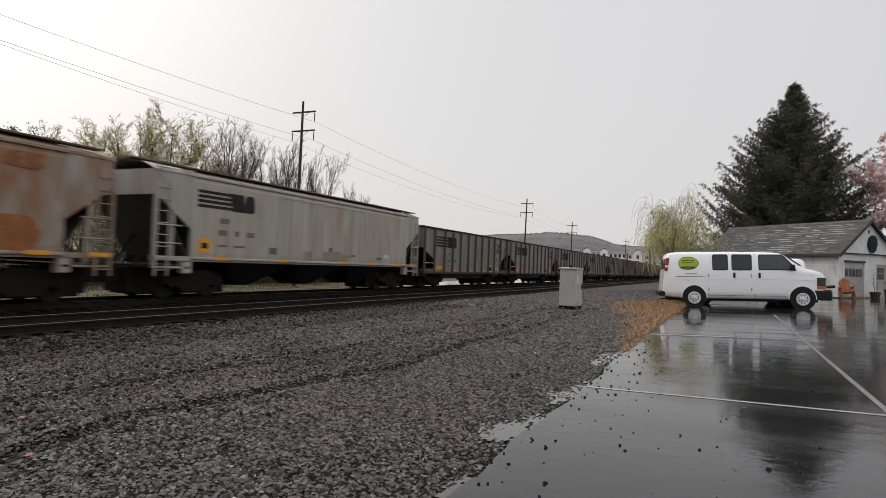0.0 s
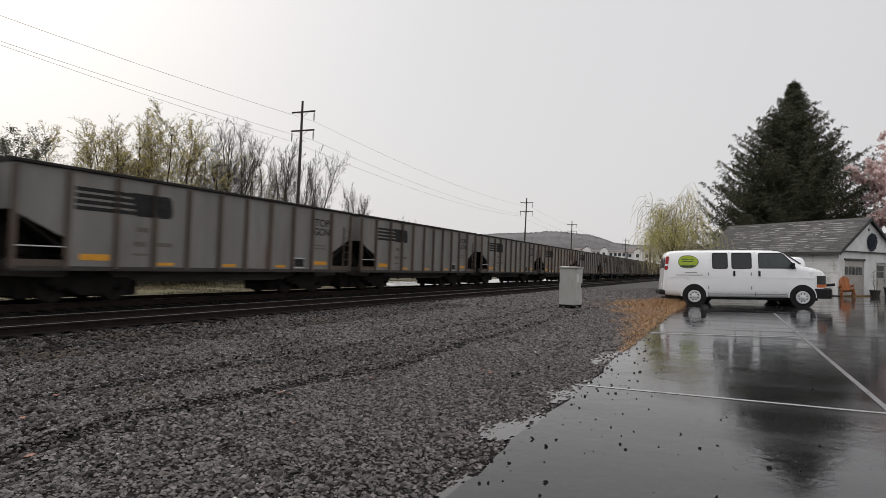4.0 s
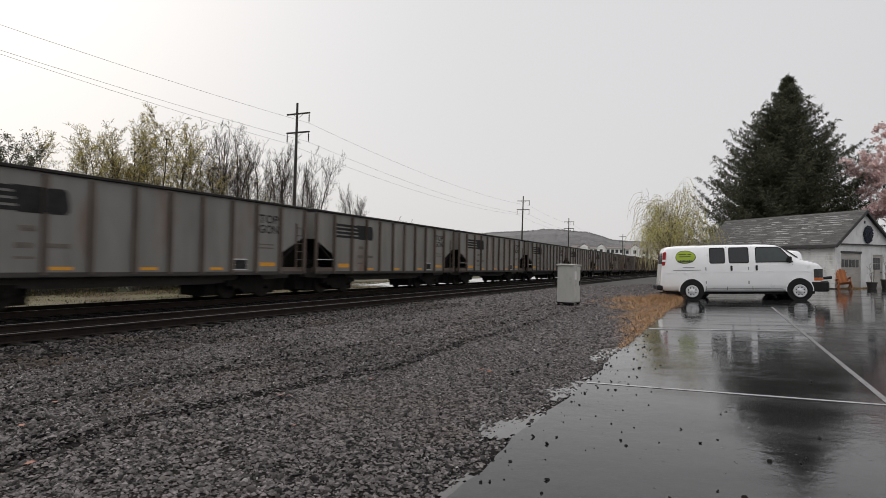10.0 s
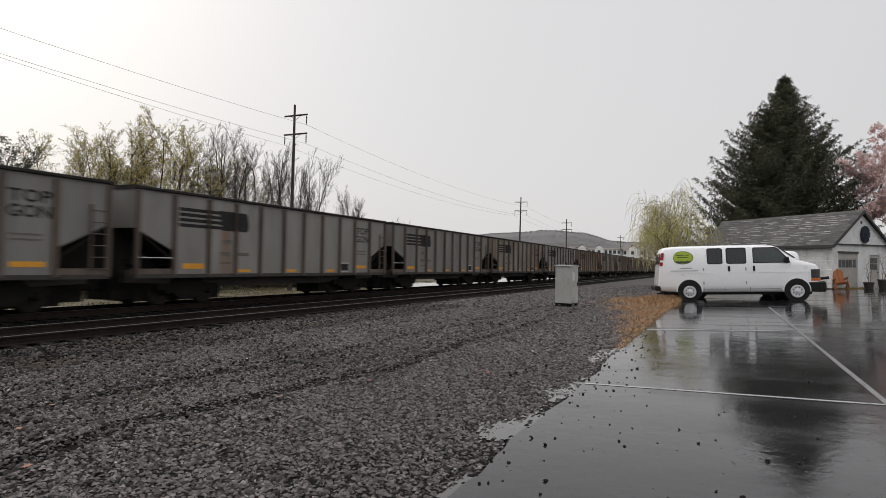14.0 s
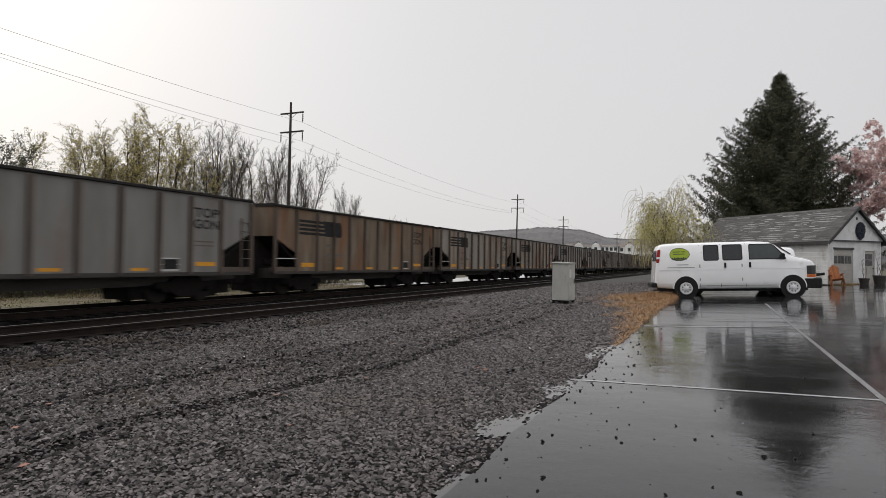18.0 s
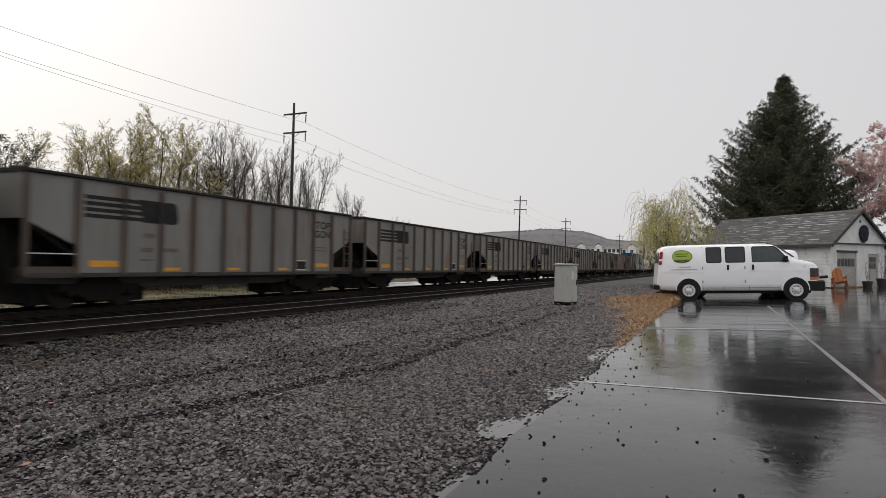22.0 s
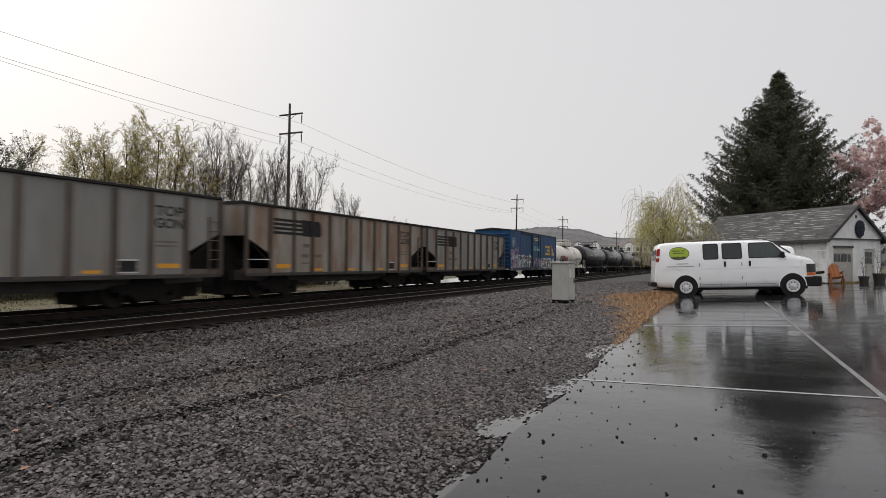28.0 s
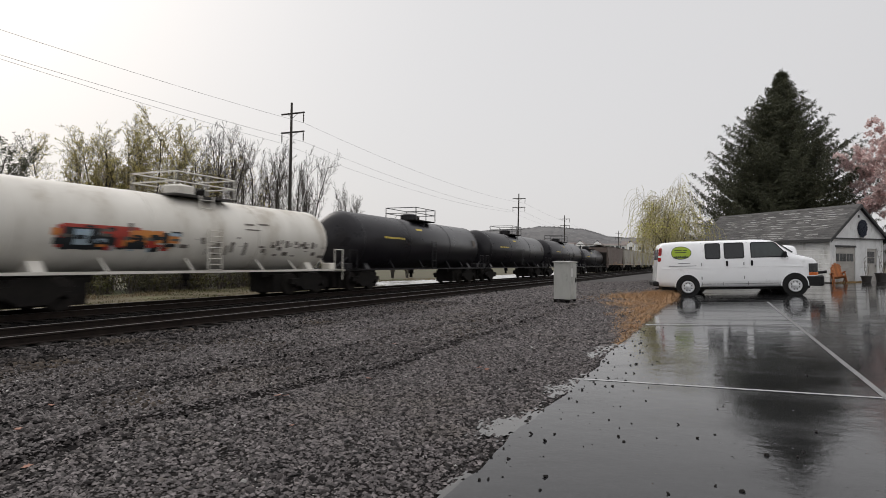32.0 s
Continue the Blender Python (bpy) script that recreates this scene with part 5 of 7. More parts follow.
        part("mirror_arm", rod((1.66, s * 0.95, 1.42), (1.64, s * 1.06, 1.46), 0.03), trim, v)
    # windscreen and rear glass
    part("windscreen", loft([[(1.42, -0.78, 1.972), (1.42, 0.78, 1.972), (1.40, 0.78, 1.955), (1.40, -0.78, 1.955)], [(1.99, -0.84, 1.592), (1.99, 0.84, 1.592), (1.97, 0.84, 1.57), (1.97, -0.84, 1.57)]]), glass, v, "raked windscreen")
    for s in (-1, 1):
        part("rear_window", box(-3.275, -3.23, s * 0.08, s * 0.76, 1.42, 1.84, 0.02), glass, v)
    part("rear_bumper", box(-3.42, -3.15, -0.98, 0.98, 0.42, 0.62, 0.04), trim, v, "black rear bumper")
    part("front_bumper", box(2.62, 3.14, -0.98, 0.98, 0.33, 0.74, 0.06), trim, v, "black front bumper")
    part("bumper_end", box(2.40, 2.95, -1.015, -0.9, 0.34, 0.72, 0.03), trim, v)
    part("bumper_end", box(2.40, 2.95, 0.9, 1.015, 0.34, 0.72, 0.03), trim, v)
    g = part("grille", box(2.80, 2.905, -0.60, 0.60, 0.74, 1.10, 0.02), trim, v, "black grille")
    part("grille_bar", box(2.90, 2.915, -0.60, 0.60, 0.90, 0.94), alloy, g)
    part("plough_mount", rod((2.9, -0.4, 0.82), (3.45, -0.4, 0.86), 0.05), trim, v)
    part("floor_pan", box(-3.0, 2.6, -0.75, 0.75, 0.24, 0.40), trim, v)
    part("axle", rod((-1.97, -0.85, 0.37), (-1.97, 0.85, 0.37), 0.05), trim, v)
    part("axle", rod((1.97, -0.85, 0.37), (1.97, 0.85, 0.37), 0.05), trim, v)
    part("exhaust", rod((-3.3, -0.6, 0.3), (-2.0, -0.6, 0.3), 0.03), trim, v)
    # decal on the rear quarter
    for s in (-1,):
        oval = [(-2.20 + 0.42 * math.cos(6.283 * i / 28), 1.66 + 0.24 * math.sin(6.283 * i / 28)) for i in range(28)]
        d = side_panel("oval_decal", oval, dgreen, s, 0.004, label="lime-green oval decal with a dark edge")
        oval = [(-2.20 + 0.395 * math.cos(6.283 * i / 28), 1.665 + 0.215 * math.sin(6.283 * i / 28)) for i in range(28)]
        side_panel("oval_field", oval, green, s, 0.008, d)
        for i in range(7):
            x = -2.46 + i * 0.085
            side_panel("decal_shrub", [(x - 0.045, 1.47), (x + 0.045, 1.47), (x + 0.035, 1.52 + 0.02 * (i % 3)), (x, 1.545 + 0.015 * (i % 2)), (x - 0.035, 1.52)], dgreen, s, 0.012, d)
        for k, (a, b, z) in enumerate(((-2.45, -2.15, 1.74), (-2.1, -1.95, 1.74), (-2.42, -1.98, 1.66))):
            side_panel("decal_bar", [(a, z), (b, z), (b, z + 0.03), (a, z + 0.03)], dgreen, s, 0.012, d)
        side_panel("decal_bar", [(-2.3, 1.265), (-1.85, 1.265), (-1.85, 1.29), (-2.3, 1.29)], grey, s, 0.010)
        side_panel("decal_bar", [(-2.72, 1.17), (-1.62, 1.17), (-1.62, 1.19), (-2.72, 1.19)], grey, s, 0.012)
    for x in (-2.0, -0.5, 0.8):
        part("roof_bead", box(x - 0.3, x + 0.3, -0.4, 0.4, 2.085, 2.094), white, v)
    # short overhangs and a tall body
    for ob in v.children_recursive:
        for c in ob.data.vertices:
            x, z = c.co.x, c.co.z
            if x < -2.4 and z > 0.75:            # the tail leans forward
                x += 0.19 * min(1.0, (-2.4 - x) / 0.6) * (z - 0.75) / 1.3
            c.co.x = 2.42 + (x - 2.42) * 0.84 if x > 2.42 else -2.5 + (x + 2.5) * 0.88 if x < -2.5 else x
            if z > 0.75:
                c.co.z = 0.75 + (z - 0.75) * 1.12
    return v


VAN = make_van()
second = copy_thing(VAN, lot_pose(0.72, 30.5, 190.0) @ Matrix.Diagonal((0.82, 0.95, 0.91, 1)))
for ob in [o for o in second.children if o.name.startswith("tail_lamp")]:
    bpy.data.objects.remove(ob)
tagged(second, "shorter white van parked close behind the first, facing away")


# ---- white garage with a shingled gable roof ----
def make_shed():
    wall = mat("white_painted_siding", (0.74, 0.74, 0.73), (0.60, 0.60, 0.59), 3, 0.6, 0.75, bump=0.1, c3=(0.36, 0.35, 0.32), scale3=1.1, amount3=0.3, stretch=(1, 1, 0.5))
    shingle = mat("worn_grey_shingle", (0.048, 0.0465, 0.0455), (0.085, 0.082, 0.08), 6, 0.65, 0.85, bump=0.3, rnd=0.3, stretch=(3.5, 0.7, 1), c3=(0.20, 0.195, 0.19), scale3=2.6, amount3=0.25)
    dark = mat("dark_roof_trim", (0.05, 0.05, 0.05), None, 5, 0.7)
    glass = mat("dark_window_glass", (0.02, 0.022, 0.024), None, 3, 0.08)
    door = mat("pale_grey_door_paint", (0.42, 0.40, 0.37), (0.33, 0.31, 0.28), 3, 0.55, 0.7)
    al = 47.6
    # local x runs along the gable end, local y back along the ridge
    HW, LEN, EH, RISE = 2.06, 10.25, 2.65, 1.80
    m = Matrix.Translation((5.93, 40.0, lot_z(5.93, 40.0))) @ pose(0, 0, 0, 0, 0, 90 - al)
    h = thing("garage", "white wooden garage with a worn grey shingled gable roof", "garage", m)
    W = 2 * HW
    t = 0.12
    # front (gable) wall with an opening for the big door and a small door
    def gable(y0, y1, openings, name):
        tops = lambda x: EH + RISE * (1 - abs(x - HW) / HW)
        xs = sorted({0, HW, W, *[o for a in openings for o in a[:2]]})
        bm = bmesh.new()
        for a, b in zip(xs, xs[1:]):
            head = [o[2] for o in openings if o[0] <= a and b <= o[1]]
            z0 = head[0] if head else 0.0
            prism([(a, z0), (b, z0), (b, tops(b)), (a, tops(a))], y0, y1, bm, "Y")
        bmesh.ops.remove_doubles(bm, verts=bm.verts[:], dist=0.001)
        return part(name, bm, wall, h)
    gable(0, t, [(0.45, 1.95, 2.05), (2.85, 3.65, 2.0)], "gable_wall")
    gable(LEN - t, LEN, [], "rear_wall")
    part("side_wall", box(0, t, t, LEN - t, 0, EH), wall, h)
    part("side_wall", box(W - t, W, t, LEN - t, 0, EH), wall, h)
    for i in range(9):
        z = 0.3 + i * 0.26
        part("siding_lap", prism([(0, z), (-0.012, z), (0, z + 0.03)], 0, LEN, axis="Y"), wall, h)
    part("corner_board", box(-0.02, 0.1, -0.02, 0.0, 0, EH), wall, h)
    part("corner_board", box(W - 0.1, W + 0.02, -0.02, 0.0, 0, EH), wall, h)
    # doors
    d = part("garage_door", box(0.45, 1.95, 0.05, 0.1, 0, 2.05), door, h, "pale panelled garage door with a row of panes")
    for i in range(5):
        x = 0.55 + i * 0.27
        part("pane", box(x, x + 0.2, 0.03, 0.05, 1.25, 1.68), glass, d)
    for z in (0.45, 0.9, 1.15, 1.75):
        part("door_panel_rail", box(0.47, 1.93, 0.035, 0.05, z - 0.03, z + 0.03), door, d)
    part("door_head", box(0.40, 2.0, -0.03, 0.0, 2.05, 2.16), dark, h)
    d2 = part("side_door", box(2.85, 3.65, 0.05, 0.1, 0, 2.0), door, h, "pale door with a six-pane window")
    for i in range(3):
        for j in range(2):
            part("pane", box(2.98 + i * 0.19, 3.14 + i * 0.19, 0.035, 0.05, 1.15 + j * 0.36, 1.47 + j * 0.36), glass, d2)
    part("door_knob", spin([(0, 0.02), (-0.05, 0.035), (-0.07, 0.02)], "Y", 10, (3.56, 0.05, 1.0)), dark, d2)
    for x0, x1 in ((2.77, 2.85), (3.65, 3.73)):
        part("door_casing", box(x0, x1, -0.02, 0.0, 0, 2.08), wall, h)
    # side window seen beside the van
    w = part("side_window", box(-0.03, 0.0, 3.2, 3.95, 1.05, 1.95), wall, h, "small dark window in a white frame")
    for j in range(2):
        part("pane", box(-0.04, -0.03, 3.28, 3.87, 1.12 + j * 0.4, 1.47 + j * 0.4), glass, w)
    # wreath on the gable: an oval dark ring
    needles = mat("dark_blue_green_wreath", (0.012, 0.016, 0.03), (0.02, 0.028, 0.045), 20, 0.7, bump=0.5)
    bm = bmesh.new()
    rng = random.Random(3)
    for i in range(520):
        a = rng.uniform(0, 6.283)
        r = rng.uniform(0.10, 0.40)
        c = Vector((HW + 0.22 + r * math.cos(a) * 0.78, -0.19 + rng.uniform(-0.05, 0.05), EH + 0.50 + r * math.sin(a) * 1.25))
        bmesh.ops.create_icosphere(bm, subdivisions=1, radius=rng.uniform(0.03, 0.06), matrix=Matrix.Translation(c))
    wr = part("wreath", bm, needles)
    wr.matrix_basis = m
    tagged(wr, "dark oval wreath hung on the white gable", "wreath")
    part("gable_panel", prism([(-0.05, EH - 0.06), (W + 0.05, EH - 0.06), (W + 0.05, EH), (HW, EH + RISE - 0.1), (-0.05, EH)], -0.12, -0.002, axis="Y"), wall, h, "white upper gable that stands proud of the wall")
    part("gable_belt", box(-0.05, W + 0.05, -0.14, -0.002, EH - 0.12, EH - 0.062), dark, h)
    part("vent_slat", box(HW - 0.05, HW + 0.05, -0.15, -0.12, EH + 1.12, EH + 1.28), dark, h)
    # roof: two decks, fascia, ridge cap, shingle courses
    ov, drop = 0.28, RISE / HW
    sl = math.hypot(HW, RISE)
    ux, uz = HW / sl, RISE / sl
    for s in (-1, 1):
        ex = HW + s * (HW + ov)
        ez = EH - ov * drop
        part("roof_deck", prism([(HW, EH + RISE), (HW, EH + RISE + 0.08), (ex, ez + 0.08), (ex, ez)], -0.3, LEN + 0.25, axis="Y"), dark, h)
        part("rake_board", prism([(HW, EH + RISE - 0.08), (HW, EH + RISE + 0.06), (ex, ez + 0.06), (ex, ez - 0.10)], -0.33, -0.3, axis="Y"), dark, h)
        part("eave_board", box(ex - 0.02 * s, ex + 0.015 * s, -0.3, LEN + 0.25, ez - 0.06, ez + 0.05), dark, h)
    part("ridge_cap", prism([(HW - 0.16, EH + RISE - 0.02), (HW, EH + RISE + 0.12), (HW + 0.16, EH + RISE - 0.02), (HW, EH + RISE + 0.06)], -0.32, LEN + 0.27, axis="Y"), shingle, h)
    # shingles on the slope that faces the lot; wide tabs, each a piece of its own
    rng = random.Random(8)
    rows, cols = 15, 19
    length = sl * (HW + ov) / HW
    rot = Matrix(((ux, 0, -uz, 0), (0, 1, 0, 0), (uz, 0, ux, 0), (0, 0, 0, 1)))
    base = None
    pitch = (LEN + 0.5) / cols
    for r in range(rows):
        for k in range(cols + (r % 2)):
            y = -0.3 + (k - 0.5 * (r % 2)) * pitch
            y0, y1 = max(y, -0.3), min(y + pitch, LEN + 0.22)
            if y1 - y0 < 0.05:
                continue
            d = length * r / rows
            p = Vector((-ov + d * ux, (y0 + y1) / 2, EH - ov * drop + d * uz + 0.085))
            mm = Matrix.Translation(p) @ rot @ pose(0, 0, 0, rng.uniform(-0.25, 0.25), rng.uniform(-1.2, 0.4), 0)
            full = abs((y1 - y0) - pitch) < 0.01
            if base is None and full:
                base = part("shingle", prism([(0, 0.0), (0, 0.016), (length / rows + 0.05, 0.006), (length / rows + 0.05, -0.004)], -pitch / 2 + 0.004, pitch / 2 - 0.004, axis="Y"), shingle, h, m=mm)
            elif full:
                sharing("shingle", base, h, mm)
            else:
                hw = (y1 - y0) / 2 - 0.004
                part("shingle", prism([(0, 0.0), (0, 0.016), (length / rows + 0.05, 0.006), (length / rows + 0.05, -0.004)], -hw, hw, axis="Y"), shingle, h, m=mm)
    # worn butt edges that show pale along the courses
    pale = mat("worn_pale_shingle_edge", (0.42, 0.415, 0.40), (0.26, 0.255, 0.25), 8, 0.75, 0.9, rnd=0.35)
    strips = []
    for k in range(110):
        r = rng.randrange(1, rows)
        d = length * r / rows - rng.uniform(0.0, 0.05)
        y = rng.uniform(0.1, LEN - 1.3) if rng.random() < 0.5 else rng.betavariate(2, 3) * (LEN - 1.3)
        mm = Matrix.Translation((-ov + d * ux, y, EH - ov * drop + d * uz + 0.104)) @ rot
        if k < 5:
            w = (0.25, 0.4, 0.6, 0.85, 1.15)[k]
            strips.append(part("worn_edge", prism([(0, 0), (0.03, 0.006), (w * 0.4, -0.004), (w * 0.9, 0.004), (w, 0.02), (w * 0.7, 0.05), (w * 0.3, 0.035), (0.02, 0.03)], 0, 0.004, axis="Z"), pale, h, "pale worn shingle edge"))
            for c in strips[-1].data.vertices:
                c.co.x, c.co.y = c.co.y, c.co.x
            strips[-1].matrix_basis = mm
        else:
            sharing("worn_edge", strips[rng.randrange(5)], h, mm)
    part("far_roofing", prism([(HW, EH + RISE + 0.085), (HW, EH + RISE + 0.10), (W + ov, EH - ov * drop + 0.10), (W + ov, EH - ov * drop + 0.085)], -0.3, LEN + 0.25, axis="Y"), shingle, h)
    part("foundation", box(-0.04, W + 0.04, -0.04, LEN + 0.04, -0.3, 0.05), M["sill"], h)
    return m


SHED = make_shed()


def shed_at(x, y):
    p = SHED @ Vector((x, y, 0))
    return p.x, p.y, lot_z(p.x, p.y)


def make_shed_clutter():
    wood = mat("orange_stained_wood", (0.42, 0.15, 0.045), (0.32, 0.11, 0.035), 6, 0.5, 0.65, stretch=(1, 1, 0.3), bump=0.2, rnd=0.2)
    pot = mat("dark_planter_plastic", (0.03, 0.026, 0.024), (0.045, 0.04, 0.036), 5, 0.5)
    soil = mat("wet_soil", (0.025, 0.018, 0.013), (0.04, 0.03, 0.02), 14, 0.8, bump=0.6)
    twig = mat("bare_twig_bark", (0.16, 0.13, 0.10), (0.10, 0.08, 0.06), 10, 0.75)
    straw = mat("straw_mulch", (0.36, 0.24, 0.09), (0.26, 0.16, 0.06), 12, 0.8)
    # slatted chairs stacked against the corner
    for k, (x, y, turn, lean) in enumerate(((0.0, -0.62, 150, -14), (0.2, -0.42, 158, -8))):
        px, py, pz = shed_at(x, y)
        c = thing("slatted_chair", "orange wooden slatted garden chair folded against the garage", "chair", Matrix.Translation((px, py, pz)) @ pose(0, 0, 0, lean, -10, 90 - 47.6 + turn - 190) @ Matrix.Diagonal((0.9, 0.8, 1.0, 1)), "garden chairs by the garage")
        for i in range(5):
            part("back_slat", box(-0.26 + i * 0.115, -0.17 + i * 0.115, 0.3, 0.325, 0.35, 1.12 + 0.05 * (2 - abs(2 - i)), 0.006), wood, c)
        for z in (0.5, 0.95):
            part("back_rail", box(-0.3, 0.34, 0.325, 0.35, z, z + 0.07), wood, c)
        for i in range(5):
            part("seat_slat", box(-0.3, 0.34, -0.2 + i * 0.1, -0.12 + i * 0.1, 0.36 - 0.012 * i, 0.38 - 0.012 * i, 0.004), wood, c)
        for s in (-0.32, 0.34):
            part("front_leg", box(s, s + 0.03, -0.25, -0.17, 0, 0.58), wood, c)
            part("rear_leg", prism([(-0.2, 0.3), (-0.2, 0.38), (0.5, 0.06), (0.5, 0.0), (0.42, 0.0)], s, s + 0.03), wood, c)
            part("arm_rest", box(s - 0.05, s + 0.09, -0.32, 0.36, 0.58, 0.605, 0.01), wood, c)
    rng = random.Random(11)

    def planter(x, y, r, hh, stems, th, lab):
        px, py, pz = shed_at(x, y)
        p = thing("planter", lab, "planter", Matrix.Translation((px, py, pz)), "planters before the garage")
        part("pot", spin([(0, r * 0.78), (hh - 0.06, r), (hh - 0.06, r * 1.08), (hh, r * 1.08), (hh, r * 0.95), (hh - 0.05, r * 0.94)], "Z", 20), pot, p)
        part("soil", spin([(hh - 0.08, r * 0.93), (hh - 0.05, r * 0.5), (hh - 0.045, 0.02)], "Z", 16), soil, p)
        for k in range(stems):
            a, lean = rng.uniform(0, 6.28), rng.uniform(0.02, 0.3)
            p0 = Vector((rng.uniform(-0.1, 0.1), rng.uniform(-0.1, 0.1), hh - 0.06))
            bm = bmesh.new()
            q = p0
            for i in range(4):
                n = q + Vector((math.cos(a) * lean * 0.3, math.sin(a) * lean * 0.3, th / 4)) + Vector((rng.uniform(-0.05, 0.05), rng.uniform(-0.05, 0.05), 0))
                rod(q, n, 0.016 - 0.003 * i, 0.013 - 0.003 * i, 5, bm, False)
                for j in range(2):
                    rod(n, n + Vector((rng.uniform(-0.18, 0.18), rng.uniform(-0.18, 0.18), rng.uniform(0.05, 0.25))), 0.006, 0.003, 4, bm, False)
                q = n
            part("stem", bm, twig, p)

    planter(2.55, -1.1, 0.33, 0.5, 4, 1.25, "dark round planter with bare upright stems")
    planter(1.75, -0.8, 0.26, 0.36, 3, 1.0, "small dark planter with bare twigs")
    planter(4.2, -0.9, 0.3, 0.25, 2, 0.3, "low dark planter beside the garage door")
    bm = bmesh.new()
    for k in range(520):
        x, y, z = shed_at(rng.uniform(0.1, 2.2), rng.uniform(-0.55, -0.1))
        a = rng.uniform(0, 6.28)
        rod((x, y, z), (x + 0.07 * math.cos(a), y + 0.07 * math.sin(a), z + rng.uniform(0.01, 0.1)), 0.006, 0.002, 3, bm, False)
    tagged(part("straw_mulch", bm, straw), "yellow straw mulch along the garage foot", "mulch", kind="stuff")


make_shed_clutter()


# ---- fast meshes for many small pieces ----
def many(name, verts, faces, material, parent=None, label=""):
    """verts (n, 3) and faces (m, k) as arrays."""
    me = bpy.data.meshes.new(name)
    verts, faces = np.asarray(verts, np.float32), np.asarray(faces, np.int32)
    me.vertices.add(len(verts))
    me.vertices.foreach_set("co", verts.ravel())
    k = faces.shape[1]
    me.loops.add(faces.size)
    me.loops.foreach_set("vertex_index", faces.ravel())
    me.polygons.add(len(faces))
    me.polygons.foreach_set("loop_start", np.arange(0, faces.size, k, dtype=np.int32))
    me.update(calc_edges=True)
    me.validate()
    me.materials.append(material)
    ob = new(name, me)
    if parent:
        ob.parent = parent
    if label:
        ob["label"] = label
    return ob


def limbs(segs, sides):
    """Tapered limbs: rows of (a, b, ra, rb)."""
    A = np.array([s[0] for s in segs], float)
    B = np.array([s[1] for s in segs], float)
    ra, rb = np.array([s[2] for s in segs]), np.array([s[3] for s in segs])
    d = B - A
    d /= np.linalg.norm(d, axis=1)[:, None] + 1e-9
    ref = np.where(np.abs(d[:, 2:3]) < 0.9, [[0, 0, 1.0]], [[1.0, 0, 0]])
    u = np.cross(d, ref)
    u /= np.linalg.norm(u, axis=1)[:, None]
    v = np.cross(d, u)
    th = 2 * np.pi * np.arange(sides) / sides
    off = np.cos(th)[None, :, None] * u[:, None] + np.sin(th)[None, :, None] * v[:, None]
    lo, hi = A[:, None] + off * ra[:, None, None], B[:, None] + off * rb[:, None, None]
    verts = np.concatenate([lo, hi], 1).reshape(-1, 3)
    base = (np.arange(len(segs)) * 2 * sides)[:, None]
    i = np.arange(sides)
    j = (i + 1) % sides
    f = np.stack([base + i, base + j, base + sides + j, base + sides + i], -1).reshape(-1, 4)
    return verts, f


def grow(rng, p, d, length, r, level, top, segs, spread=0.5, up=0.12, kids=(3, 4), shrink=0.66, mid=1.0):
    """A limb in three bent pieces, with side limbs along it."""
    n = 3 if level < 2 else 2
    q = p.copy()
    for i in range(n):
        d = (d + np.array([rng.normal(0, 0.09), rng.normal(0, 0.09), rng.normal(0, 0.05) + up * 0.35])).astype(float)
        d /= np.linalg.norm(d)
        e = q + d * length / n
        r1 = r * (1 - 0.22)
        segs.append((q.copy(), e.copy(), r, r1, level))
        if level < top and (i > 0 or level > 0):
            for k in range(rng.integers(kids[0], kids[1] + 1) if i == n - 1 else (1 if rng.random() < mid else 0)):
                side = rng.normal(0, 1, 3)
                side -= d * (side @ d)
                side /= np.linalg.norm(side) + 1e-9
                a = spread * rng.uniform(0.6, 1.25)
                nd = d * math.cos(a) + side * math.sin(a) + np.array([0, 0, up])
                grow(rng, e.copy(), nd / np.linalg.norm(nd), length * shrink * rng.uniform(0.75, 1.15), r1 * 0.58, level + 1, top, segs, spread, up, kids, shrink, mid)
        q, r = e, r1


BARK = mat("dark_wet_bark", (0.03, 0.026, 0.022), (0.06, 0.05, 0.042), 9, 0.75, 0.9, bump=0.4, stretch=(2, 2, 0.5))
TWIG = mat("grey_brown_twigs", (0.055, 0.046, 0.04), (0.095, 0.08, 0.066), 5, 0.75, 0.9)
BUD = mat("yellow_green_buds", (0.43, 0.37, 0.12), (0.56, 0.48, 0.19), 3, 0.7, island=0.35, thin=0.5)
FIR = mat("dark_spruce_needles", (0.050, 0.055, 0.031), (0.082, 0.086, 0.048), 2.5, 0.7, 0.85, island=0.4, thin=0.15)
LEAF_DARK = mat("dark_grey_green_leaves", (0.075, 0.085, 0.055), (0.12, 0.125, 0.08), 3, 0.7, island=0.35, thin=0.4)
SHOOT = mat("olive_tan_shoots", (0.50, 0.45, 0.24), (0.36, 0.31, 0.15), 5, 0.7)
WILLOW = mat("yellow_green_willow_leaves", (0.56, 0.54, 0.09), (0.66, 0.60, 0.20), 2.5, 0.65, island=0.3, thin=0.5)
BLOSSOM = mat("pale_pink_blossom", (0.66, 0.49, 0.47), (0.84, 0.71, 0.69), 4, 0.7, island=0.25, thin=0.4)


def leaves(rng, pts, size, flat=0.4, n=1):
    """Small three-cornered leaves round points."""
    P = np.repeat(np.asarray(pts), n, 0)
    k = len(P)
    c = P + rng.normal(0, size * 1.2, (k, 3))
    v = c[:, None] + rng.normal(0, 1, (k, 3, 3)) * size * np.array([1, 1, 1 - flat])
    return v.reshape(-1, 3), np.arange(3 * k).reshape(-1, 3)


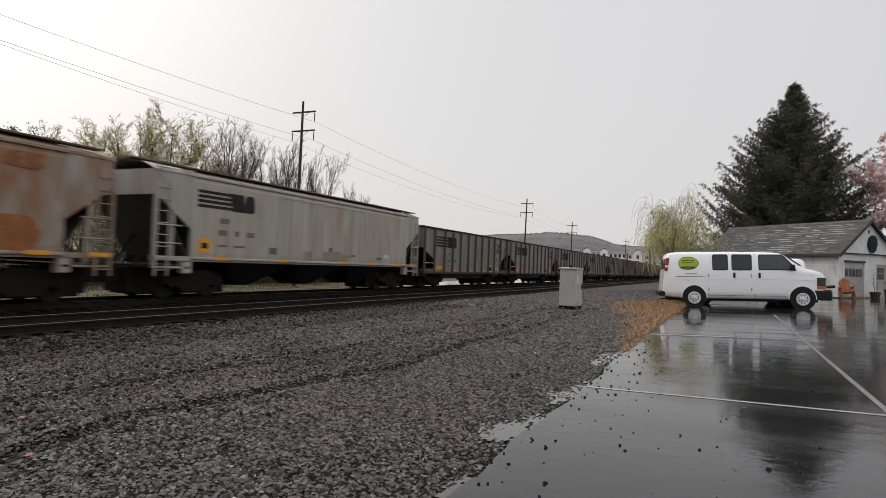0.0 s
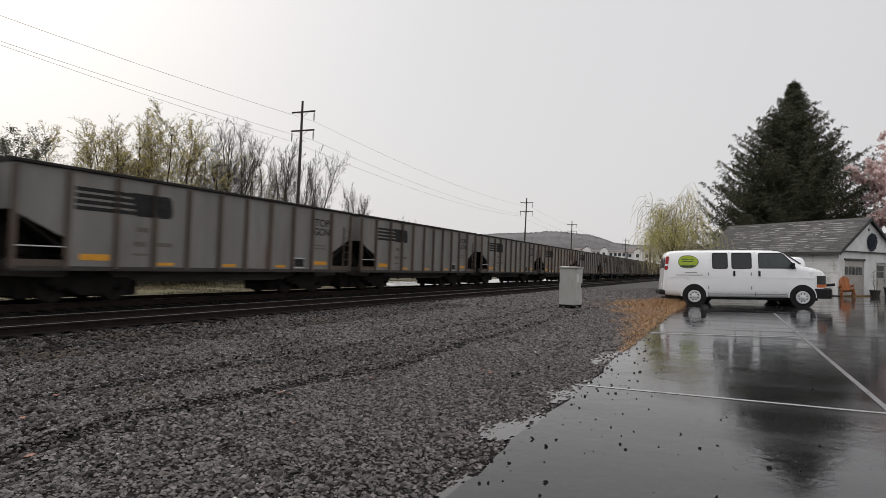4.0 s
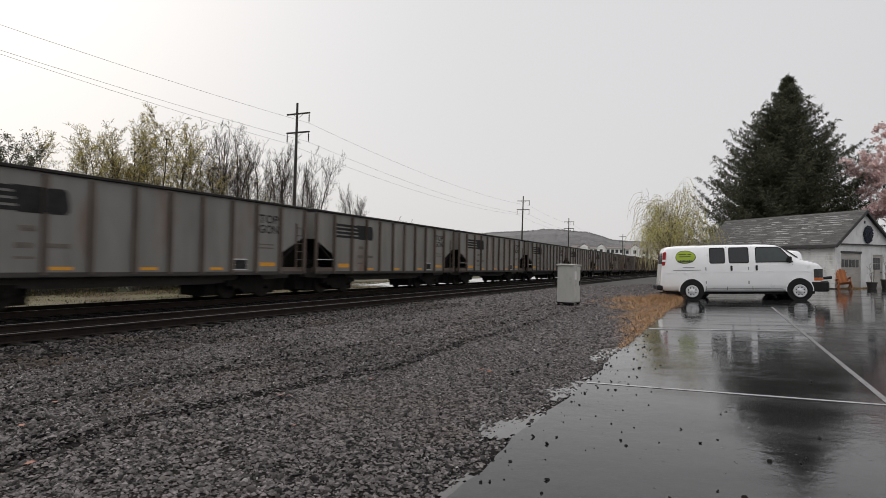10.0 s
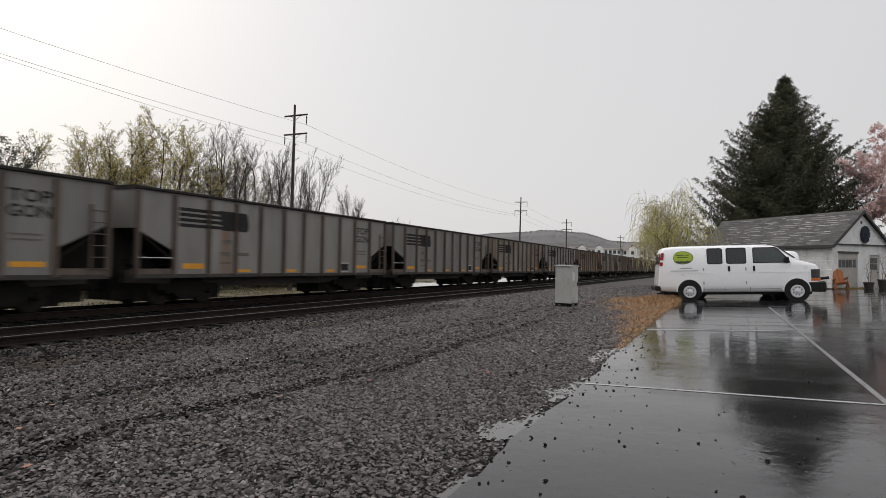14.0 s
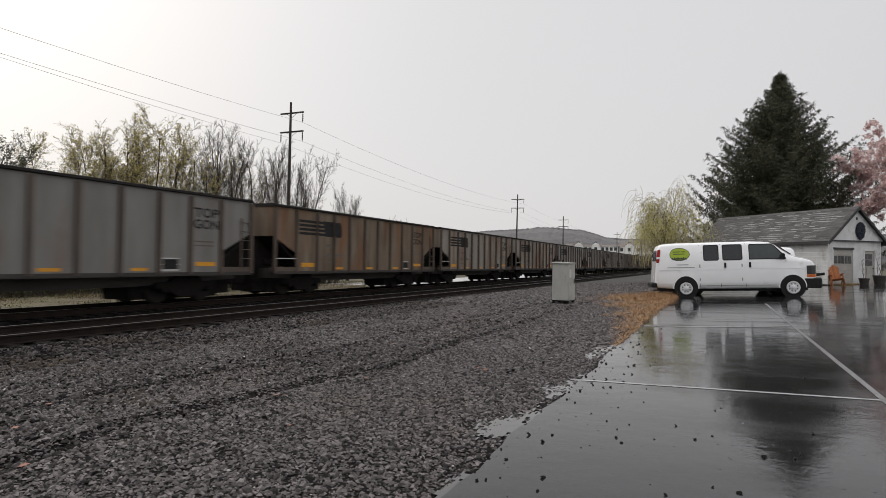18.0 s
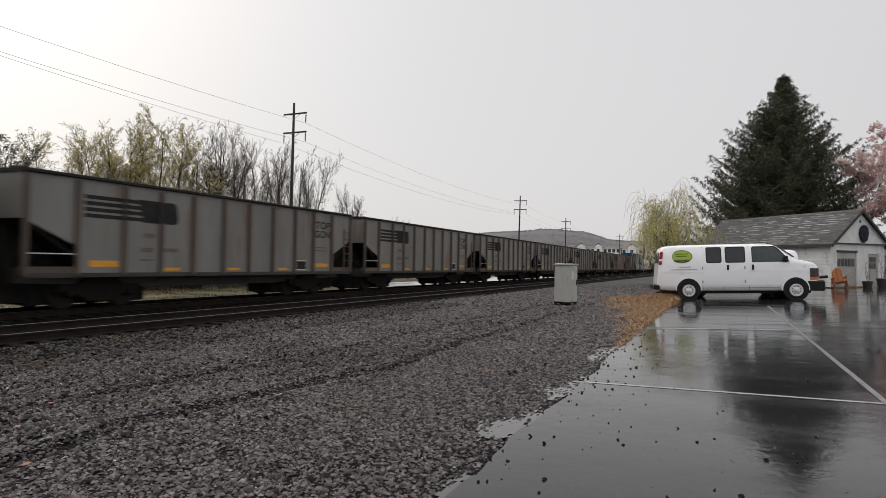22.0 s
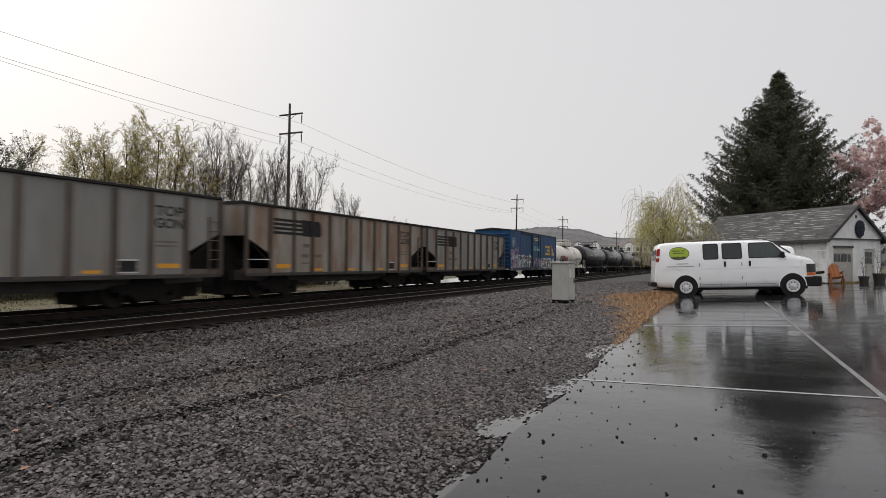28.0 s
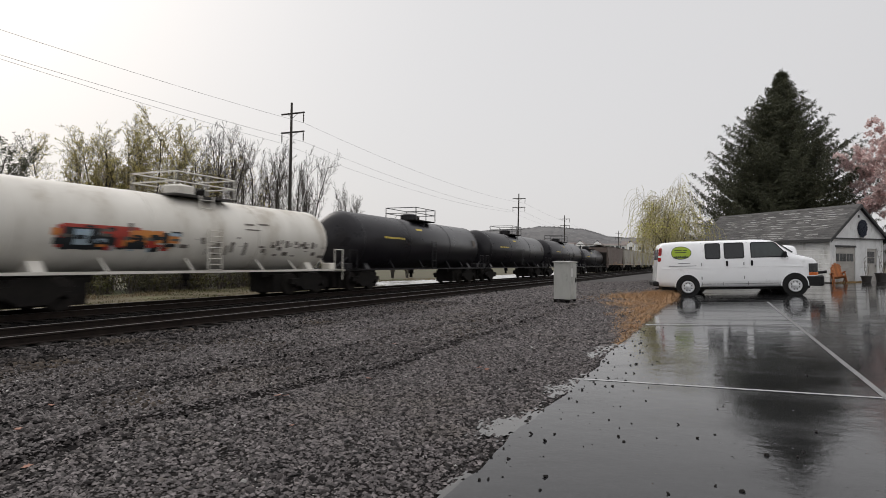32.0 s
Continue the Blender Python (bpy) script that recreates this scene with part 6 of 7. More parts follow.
def shoot(rng, p, d, length, r, level, segs, tips):
    """A limb in bent pieces that turns upward, with side shoots on all sides; three orders of them."""
    n = (9, 5, 3, 1)[level]
    q = p.copy()
    for i in range(n):
        s = (i + 1) / n
        d = d + rng.normal(0, (0.05, 0.09, 0.13, 0.1)[level], 3) + np.array([0, 0, (0.03, 0.09, 0.10, 0)[level]])
        d = d / np.linalg.norm(d)
        e = q + d * length / n
        r1 = r * (0.86, 0.82, 0.75, 0.6)[level]
        segs.append((q.copy(), e.copy(), r, r1, level))
        if level >= 2:
            tips.append(e)
        if level < 3 and (level > 0 or s > 0.2):
            for k in range(int((2.9, 1.95, 1.8)[level] + rng.random())):
                side = rng.normal(0, 1, 3)
                side -= d * (side @ d)
                side /= np.linalg.norm(side) + 1e-9
                a = rng.uniform(0.45, 0.95) if level == 0 else rng.uniform(0.4, 0.8)
                nd = d * math.cos(a) + side * math.sin(a)
                full = (0.30 * math.sin(min(1.0, 0.25 + s) * 2.3) + 0.03, 0.42 * (1.15 - s * 0.6), 0.45)[level]
                shoot(rng, q + (e - q) * rng.random(), nd, length * full * rng.uniform(0.7, 1.2), max(r1 * (0.42, 0.5, 0.6)[level], 0.007), level + 1, segs, tips)
        q, r = e, r1


def bare_tree(seed, height, label, buds=0.0, wide=1.0, r=0.11, stems=3):
    """Several stems from one root; wide is how far the crown spreads against its height."""
    rng = np.random.default_rng(seed)
    t = thing("bare_tree", label, "tree", None, "trees beyond the tracks")
    segs, tips = [], []
    for k in range(stems):
        a = 6.283 * k / stems + rng.uniform(0, 1)
        lean = 0.03 if stems == 1 else rng.uniform(0.08, 0.22)
        shoot(rng, np.array([0.2 * math.cos(a), 0.2 * math.sin(a), -0.1]), np.array([lean * math.cos(a), lean * math.sin(a), 1.0]), height * rng.uniform(0.72, 1.0), r * rng.uniform(0.7, 1.0), 0, segs, tips)
    f = height / max(s[1][2] for s in segs)
    k = np.array([f * wide, f * wide, f])
    segs = [(a * k, b * k, ra, rb, l) for a, b, ra, rb, l in segs]
    many("trunk", *limbs([s for s in segs if s[4] == 0], 6), BARK, t)
    many("crown", *limbs([s for s in segs if s[4] > 0], 3), TWIG, t, "crown of fine bare twigs")
    if buds:
        tips = np.array(tips) * k
        tips = tips[rng.random(len(tips)) < buds]
        many("leaves", *leaves(rng, tips, 0.028, 0.1, 4), BUD, t, "sparse yellow-green spring buds")
    return t


def make_trees():
    kinds = [bare_tree(21, 10.0, "budding tree with yellow-green spring leaves beyond the tracks", 0.85, 1.0, 0.11, 3), bare_tree(22, 10.0, "budding tree with yellow-green spring leaves beyond the tracks", 0.55, 0.9, 0.11, 4),
             bare_tree(31, 10.0, "tall bare many-stemmed tree beyond the tracks", 0.08, 0.85, 0.12, 4), bare_tree(32, 10.0, "tall bare tree beyond the tracks", 0.0, 0.75, 0.13, 2), bare_tree(35, 10.0, "bare tree with a rounded crown beyond the tracks", 0.0, 0.62, 0.10, 5)]
    # kind, x, y, height, turn
    spots = [(0, -32.5, 21.6, 9.0, 0), (1, -31.5, 23.2, 9.9, 50), (0, -32.2, 25.6, 11.0, 130), (0, -33.4, 27.2, 10.8, 200), (1, -32.4, 29.2, 11.4, 300), (0, -34.5, 24.6, 9.8, 80),
             (2, -32.2, 30.8, 11.8, 10), (3, -31.8, 32.2, 11.4, 100), (3, -33.0, 33.8, 12.0, 40), (2, -32.0, 35.1, 11.6, 77), (3, -31.8, 37.1, 11.7, 160), (3, -32.4, 38.8, 10.9, 15),
             (4, -32.0, 41.4, 11.9, 20), (4, -32.0, 48.7, 9.6, 120), (4, -33.0, 59.0, 7.2, 33), (2, -33.0, 62.5, 6.4, 5), (4, -34.0, 76.0, 6.4, 60)]
    done = set()
    for i, x, y, h, a in spots:
        m = Matrix.Translation((x, y, ground_z(x, y))) @ pose(0, 0, 0, 0, 0, a) @ Matrix.Diagonal((h / 10, h / 10, h / 10, 1))
        if i in done:
            place(kinds[i], m)
        else:
            kinds[i].matrix_basis = m
            done.add(i)
    # dark leafy tree at the end of the row
    rng = np.random.default_rng(5)
    t = thing("leafy_tree", "dark grey-green leafy tree beyond the tracks", "tree", Matrix.Translation((-32.5, 17.1, ground_z(-32.5, 17.1))))
    segs, tips = [], []
    for a in (0.3, 2.5, 4.4):
        shoot(rng, np.array([0.2 * math.cos(a), 0.2 * math.sin(a), -0.1]), np.array([0.16 * math.cos(a), 0.16 * math.sin(a), 1.0]), 8.0, 0.11, 0, segs, tips)
    f = np.array([1.0, 1.0, 1.0]) * 8.5 / max(s[1][2] for s in segs)
    segs = [(a * f, b * f, ra, rb, l) for a, b, ra, rb, l in segs]
    many("trunk", *limbs([s for s in segs if s[4] == 0], 6), BARK, t)
    many("crown", *limbs([s for s in segs if s[4] > 0], 3), TWIG, t)
    many("leaves", *leaves(rng, np.array(tips) * f, 0.04, 0.2, 3), LEAF_DARK, t, "loose dark foliage")


def place(ob, m):
    c = copy_thing(ob, Matrix())
    c.matrix_basis = m
    return c


make_trees()


def make_spruce():
    rng = np.random.default_rng(77)
    x0, y0 = 4.75, 54.0
    z0 = lot_z(x0, y0)
    H = 16.8 - z0
    t = thing("spruce_tree", "large dark green spruce tree behind the garage", "tree", Matrix.Translation((x0, y0, z0)))
    many("trunk", *limbs([((0, 0, -0.2), (0, 0, H * 0.5), 0.32, 0.2), ((0, 0, H * 0.5), (0.05, 0, H - 0.1), 0.2, 0.03)], 10), BARK, t)
    segs, need = [], []
    z = 1.0
    while z < H - 0.2:
        f = 1 - z / H
        R = float(np.interp(H - z, [0, 0.6, 1.7, 3.0, 5.5, 7.0, 10, 15], [0.08, 0.36, 1.25, 2.5, 4.5, 5.4, 6.8, 7.2]))
        n = int(9 + 11 * min(1, f * 1.6))
        for k in range(n):
            a = rng.uniform(0, 6.283)
            ln = R * (rng.uniform(0.45, 0.9) if rng.random() < 0.85 else rng.uniform(0.9, 1.08))
            ca, sa = math.cos(a), math.sin(a)
            droop = rng.uniform(0.1, 0.28) * (0.5 + f)
            pts = []
            m = max(4, int(ln / 0.28))
            for i in range(m + 1):
                s = i / m
                pts.append(np.array([ca * ln * s, sa * ln * s, z + ln * (-droop * math.sin(s * 2.2) + 0.30 * s ** 2.6)]))
            for i in range(m):
                segs.append((pts[i], pts[i + 1], 0.045 * (1 - i / m) + 0.008, 0.045 * (1 - (i + 1) / m) + 0.006))
            for i in range(1, m + 1):
                s = i / m
                w = 0.34 + 0.8 * (1 - s) * min(1, s * 4) * min(1.0, ln / 2.5)
                for side in (-1, 1):
                    q = pts[i] + np.array([-sa, ca, 0]) * side * w * rng.uniform(0.5, 1) + np.array([ca, sa, 0]) * 0.3 * w + np.array([0, 0, -0.12 * w + rng.normal(0, 0.04)])
                    need.append((pts[i], q))
                need.append((pts[i - 1], pts[i] + np.array([0, 0, 0.03])))
                if rng.random() < 0.8:
                    need.append((pts[i], pts[i] + np.array([rng.normal(0, 0.06), rng.normal(0, 0.06), -rng.uniform(0.12, 0.4)])))
        z += rng.uniform(0.26, 0.40) * (0.7 + 0.5 * f)
    for k in range(14):
        a = rng.uniform(0, 6.283)
        need.append((np.array([0, 0, H - 0.05 * k]), np.array([math.cos(a) * 0.04 * k, math.sin(a) * 0.04 * k, H - 0.05 * k + 0.12])))
    many("branchwork", *limbs(segs, 3), BARK, t)
    # needle sprays: slim crossed blades along each shoot
    A, B = np.array([n[0] for n in need]), np.array([n[1] for n in need])
    V, F = [], []
    for rep in range(14):
        s0 = rng.uniform(0, 1.0, len(A))[:, None]
        p = A + (B - A) * s0 + rng.normal(0, 0.045, A.shape)
        way = (B - A) / (np.linalg.norm(B - A, axis=1)[:, None] + 1e-6) + rng.normal(0, 0.55, A.shape) - np.array([0, 0, 0.3])
        q = p + way * rng.uniform(0.07, 0.2, len(A))[:, None]
        side = rng.normal(0, 1, A.shape)
        side *= (rng.uniform(0.014, 0.042, len(A)) / np.linalg.norm(side, axis=1))[:, None]
        V.append(np.stack([p + side, p - side, q], 1).reshape(-1, 3))
    V = np.concatenate(V)
    many("crown", V, np.arange(len(V)).reshape(-1, 3), FIR, t, "dense dark green needle sprays")


make_spruce()


def make_willow():
    rng = np.random.default_rng(9)
    x0, y0 = -2.95, 44.0
    z0 = ground_z(x0, y0)
    t = thing("willow_tree", "weeping willow with thin yellow-green hanging shoots", "tree", Matrix.Translation((x0, y0, z0)))
    wood, forks = [], []

    def arm(p, d, length, r, level):
        n = 6 if level == 0 else 4
        for i in range(n):
            d = d + rng.normal(0, 0.15, 3) + np.array([0, 0, 0.02])
            d = d / np.linalg.norm(d)
            e = p + d * length / n
            wood.append((p.copy(), e.copy(), r, r * 0.8, level))
            forks.append((e, d, level, (i + 1) / n))
            if level < 2 and i > 0:
                for k in range(2):
                    side = rng.normal(0, 1, 3) * np.array([1, 1, 0.4])
                    arm(e.copy(), d * 0.75 + side * 0.5, length * 0.42 * rng.uniform(0.7, 1.2), r * 0.5, level + 1)
            p, r = e, r * 0.8

    for k in range(7):
        a = 6.283 * k / 7 + rng.uniform(-0.3, 0.3)
        arm(np.array([0.12 * math.cos(a), 0.12 * math.sin(a), 0.3]), np.array([0.2 * math.cos(a), 0.2 * math.sin(a), 1.0]) + (k % 2) * 0.45 * np.array([math.cos(a), math.sin(a), 0]), rng.uniform(5.0, 6.0), 0.10, 0)
    wood.append((np.array([0, 0, -0.2]), np.array([0, 0, 0.6]), 0.28, 0.22, 0))
    f = 7.7 / max(s[1][2] for s in wood)
    k = np.array([f * 0.58, f * 0.58, f])
    wood = [(a * k, b * k, ra, rb, l) for a, b, ra, rb, l in wood]
    many("trunk", *limbs([s for s in wood if s[4] == 0], 6), BARK, t)
    many("branchwork", *limbs([s for s in wood if s[4] > 0], 4), BARK, t)
    strands, lp = [], []
    for p, d, level, s in forks:
        p = p * k
        if p[2] < 3.0:
            continue
        for j in range(1 if rng.random() < 0.8 else 0):
            away = np.array([p[0], p[1], 0]) / (np.hypot(p[0], p[1]) + 0.3) * 0.6 + rng.normal(0, 0.45, 3)
            v = away + np.array([0, 0, 0.3 + 0.5 * rng.random()])
            q = p.copy()
            for i in range(int(rng.integers(7, 19))):
                v = v + np.array([rng.normal(0, 0.14), rng.normal(0, 0.14), -0.27])
                v /= max(1.0, np.linalg.norm(v))
                e = q + v * 0.17
                if e[2] < 1.0:
                    break
                strands.append((q.copy(), e.copy(), 0.009, 0.007))
                if i > 1:
                    lp.append(e.copy())
                q = e
    many("hanging_growth", *limbs(strands, 3), SHOOT, t, "thin hanging shoots")
    lp = np.array(lp)
    nz = np.array([noise.noise((p[0] * 0.7, p[1] * 0.7, p[2] * 0.7)) for p in lp])
    keep = lp[(rng.random(len(lp)) < np.clip(0.30 - np.abs(lp[:, 2] - 4.4) / 6 + nz * 1.3, 0.03, 0.75))]
    many("leaves", *leaves(rng, keep, 0.034, 0.0, 2), WILLOW, t, "fine yellow-green willow leaves")


make_willow()


def make_blossom():
    rng = np.random.default_rng(14)
    x0, y0 = 14.6, 50.0
    t = thing("blossom_tree", "pink blossoming magnolia tree behind the garage", "tree", Matrix.Translation((x0, y0, lot_z(x0, y0))))
    segs = []
    for k in range(5):
        a = 6.283 * k / 5 + rng.uniform(-0.3, 0.3)
        d = np.array([0.5 * math.cos(a), 0.5 * math.sin(a), 1.0])
        grow(rng, np.array([0.1 * math.cos(a), 0.1 * math.sin(a), -0.1]), d / np.linalg.norm(d), 3.8, 0.15, 0, 4, segs, 0.55, 0.1, (2, 3), 0.64)
    f = 10.3 / max(s[1][2] for s in segs)
    segs = [(a * [f * 1.2, f * 0.9, f], b * [f * 1.2, f * 0.9, f], ra, rb, l) for a, b, ra, rb, l in segs]
    many("trunk", *limbs([s for s in segs if s[4] <= 1], 6), BARK, t)
    many("branchwork", *limbs([s for s in segs if s[4] > 1], 3), TWIG, t)
    pts = np.array([s[1] for s in segs if s[4] >= 3])
    many("blossom", *leaves(rng, pts + rng.normal(0, 0.16, pts.shape), 0.07, 0.0, 44), BLOSSOM, t, "loose pale pink blossom")


make_blossom()


# ---- ballast and gravel stones ----
def stones(name, n, x0, x1, y0, y1, s0, s1, label, seed, clip=None, sink=0.25, material=None, z=None):
    rng = np.random.default_rng(seed)
    X, Y = rng.uniform(x0, x1, n), rng.uniform(y0, y1, n)
    if clip is not None:
        keep = clip(X, Y, rng)
        X, Y = X[keep], Y[keep]
    n = len(X)
    Z = np.array([(z or ground_z)(a, b) for a, b in zip(X, Y)])
    S = (s0 + (s1 - s0) * rng.random(n) ** 1.8) * rng.uniform(0.7, 1.15, n)
    cube = np.array([[-1, -1, -1], [1, -1, -1], [1, 1, -1], [-1, 1, -1], [-0.7, -0.7, 1], [0.7, -0.7, 1], [0.7, 0.7, 1], [-0.7, 0.7, 1]]) * 0.5
    V = cube[None] * rng.uniform(0.6, 1.25, (n, 8, 3)) * S[:, None, None] * (np.array([1.1, 0.62, 0.36])[None, None] * rng.uniform(0.75, 1.25, (n, 1, 3)))
    a, b = rng.uniform(0, 6.283, n), rng.normal(0, 0.38, n)
    ca, sa, cb, sb = np.cos(a), np.sin(a), np.cos(b), np.sin(b)
    V = np.stack([V[..., 0] * cb[:, None] + V[..., 2] * sb[:, None], V[..., 1], -V[..., 0] * sb[:, None] + V[..., 2] * cb[:, None]], -1)
    V = np.stack([V[..., 0] * ca[:, None] - V[..., 1] * sa[:, None], V[..., 0] * sa[:, None] + V[..., 1] * ca[:, None], V[..., 2]], -1)
    V += np.stack([X, Y, Z + S * sink], -1)[:, None]
    q = np.array([[4, 5, 6, 7], [0, 1, 5, 4], [1, 2, 6, 5], [2, 3, 7, 6], [3, 0, 4, 7]])
    F = (np.arange(n) * 8)[:, None, None] + q[None]
    return tagged(many(name, V.reshape(-1, 3), F.reshape(-1, 4), material or M["stone"]), label, "gravel", kind="stuff")


def shards(name, n, x0, x1, y0, y1, s0, s1, label, seed, clip, material):
    """Fine crushed stone: small sharp-ridged chips."""
    rng = np.random.default_rng(seed)
    X, Y = rng.uniform(x0, x1, n), rng.uniform(y0, y1, n)
    keep = (X > -2.15 * Y - 0.8)
    X, Y = X[keep], Y[keep]
    keep = clip(X, Y, rng)
    X, Y = X[keep], Y[keep]
    n = len(X)
    Z = np.array([ground_z(a, b) for a, b in zip(X, Y)])
    S = (s0 + (s1 - s0) * rng.random(n) ** 1.6)
    base = np.array([[-0.68, -0.42, -0.2], [0.68, -0.42, -0.2], [0.68, 0.42, -0.2], [-0.68, 0.42, -0.2], [0, 0, 0.3]])
    V = base[None] * rng.uniform(0.6, 1.3, (n, 5, 3))
    V[:, 4, :2] += rng.uniform(-0.45, 0.45, (n, 2))
    V[:, :4, 2] += rng.uniform(-0.2, 0.25, (n, 4))
    V *= S[:, None, None]
    a = rng.uniform(0, 6.283, n)
    ca, sa = np.cos(a)[:, None], np.sin(a)[:, None]
    V = np.stack([V[..., 0] * ca - V[..., 1] * sa, V[..., 0] * sa + V[..., 1] * ca, V[..., 2]], -1) + np.stack([X, Y, Z + S * 0.30], -1)[:, None]
    F = (np.arange(n) * 5)[:, None, None] + np.array([[0, 1, 4], [1, 2, 4], [2, 3, 4], [3, 0, 4]])[None]
    return tagged(many(name, V.reshape(-1, 3), F.reshape(-1, 3), material), label, "gravel", kind="stuff")


def left_of_lot(X, Y, rng):
    e = np.array([edge_x(v) for v in Y])
    return X < e + 0.06 - np.abs(rng.normal(0, 0.13, len(X)))


def coarse(X, Y, rng):
    """Coarse turned-up stones: along the ruts, and on the track side of them in patches."""
    k = X - np.array([rut_x(v) for v in Y])
    nz = np.array([noise.noise((a * 0.9, b * 0.45, 11)) + 0.5 * noise.noise((a * 2.6, b * 1.6, 3)) for a, b in zip(X, Y)])
    p = 0.95 * np.exp(-((k + 0.05) / 0.16) ** 2) * (nz > -0.25) + 0.5 * np.exp(-((k + 1.75) / 0.2) ** 2) + np.where(k < -0.3, 0.5 + 0.8 * nz, 0.3 * nz - 0.02) * np.clip(1.5 - Y / 14, 0.25, 1)
    return (rng.random(len(X)) < p) & left_of_lot(X, Y, rng)


shards("gravel_chips", 120000, -9.6, -1.2, 1.5, 9.5, 0.012, 0.036, "fine crushed wet grey gravel", 1, left_of_lot, M["stone"])
stones("gravel_stones", 9000, -9.6, -1.2, 1.6, 9.5, 0.02, 0.045, "loose wet grey gravel stones", 14, left_of_lot)
shards("gravel_chips", 78000, -10.8, -1.2, 9.5, 22.0, 0.022, 0.06, "fine crushed wet grey gravel", 2, left_of_lot, M["stone"])
shards("gravel_chips", 58000, -10.8, -1.2, 22.0, 52.0, 0.05, 0.13, "fine crushed wet grey gravel", 3, left_of_lot, M["stone"])
stones("coarse_stones", 30000, -9.6, -2.0, 1.6, 14.0, 0.03, 0.062, "coarse dark stones turned up along wheel ruts", 8, coarse, 0.4, M["stone_dark"])
stones("coarse_stones", 14000, -10.2, -2.0, 14.0, 30.0, 0.045, 0.09, "coarse dark stones turned up along wheel ruts", 9, coarse, 0.4, M["stone_dark"])
stones("gravel_stones", 5000, -8.0, -1.2, -9.0, 1.6, 0.03, 0.06, "loose wet grey gravel stones", 13, left_of_lot)
stones("pale_chips", 420, -9.0, -1.5, 1.8, 18.0, 0.012, 0.032, "pale stone chips strewn in the gravel", 10, left_of_lot, 0.9, M["pale_chip"])
stones("ballast_stones", 12000, -11.3, -8.9, 2.0, 30.0, 0.045, 0.095, "coarse dark ballast along the track edge", 4, None, 0.3, M["stone_dark"])
stones("ballast_stones", 15000, -20.0, -11.2, 2.0, 45.0, 0.05, 0.09, "coarse near-black ballast between the rails", 6, None, 0.15, M["track_stone"])


def on_lot(X, Y, rng):
    e = np.array([edge_x(v) for v in Y])
    return (X > e) & (rng.random(len(X)) < np.exp(-(X - e) / 0.55) * 0.9 + 0.02)


stones("lot_pebbles", 2000, -1.7, 3.5, 2.6, 14.0, 0.01, 0.042, "dark pebbles strewn over the wet asphalt", 7, on_lot, 0.2, M["black"], lot_z)


# ---- dead grass by the corner of the lot ----
def make_straw():
    rng = np.random.default_rng(19)
    col = mat("rust_orange_dead_grass", (0.29, 0.155, 0.068), (0.39, 0.25, 0.13), 3, 0.75, 0.9, coords="World", island=0.45)
    n = 190000
    X, Y = rng.uniform(-5.6, -1.2, n), rng.uniform(10.5, 36, n)
    e = np.array([edge_x(min(v, 25)) + max(0, (v - 25) * 0.05) for v in Y])
    w = 0.12 + 1.7 * np.clip((Y - 11.5) / 9, 0, 1) + 1.2 * np.exp(-((Y - 24.5) / 3.2) ** 2)
    nz = np.array([0.6 * noise.noise((a * 1.3, b * 0.8, 7)) + 0.6 * noise.noise((a * 4, b * 2.6, 1)) for a, b in zip(X, Y)])
    d = (e - X) / w
    keep = (d > -0.04) & (rng.random(n) < np.clip((1.0 - d + nz * 0.8) * 0.8, 0, 1) ** 1.3)
    X, Y = X[keep], Y[keep]
    k = len(X)
    Z = np.array([ground_z(a, b) for a, b in zip(X, Y)])
    a = rng.uniform(0, 6.283, k)
    L = rng.uniform(0.05, 0.2, k) * (1 + 1.1 * np.exp(-((Y - 26) / 3.5) ** 2))
    tilt = np.abs(rng.normal(0, 0.32, k)) + 0.05 + 0.45 * np.exp(-((Y - 26) / 3.5) ** 2) * rng.random(k)
    d = np.stack([np.cos(a) * np.cos(tilt), np.sin(a) * np.cos(tilt), np.sin(tilt)], -1)
    side = np.stack([-np.sin(a), np.cos(a), np.zeros(k)], -1) * rng.uniform(0.003, 0.009, k)[:, None]
    P = np.stack([X, Y, Z + rng.uniform(0.01, 0.06, k)], -1)
    V = np.stack([P - side, P + side, P + d * L[:, None]], 1)
    tagged(many("dead_grass", V.reshape(-1, 3), np.arange(3 * k).reshape(-1, 3), col), "flattened rust-orange dead grass at the lot corner", "grass", kind="stuff")


make_straw()


def make_brush():
    """Tangled low brush between the tracks and the trees."""
    rng = np.random.default_rng(52)
    segs, tips = [], []
    for k in range(330):
        x, y = rng.uniform(-33, -28.6), rng.uniform(3, 43)
        z, h = ground_z(x, y), rng.uniform(0.9, 3.3)
        for j in range(11):
            p = np.array([x + rng.normal(0, 0.15), y + rng.normal(0, 0.15), z - 0.05])
            d = np.array([rng.normal(0, 0.3), rng.normal(0, 0.3), 1.0])
            for i in range(4):
                q = p + d * h / 4 * rng.uniform(0.7, 1.0)
                segs.append((p.copy(), q.copy(), 0.02 - 0.004 * i, 0.016 - 0.004 * i))
                tips.append(q + rng.normal(0, 0.1, 3))
                d = d + rng.normal(0, 0.2, 3)
                p = q
    tagged(many("brush_stems", *limbs(segs, 3), TWIG), "tangled brown brush stems beyond the tracks", "brush", kind="stuff")
    tips = np.array(tips)
    tips = tips[rng.random(len(tips)) < 0.75]
    col = mat("olive_brush_leaves", (0.075, 0.085, 0.03), (0.15, 0.125, 0.055), 1.2, 0.75, coords="World", island=0.4, thin=0.4)
    tagged(many("brush_leaves", *leaves(rng, tips, 0.06, 0.2, 4), col), "sparse olive leaves on low brush", "brush", kind="stuff")


make_brush()


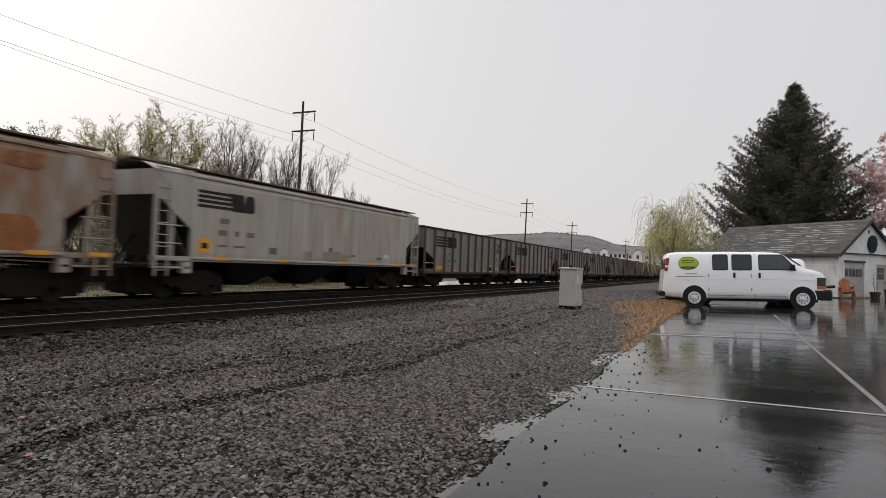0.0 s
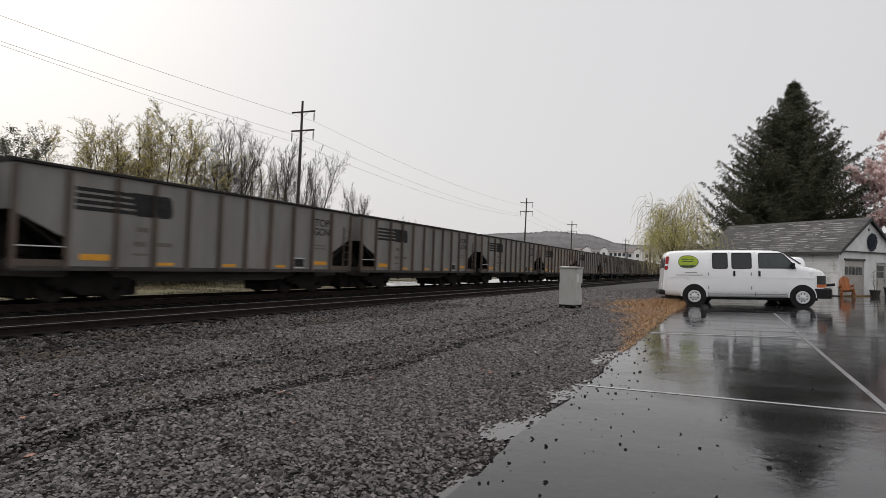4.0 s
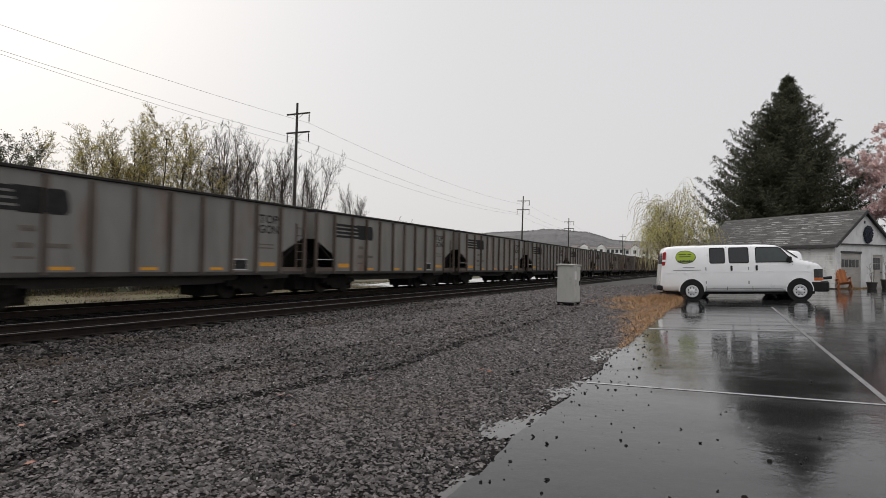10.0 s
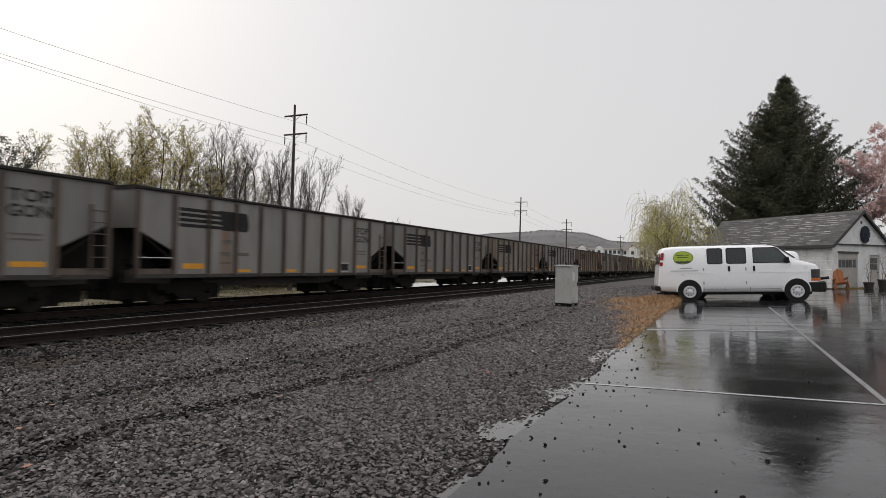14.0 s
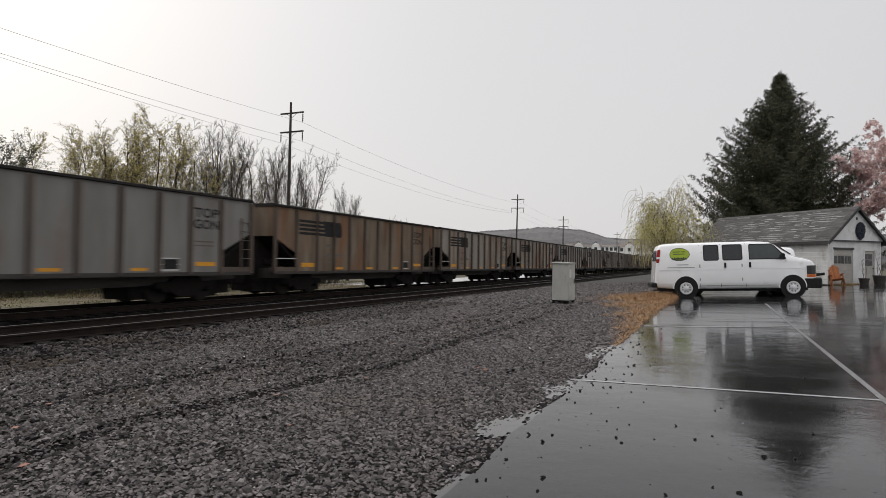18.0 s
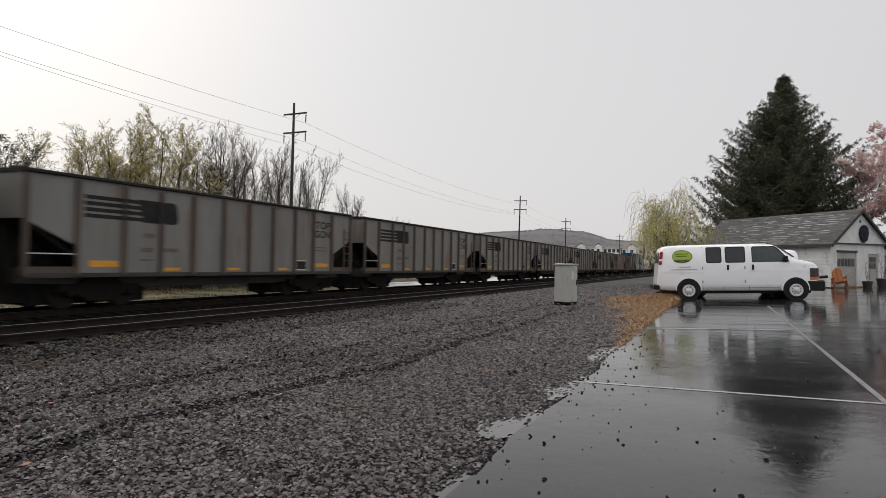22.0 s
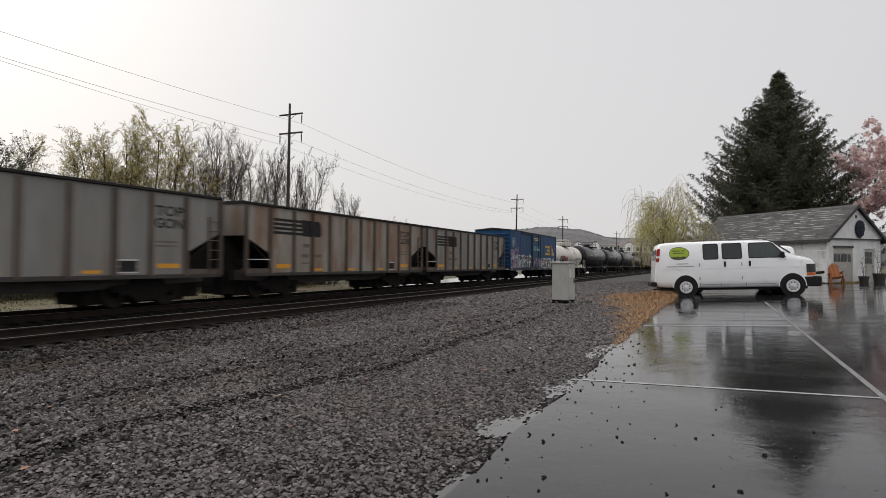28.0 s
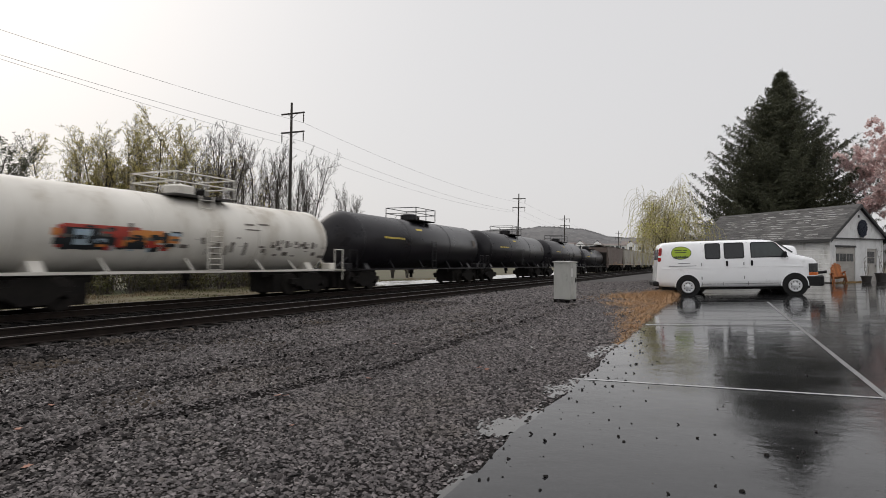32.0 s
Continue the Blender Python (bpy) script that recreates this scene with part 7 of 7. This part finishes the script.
def make_verge():
    """Weeds and low grass on the far side of the tracks."""
    rng = np.random.default_rng(29)
    n = 45000
    X, Y = rng.uniform(-30, -20.2, n), rng.uniform(4, 60, n)
    Z = np.array([ground_z(a, b) for a, b in zip(X, Y)])
    a = rng.uniform(0, 6.283, n)
    L, tilt = rng.uniform(0.02, 0.09, n) * (1 + (X < -26.5)) * np.clip(0.7 + 1.4 * np.array([noise.noise((p * 0.5, q * 0.5, 9)) for p, q in zip(X, Y)]), 0.2, 1.6), rng.uniform(0.6, 1.5, n)
    d = np.stack([np.cos(a) * np.cos(tilt), np.sin(a) * np.cos(tilt), np.sin(tilt)], -1)
    side = np.stack([-np.sin(a), np.cos(a), np.zeros(n)], -1) * rng.uniform(0.01, 0.03, n)[:, None]
    P = np.stack([X, Y, Z], -1)
    V = np.stack([P - side, P + side, P + d * L[:, None]], 1)
    nz = np.array([noise.noise((p * 0.25, q * 0.16, 2)) for p, q in zip(X, Y)]) + rng.normal(0, 0.12, n)
    for cond, nm, c, d2, lab in ((nz > 0, "verge_grass", (0.075, 0.08, 0.028), (0.13, 0.115, 0.05), "rough green grass beyond the tracks"), (nz <= 0, "dry_weeds", (0.20, 0.15, 0.08), (0.12, 0.088, 0.045), "dry brown weeds beyond the tracks")):
        W = V[cond].reshape(-1, 3)
        tagged(many(nm, W, np.arange(len(W)).reshape(-1, 3), mat(nm + "_blades", c, d2, 3, 0.8, coords="World", island=0.3)), lab, "grass", kind="stuff")


make_verge()


# ---- fallen leaves on the gravel ----
def make_leaves():
    rng = random.Random(4)
    m = mat("orange_fallen_leaf", (0.26, 0.10, 0.06), (0.20, 0.085, 0.05), 20, 0.6)
    for x, y, r in ((-4.27, 5.15, 0.06), (-4.2, 5.2, 0.05), (-4.55, 2.75, 0.05), (-5.6, 3.3, 0.05), (-2.9, 7.6, 0.06), (-2.75, 7.5, 0.05), (-5.2, 9.4, 0.05), (-3.4, 4.3, 0.035), (-3.9, 6.4, 0.045), (-6.4, 4.1, 0.05)):
        x, y = x * 1.0, y * 1.0
        a = rng.uniform(0, 360)
        out = [(0, -1.2), (0.35, -0.6), (0.8, -0.5), (0.5, 0), (0.9, 0.4), (0.35, 0.5), (0, 1.2), (-0.35, 0.5), (-0.9, 0.4), (-0.5, 0), (-0.8, -0.5), (-0.35, -0.6)]
        bm = prism([(p * r * 0.7, q * r * 0.7) for p, q in out], 0, 0.003, axis="Z")
        for v in bm.verts:
            v.co.z += 0.4 * (abs(v.co.x) ** 1.3)
        tagged(part("fallen_leaf", bm, m, m=Matrix.Translation((x, y, ground_z(x, y) + 0.035)) @ pose(0, 0, 0, rng.uniform(-15, 15), rng.uniform(-15, 15), a)), "curled orange fallen leaf on gravel", "leaf", "fallen leaves")


make_leaves()


# ---- distance: wooded hill and white apartment houses ----
def make_hill():
    # Woods and crowns: pale grey that puts distance haze into the colour.
    woods = mat("far_hazed_woods", (0.115, 0.112, 0.113), (0.17, 0.166, 0.165), 0.16, 0.9, 0.95, coords="World", c3=(0.16, 0.157, 0.154), scale3=0.03, amount3=0.4)
    prof = [(-900, 14), (-560, 22), (-340, 34), (-290, 42), (-269, 43.5), (-242, 44.6), (-217, 45.4), (-202, 47.4), (-178, 46.6), (-159, 44.1), (-146, 43.6), (-130, 38.4), (-118, 34.2), (-101, 32.6), (-63, 31.9), (60, 33), (260, 40), (600, 30), (1000, 20)]
    xs = np.linspace(-900, 1000, 380)
    hs = np.interp(xs, [p[0] for p in prof], [p[1] for p in prof])
    rows = [(690, 0.0), (700, 0.35), (715, 0.62), (735, 0.83), (760, 0.95), (785, 1.0), (860, 0.8), (1100, 0.3)]
    verts = [(x * (y / 740), y, -1 + hs[i] * k * 1.08 + (0.9 * noise.noise((x * 0.12, y * 0.1, 1)) + 0.7 * noise.noise((x * 0.45, y * 0.3, 4)) if k else 0)) for y, k in rows for i, x in enumerate(xs)]
    n = len(xs)
    faces = [(j * n + i, j * n + i + 1, (j + 1) * n + i + 1, (j + 1) * n + i) for j in range(len(rows) - 1) for i in range(n - 1)]
    tagged(raw("wooded_hill", verts, faces, woods), "low hill of bare woods on the horizon, greyed for haze", "hill", kind="structure")
    # ragged tree tops along the crest
    rng = np.random.default_rng(41)
    k = 3000
    X, Yk = rng.uniform(-500, 300, k), rng.uniform(0.94, 1.0, k)
    Y = np.interp(Yk, [0.35, 0.62, 0.83, 0.95, 1.0], [700, 715, 735, 760, 785])
    Z = -1 + np.interp(X, xs, hs) * np.interp(Y, [r[0] for r in rows], [r[1] for r in rows]) * 1.08
    P = np.stack([X * (Y / 740), Y, Z - 0.5], -1)
    h, w = rng.uniform(0.5, 1.7, k), rng.uniform(0.8, 1.8, k)
    V = np.stack([P - np.stack([w, 0 * w, 0 * w], -1), P + np.stack([w, 0 * w, 0 * w], -1), P + np.stack([w * 0.4, 0 * w, h], -1), P + np.stack([-w * 0.5, 0 * w, h * 0.92], -1)], 1)
    tagged(many("far_treetops", V.reshape(-1, 3), np.arange(4 * k).reshape(-1, 4), mat("far_hazed_crowns", (0.24, 0.235, 0.235), (0.30, 0.295, 0.29), 0.1, 0.9, coords="World")), "ragged crowns of far bare woods", "woods", kind="stuff")


make_hill()


def apartment(x0, width, depth, y0, z0, storeys, gables, label, cols, rise=0.7):
    wall = FAR["wall"]
    h = thing("apartment_house", label, "apartment house", Matrix.Translation((x0, y0, z0)), "far apartment houses")
    H = storeys * 2.3 + 0.2
    part("wall", box(0, width, 0, depth, 0, H), wall, h)
    part("roof", prism([(-0.5, H), (depth + 0.5, H), (depth / 2, H + rise)], -0.4, width + 0.4), FAR["roof"], h, "brown pitched roof")
    for gx, gw in gables:
        g = part("gable_front", box(gx - gw / 2, gx + gw / 2, -1.2, 0, 0, H + 0.2), wall, h)
        part("gable_top", prism([(gx - gw / 2 - 0.2, H + 0.2), (gx + gw / 2 + 0.2, H + 0.2), (gx, H + 0.2 + gw * 0.42)], -1.3, 3.0, axis="Y"), wall, g)
        part("gable_roof", prism([(gx - gw / 2 - 0.3, H + 0.15), (gx, H + 0.25 + gw * 0.42), (gx + gw / 2 + 0.3, H + 0.15), (gx, H + 0.42 + gw * 0.42)], -1.0, 4.0, axis="Y"), FAR["roof"], g)
        for s in range(storeys + 1):
            win(h, gx - 0.6, -1.2, s * 2.3 + 0.6, 1.1, 1.35)
    for c in range(cols):
        x = (c + 0.5) * width / cols
        if any(abs(x - gx) < gw / 2 + 0.5 for gx, gw in gables):
            continue
        for s in range(storeys):
            win(h, x - 0.6, 0, s * 2.3 + 0.6, 1.1, 1.35)


WIN = {}


def win(h, x, y, z, w, hh):
    m = Matrix.Translation((x, y - 0.04, z))
    if "w" not in WIN:
        WIN["w"] = part("window", box(0, w, -0.03, 0.06, 0, hh), FAR["glass"], h, m=m)
    else:
        sharing("window", WIN["w"], h, m)


FAR = {"wall": mat("far_white_stucco", (0.88, 0.875, 0.86), (0.82, 0.81, 0.80), 0.3, 0.7), "roof": mat("far_brown_shingle", (0.20, 0.165, 0.15), (0.15, 0.125, 0.115), 0.6, 0.8), "glass": mat("far_dark_pane", (0.05, 0.055, 0.06), None, 2, 0.2)}
apartment(-54.0, 18.8, 13, 250, -0.3, 4, [(3.2, 3.2), (10.2, 3.0)], "long white apartment house with gables and brown roof", 11)
apartment(-34.6, 42, 13, 250, -0.6, 4, [(4.0, 3.2), (7.4, 3.2), (10.4, 4.2), (19.0, 4.5), (29.0, 4.5)], "white apartment house with brown roof and gables", 24, 2.1)
apartment(-56.8, 2.3, 8, 252, 0.2, 4, [], "white stair tower of the apartment block", 1)


# ---- pale wet service road beyond the tracks ----
def make_road():
    m = mat("pale_wet_concrete", (0.50, 0.50, 0.49), (0.40, 0.40, 0.39), 1.5, 0.16, 0.34, coords="World", bump=0.1)
    ys = axis([(40, 240, 40)])
    verts = [(x, y, ground_z(x, y) + 0.03) for y in ys for x in (-28.4, -25.6, -21.8)]
    faces = [(j * 3 + i, j * 3 + i + 1, j * 3 + i + 4, j * 3 + i + 3) for j in range(len(ys) - 1) for i in range(2)]
    tagged(raw("service_road", verts, faces, m), "pale wet concrete road beyond the tracks", "road", kind="structure")


make_road()


def spin_wheels(ob, u):
    """The wheelsets roll while their wagon passes near."""
    step = 1.0 / FPS
    times = [k * step for k in range(int(32 / step) + 1) if -14 < u - rolled(k * step) < 42]
    if len(times) < 3:
        return
    for w in [o for o in ob.children_recursive if o.name.startswith("wheelset")]:
        at = Matrix.Translation(w.matrix_basis.translation)
        turn = lambda t: at @ Matrix.Rotation((rolled(t) - rolled(times[0])) / 0.457, 4, "X")
        rows = [(t, turn(t)) for t in times]
        if times[0] > 0:
            rows.insert(0, (0.0, rows[0][1]))
        if times[-1] < 32 - step:
            rows.append((32.0, rows[-1][1]))
        walk(w, rows)


def motions():
    for ob, u in TRAIN:
        walk(ob, [(t, Matrix.Translation((TRACK_FAR, u - rolled(t), 0))) for t in range(0, 33, 2)])
        spin_wheels(ob, u)


motions()
